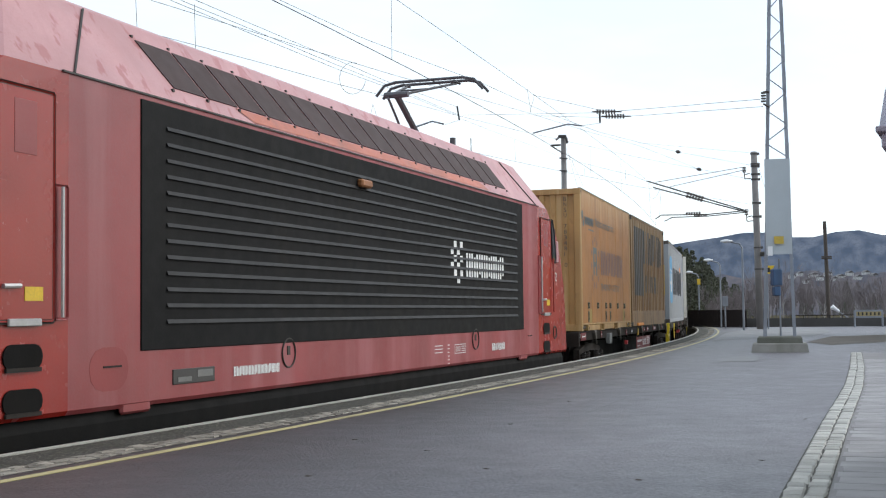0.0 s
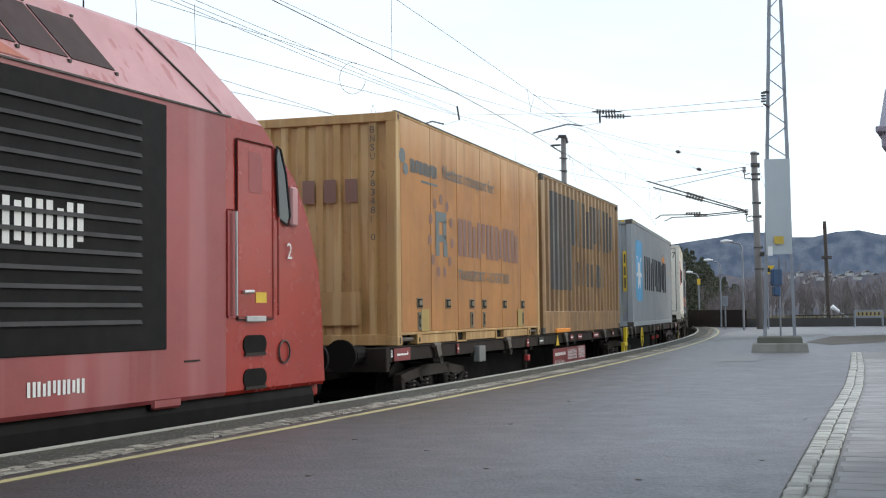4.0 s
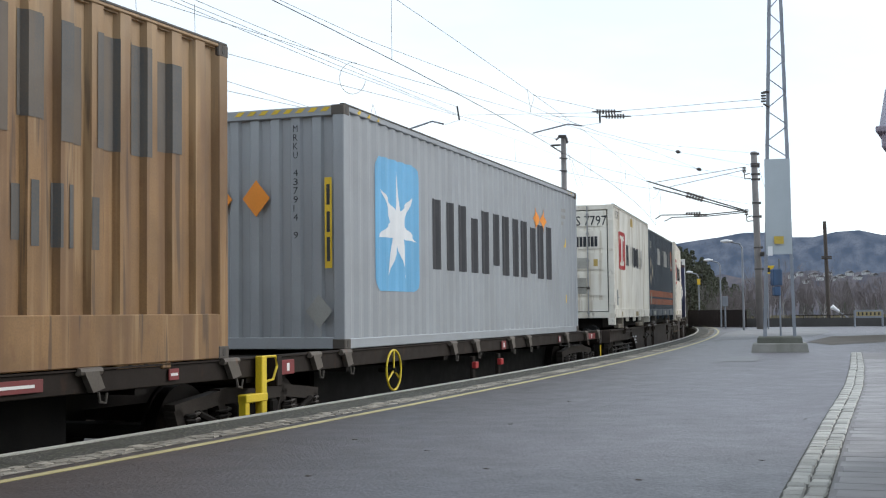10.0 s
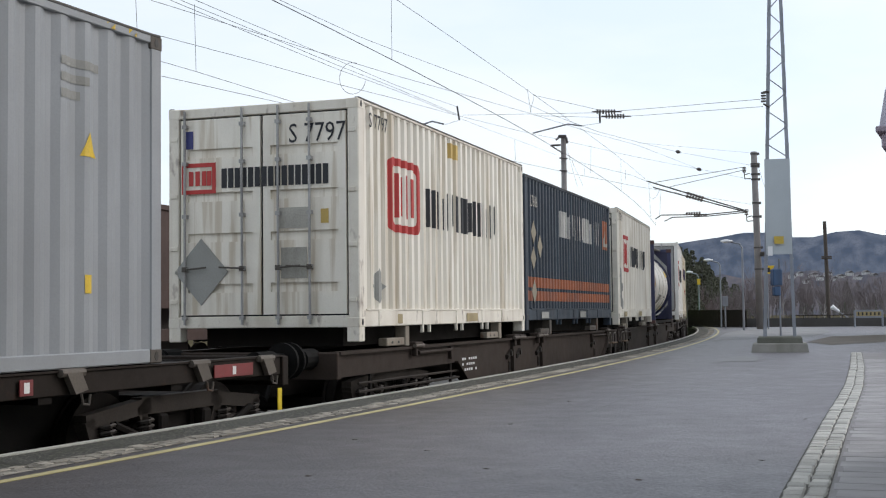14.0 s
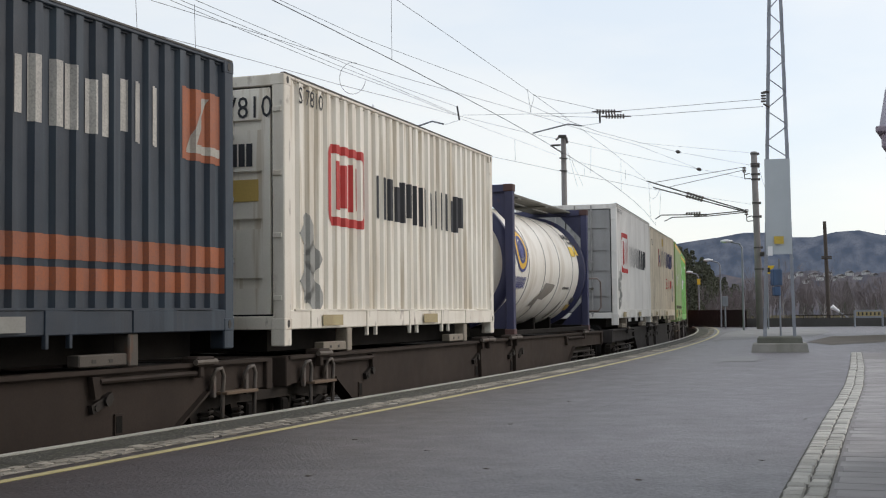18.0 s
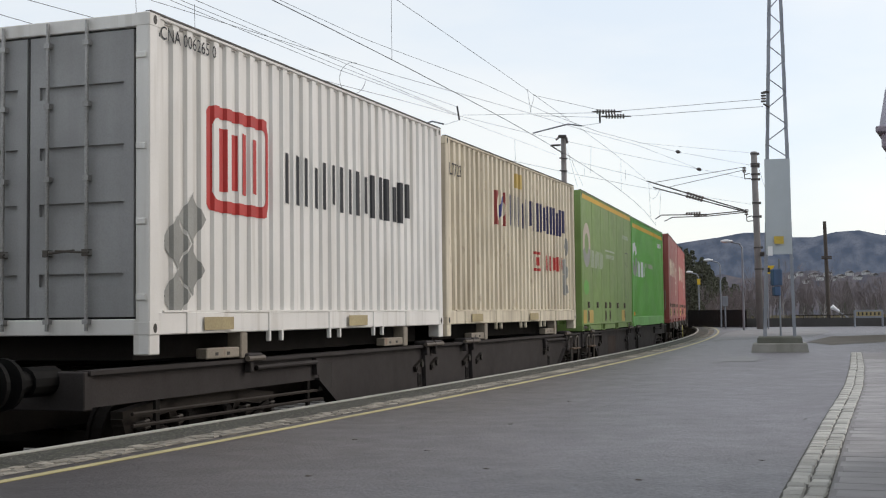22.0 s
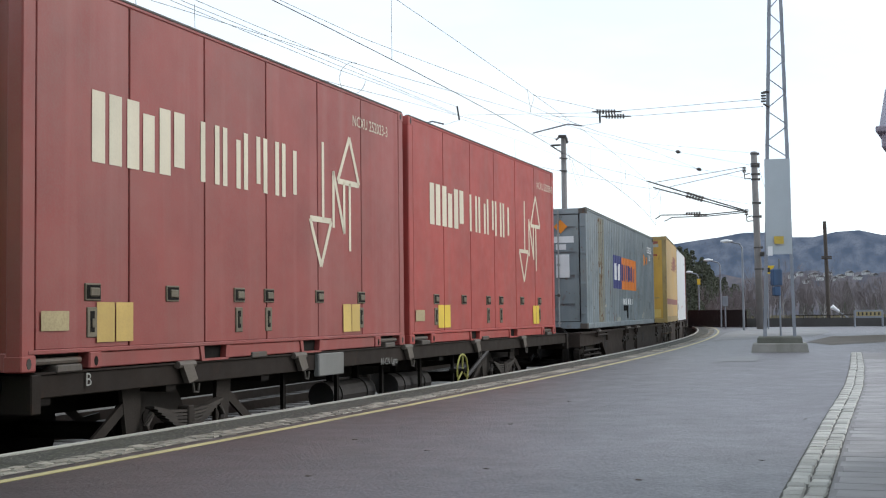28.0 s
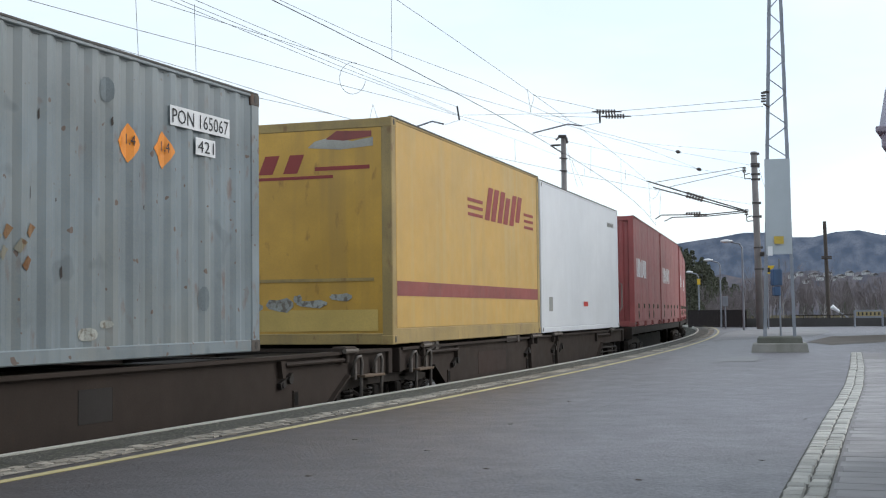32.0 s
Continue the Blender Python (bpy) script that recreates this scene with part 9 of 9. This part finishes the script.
flat("patch_repair", [(1268, 641), (1300, 631), (1345, 630), (1340, 640)], 0.006, M_REPAIR, "pale repair patch in the asphalt", "repair patch")

# thin cracks in the asphalt
M_CRACK = surface("dark_asphalt_crack", (0.055, 0.052, 0.055), 0.9, streak=0.0)
for pts in (((1106, 721), (1180, 722), (1240, 720), (1290, 721)), ((999, 741), (1030, 734), (1068, 722), (1106, 705)), ((1000, 652), (1090, 655), (1180, 653)), ((700, 760), (770, 742), (850, 735))):
    ln = [ground_pt(*p) for p in pts]
    bm = bmesh.new()
    prev = None
    for i in range(25):
        u = i / 24 * (len(ln) - 1)
        k = min(len(ln) - 2, int(u))
        p = ln[k].lerp(ln[k + 1], u - k)
        d = (ln[k + 1] - ln[k]).normalized()
        q = Vector((d.y, -d.x, 0)) * rs.uniform(0.0015, 0.0045)
        o = Vector((d.y, -d.x, 0)) * rs.uniform(-0.02, 0.02) + Vector((0, 0, 0.003))
        row = (bm.verts.new(p + q + o), bm.verts.new(p - q + o))
        if prev:
            bm.faces.new((prev[0], prev[1], row[1], row[0]))
        prev = row
    tagged(link("asphalt_crack", fixed(bm), M_CRACK), "thin dark crack in the platform asphalt", "crack", kind="structure")

# leaves and small litter on the asphalt
M_LEAF = surface("dead_leaf", (0.05, 0.035, 0.02), 0.9)
LEAFM = block_mesh("dead_leaf", 0.035, 0.025, 0.004, M_LEAF, 77)
for px, py in ((903, 751), (1008, 711), (1225, 689), (628, 778), (545, 843), (1425, 742), (1348, 815), (755, 798), (1130, 850), (860, 830)):
    p = ground_pt(px, py)
    ob = new("dead_leaf", LEAFM)
    ob.matrix_world = Matrix.Translation((p.x, p.y, 0.004)) @ Matrix.Rotation(rs.uniform(0, 6), 4, "Z")
    tagged(ob, "small dead leaf on the asphalt", "leaf", "leaves on the platform")

# ---- signs and small things in the distance ----
sg = thing("notice_board", "small grey notice board on a post", "sign")
p = eye_point(1284, 575, 63)
bm = bmesh.new()
rod(bm, (p.x, p.y, -0.05), (p.x, p.y, 1.5), 0.04, 8)
part("post", bm, M_GALV, sg)
part("board", cube(p.x - 0.15, p.x + 0.15, p.y - 0.04, p.y - 0.01, 1.1, 1.6, 0.01), M_GALV, sg)
sg = thing("barrier_sign", "yellow barrier board with dark marks on two posts", "sign")
p, q = eye_point(1513, 575, 62), eye_point(1562, 575, 62)
for v in (p, q):
    bm = bmesh.new()
    rod(bm, (v.x, v.y, -0.05), (v.x, v.y, 0.85), 0.05, 8)
    part("post", bm, M_GALV, sg)
M_SIGNY = surface("faded_sign_yellow", (0.35, 0.28, 0.13), 0.6)
part("board", cube(p.x, q.x, p.y - 0.03, p.y, 0.45, 0.85, 0.01), M_GALV, sg)
part("board_face", cube(p.x + 0.08, q.x - 0.06, p.y - 0.04, p.y - 0.03, 0.55, 0.76), M_SIGNY, sg)
for i in range(6):
    x = p.x + 0.14 + 0.2 * i
    part("sign_mark", cube(x, x + 0.08, p.y - 0.046, p.y - 0.04, 0.58, 0.73), M_SEAM, sg)
lamp = thing("street_lamp", "leaning street lamp head beyond the wall", "street lamp")
a, b = eye_point(1472, 543, 75), eye_point(1502, 563, 75)
bm = bmesh.new()
rod(bm, a, b + (b - a) * 0.6, 0.03, 6)
part("post", bm, M_GALV, lamp)
bm = bmesh.new()
rod(bm, a, a.lerp(b, 0.45), 0.16, 10, 0.08)
part("lamp_head", bm, M_WHITEB, lamp)
rl = thing("wall_railing", "low steel railing on the wall", "railing")
p0, p1 = eye_point(1400, 563, 65), eye_point(1515, 563, 64)
bm = bmesh.new()
rod(bm, (p0.x, p0.y, 0.6), (p1.x, p1.y, 0.6), 0.025, 6)
part("rail", bm, M_STEELDARK, rl)
for i in range(6):
    v = p0.lerp(p1, i / 5)
    bm = bmesh.new()
    rod(bm, (v.x, v.y, 0.4), (v.x, v.y, 0.6), 0.02, 6)
    part("post", bm, M_STEELDARK, rl)
# fittings on the concrete pole and the lattice mast
part("loudspeaker", cube(PB.x - 0.02, PB.x + 0.22, PB.y - 0.42, PB.y - 0.2, 3.4, 3.62, 0.04), M_SEAM, pole)
sgn = thing("pole_sign", "yellow and black warning sign on the pole", "sign")
v = eye_point(1362, 478, 58.5)
bm = bmesh.new()
prism(bm, [(v.x - 0.2, v.z - 0.18), (v.x + 0.02, v.z - 0.18), (v.x + 0.24, v.z + 0.2), (v.x - 0.2, v.z + 0.2)], v.y, v.y + 0.03)
part("board", fixed(bm), M_YEL, sgn)
part("dark_stripe", cube(v.x - 0.12, v.x + 0.02, v.y - 0.008, v.y, v.z - 0.1, v.z + 0.1), M_SEAM, sgn)
bm = bmesh.new()
rod(bm, (v.x - 0.1, v.y + 0.05, -0.05), (v.x - 0.1, v.y + 0.05, v.z + 0.2), 0.035, 8)
part("post", bm, M_GALV, sgn)
wb = part("white_plate", cube(MB.x - 0.3, MB.x - 0.2, MB.y - 0.36, MB.y - 0.34, 2.05, 2.25), M_WHITEB, mast)
bm = bmesh.new()
for k in range(4):
    rod(bm, eye_point(1351, 181 - 5 * k, 26.85), eye_point(1351, 178.5 - 5 * k, 26.85), 0.055, 8)
rod(bm, eye_point(1351, 184, 26.85), eye_point(1362, 190, 26.85), 0.02, 6)
rod(bm, eye_point(1351, 163, 26.85), eye_point(1362, 163, 26.85), 0.02, 6)
part("insulator", bm, M_INS, mast)
for px, py in ((1200, 269), (1237, 300)):
    bm = bmesh.new()
    rod(bm, eye_point(px - 4, py - 1, 59.5), eye_point(px, py, 59.5), 0.05, 8, 0.09)
    rod(bm, eye_point(px, py, 59.5), eye_point(px + 4, py + 1, 59.5), 0.09, 8, 0.05)
    tagged(link("wire_insulator", bm, M_INS), "small dark insulator in an overhead wire", "insulator", "insulators")
# hanging loop of wire
loop = [eye_point(624 + 23 * math.cos(q), 139 + 28 * math.sin(q), 40) for q in [math.pi * (-0.4 - i / 11.0) for i in range(18)]]
span("wire_loop", loop, 0.008)
for a, b, d in (((240, -5), (246, 126), 27), ((344, 8), (347, 127), 29), ((660, 185), (652, 222), 42), ((660, 185), (672, 222), 42), ((933, 158), (940, 200), 46), ((946, 168), (938, 200), 46), ((1148, 322), (1152, 391), 61.3), ((1170, 335), (1167, 385), 61.2), ((1151, 350), (1156, 353), 61.2), ((1156, 353), (1163, 346), 61.2), ((1163, 346), (1168, 335), 61.2), ((1061, 194), (1062, 218), 40), ((1048, 199), (1060, 194), 40), ((788, 221), (812, 213), 45), ((1030, 223), (1062, 218), 44), ((809, 188), (813, 213), 45)):
    wire_px(a, b, d, d, 0.032 if a[0] in (809, 1061) else 0.006)

# ---- trees ----
M_BARK = surface("grey_brown_bark", (0.13, 0.115, 0.115), 0.95, amount=0.4)
M_TWIG = surface("fine_bare_twigs", (0.20, 0.17, 0.175), 0.95, amount=0.3, streak=0.0)
M_BIRCH = surface("pale_birch_bark", (0.36, 0.34, 0.32), 0.9, amount=0.5)
M_NEEDLE = surface("dark_pine_needles", (0.078, 0.082, 0.054), 0.9, dirt=(0.085, 0.09, 0.065), amount=0.6, streak=0.0, grain=3, spread=0.3)


def bare_tree(x, y, h, seed, birch=False):
    r = random.Random(seed)
    th = thing("bare_tree", "leafless winter tree behind the wall" if not birch else "leafless birch with a pale trunk", "tree", "bare trees")
    bm, tw = bmesh.new(), bmesh.new()

    def grow(p, d, length, rad, depth):
        q = p + d * length
        rod(bm if depth < 2 else tw, p, q, rad, 5 if depth < 2 else 3, rad * 0.65)
        if depth >= 4:
            return
        for _ in range(4 if depth < 3 else 3):
            v = (d + Vector((r.uniform(-0.6, 0.6), r.uniform(-0.6, 0.6), r.uniform(0.0, 0.6)))).normalized()
            grow(p.lerp(q, r.uniform(0.45, 1.0)), v, length * r.uniform(0.5, 0.78), max(0.008, rad * 0.5), depth + 1)

    grow(Vector((x, y, -1.0)), Vector((r.uniform(-0.06, 0.06), 0, 1)).normalized(), h * 0.45, h * 0.008, 0)
    part("trunk", bm, M_BIRCH if birch else M_BARK, th)
    tagged(part("crown", tw, M_TWIG, th), kind="stuff")


def pine(x, y, h, seed):
    r = random.Random(seed)
    th = thing("pine_tree", "dark green pine on the slope beyond the platform", "tree", "pines")
    bm = bmesh.new()
    rod(bm, (x, y, -1.0), (x, y, h * 0.9), h * 0.016, 6, h * 0.004)
    part("trunk", bm, M_BARK, th)
    bm = bmesh.new()
    for i in range(900):
        t = r.uniform(0.12, 1.0)
        rad = h * 0.26 * (1 - t) ** 0.8 * r.uniform(0.4, 1.05) + 0.1
        a = r.uniform(0, 6.283)
        c = Vector((x + rad * math.cos(a), y + rad * math.sin(a), h * t - 0.3 * rad))
        sz = h * r.uniform(0.012, 0.026)
        n1 = Vector((r.uniform(-1, 1), r.uniform(-1, 1), r.uniform(-0.4, 0.9))).normalized()
        u = n1.orthogonal().normalized() * sz
        v = n1.cross(u).normalized() * sz * r.uniform(0.5, 1.0)
        bm.faces.new([bm.verts.new(c + q) for q in (-u - v * 0.3, u * 0.2 - v, u + v * 0.2, -u * 0.1 + v)])
    tagged(part("crown", bm, M_NEEDLE, th), kind="stuff")


rt = random.Random(11)
for i in range(26):
    px = 1188 + 5.6 * i
    d = rt.uniform(105, 150)
    top = 434 + 0.75 * max(0, px - 1205) + rt.uniform(-8, 14)
    b = eye_point(px, 560, d)
    t = eye_point(px, top, d)
    pine(b.x, b.y, t.z, 100 + i)
for i in range(60):
    px = 1322 + 4.6 * i + rt.uniform(-5, 5)
    d = rt.uniform(85, 135)
    t = eye_point(px, rt.uniform(470, 520), d)
    bare_tree(t.x, t.y, t.z + 1.0, 200 + i, i % 7 == 0)
for i in range(14):
    px = 1250 + 7 * i
    d = rt.uniform(80, 100)
    t = eye_point(px, rt.uniform(505, 530), d)
    bare_tree(t.x, t.y, t.z + 1.0, 300 + i)

for i in range(16):
    px = rt.uniform(1405, 1600)
    d = rt.uniform(140, 200)
    t = eye_point(px, rt.uniform(498, 530), d)
    pine(t.x, t.y, t.z, 400 + i)

# farmhouses on the far slope
M_HOUSE = plain("white_house_wall", (0.6, 0.6, 0.6))
M_HROOF = plain("dark_house_roof", (0.10, 0.09, 0.09))
for px, py, d, wd in ((1442, 486, 700, 4), (1490, 489, 680, 4.5), (1430, 497, 640, 3), (1468, 484, 700, 3), (1404, 488, 690, 2.6), (1418, 484, 710, 2.4), (1454, 491, 660, 2.6), (1506, 483, 700, 2.8), (1521, 490, 660, 3.0), (1535, 482, 700, 2.4), (1549, 487, 680, 2.6), (1478, 493, 650, 2.4)):
    p = eye_point(px, py, d)
    hs = thing("farmhouse", "small white farmhouse on the wooded slope", "house", "farmhouses")
    part("wall", cube(p.x - wd / 2, p.x + wd / 2, p.y, p.y + 6, p.z - 1.6, p.z), M_HOUSE, hs)
    bm = bmesh.new()
    prism(bm, [(p.x - wd / 2 - 0.4, p.z), (p.x + wd / 2 + 0.4, p.z), (p.x, p.z + 1.2)], p.y - 0.4, p.y + 6.4)
    part("roof", fixed(bm), M_HROOF, hs)

# brown hopper wagons standing two tracks away, seen between the passing wagons
M_HOPPER = surface("rusty_brown_hopper_paint", (0.088, 0.052, 0.042), 0.75, dirt=(0.045, 0.03, 0.025), amount=0.5, streak=0.5, rust=0.5, rust_color=(0.12, 0.055, 0.03))
M_HOPIN = surface("dark_hopper_frame", (0.04, 0.03, 0.026), 0.8, dirt=(0.06, 0.045, 0.035), amount=0.5)


def hopper_wagon():
    """A hopper wagon with sloping ends, its origin on the rail at its middle."""
    ob = thing("hopper_wagon", "rusty brown hopper wagon standing on a far track", "wagon", "standing hopper wagons")
    h, w = 6.1, 1.4
    for s in (-1, 1):
        bm = bmesh.new()
        prism(bm, [(-h + 0.9, 4.02), (h - 0.9, 4.02), (h - 0.9, 3.82), (h - 2.9, 1.75), (-h + 2.9, 1.75), (-h + 0.9, 3.82)], s * w - 0.02, s * w + 0.02)
        side = part("hopper_side", fixed(bm), M_HOPPER, ob)
        for k in range(9):
            x = -h + 1.6 + (2 * h - 3.2) * k / 8
            zb = 1.8 + max(0.0, abs(x) - (h - 2.9)) * 1.05
            part("side_rib", cube(x - 0.05, x + 0.05, s * w - 0.07, s * w + 0.07, zb, 3.95), M_HOPPER, side)
        part("top_rim", cube(-h + 0.85, h - 0.85, s * w - 0.07, s * w + 0.07, 3.96, 4.08, 0.01), M_HOPPER, ob)
        part("sole_bar", cube(-h, h, s * 1.2 - 0.08, s * 1.2 + 0.08, 1.0, 1.28, 0.01), M_HOPPER, ob)
    for e in (-1, 1):
        bm = bmesh.new()
        prism(bm, [(e * (h - 0.9), 4.02), (e * (h - 0.86), 4.02), (e * (h - 0.86), 3.81), (e * (h - 2.88), 1.73), (e * (h - 2.94), 1.76), (e * (h - 0.9), 3.84)], -w + 0.02, w - 0.02)
        part("end_slope", fixed(bm), M_HOPPER, ob)
        part("headstock", cube(e * h - 0.08, e * h + 0.08, -1.3, 1.3, 0.95, 1.3, 0.01), M_HOPIN, ob)
        part("end_deck", cube(min(e * h, e * (h - 2.9)), max(e * h, e * (h - 2.9)), -1.2, 1.2, 1.24, 1.29), M_HOPIN, ob)
        for s in (-1, 1):
            bm = bmesh.new()
            prism(bm, [(e * (h - 0.7), 1.29), (e * (h - 2.4), 1.29), (e * (h - 1.5), 2.6)], s * 1.15 - 0.03, s * 1.15 + 0.03)
            part("end_gusset", fixed(bm), M_HOPPER, ob)
            bm = bmesh.new()
            tube(bm, [(e * (h - 0.05), s * 1.25, 0.6), (e * (h - 0.05), s * 1.3, 2.2), (e * (h - 0.35), s * 1.3, 2.25), (e * (h - 0.7), s * 1.25, 2.2)], 0.025, 6)
            part("hand_rail", bm, M_STEPR, ob)
            bm = bmesh.new()
            rod(bm, (e * h, s * 0.875, 1.06), (e * (h + 0.5), s * 0.875, 1.06), 0.1, 12)
            rod(bm, (e * (h + 0.5), s * 0.875, 1.06), (e * (h + 0.55), s * 0.875, 1.06), 0.2, 16)
            part("buffer", bm, M_BLACK, ob)
        for q in (-0.9, 0.9):
            for s in (-1, 1):
                bm = bmesh.new()
                rod(bm, (e * 4.3 + q, s * 0.70, 0.46), (e * 4.3 + q, s * 0.82, 0.46), 0.46, 24)
                part("wheel", bm, M_UNDER, ob)
        for s in (-1, 1):
            bm = bmesh.new()
            for a, b in (((-1.3, 0.68), (1.3, 0.68)), ((-0.6, 0.4), (0.6, 0.4)), ((-0.6, 0.4), (-0.8, 0.68)), ((0.6, 0.4), (0.8, 0.68))):
                stroke(bm, (e * 4.3 + a[0], a[1]), (e * 4.3 + b[0], b[1]), 0.13, s * 1.0 - 0.05, s * 1.0 + 0.05)
            part("bogie_frame", fixed(bm), M_BOGIE, ob)
    part("chute", cube(-2.6, 2.6, -0.9, 0.9, 0.5, 1.78), M_HOPIN, ob)
    part("stencil_plate", cube(-4.2, -3.5, -1.232, -1.2, 1.75, 2.1), GREYSTK, ob)
    return ob


HOP_S, HOP_OFF = 29.7, -9.5
first = None
for k in range(3):
    a, b = along(HOP_S + 13.3 * k - 4.3, HOP_OFF), along(HOP_S + 13.3 * k + 4.3, HOP_OFF)
    m = (a + b) / 2
    place = Matrix.Translation((m.x, m.y, RAIL)) @ Matrix.Rotation(math.atan2(b.y - a.y, b.x - a.x), 4, "Z")
    if first is None:
        first = hopper_wagon()
        first.matrix_world = place
    else:
        copy_thing(first, place)


# ---- everything that moves ----
TRAVEL = [0.0, 2.492, 5.052, 7.77, 10.72, 13.78, 16.911, 20.113, 23.391, 26.837, 30.458, 34.176, 38.043, 42.12, 46.363, 50.707, 55.174, 59.863, 64.751, 69.724, 74.833, 80.14, 85.575,
          91.078, 96.749, 102.645, 108.498, 114.353, 120.629, 127.218, 133.694, 140.492, 147.727]


def travelled(t):
    """Distance the train has gone at t seconds, smooth between whole seconds."""
    k = min(31, int(t))
    u = t - k
    p = [TRAVEL[max(0, min(32, k + d))] for d in (-1, 0, 1, 2)]
    m0, m1 = (p[2] - p[0]) / (2 if k else 1), (p[3] - p[1]) / (2 if k < 31 else 1)
    return (2 * u ** 3 - 3 * u * u + 1) * p[1] + (u ** 3 - 2 * u * u + u) * m0 + (-2 * u ** 3 + 3 * u * u) * p[2] + (u ** 3 - u * u) * m1


def motions():
    turns = [0]
    for fr in range(1, 961):
        if fr == 960 or (travelled((fr + 1) / 30) - travelled(turns[-1] / 30)) / 0.46 > 1.35:
            turns.append(fr)
    for k, (ob, a, half, wheels) in enumerate(VEHICLES):
        rows = [(t, track_pose(a - s, half)) for t, s in enumerate(TRAVEL)]
        walk(ob, rows)
        for ws, x, r in wheels:
            walk(ws, [(fr / 30, Matrix.Translation((x, 0, r)) @ Matrix.Rotation(-travelled(fr / 30) / r, 4, "Y")) for fr in turns])
        for body, veh, x, z in LOADS:
            if veh == k:
                walk(body, [(t, m @ Matrix.Translation((x, 0, z))) for t, m in rows])


motions()
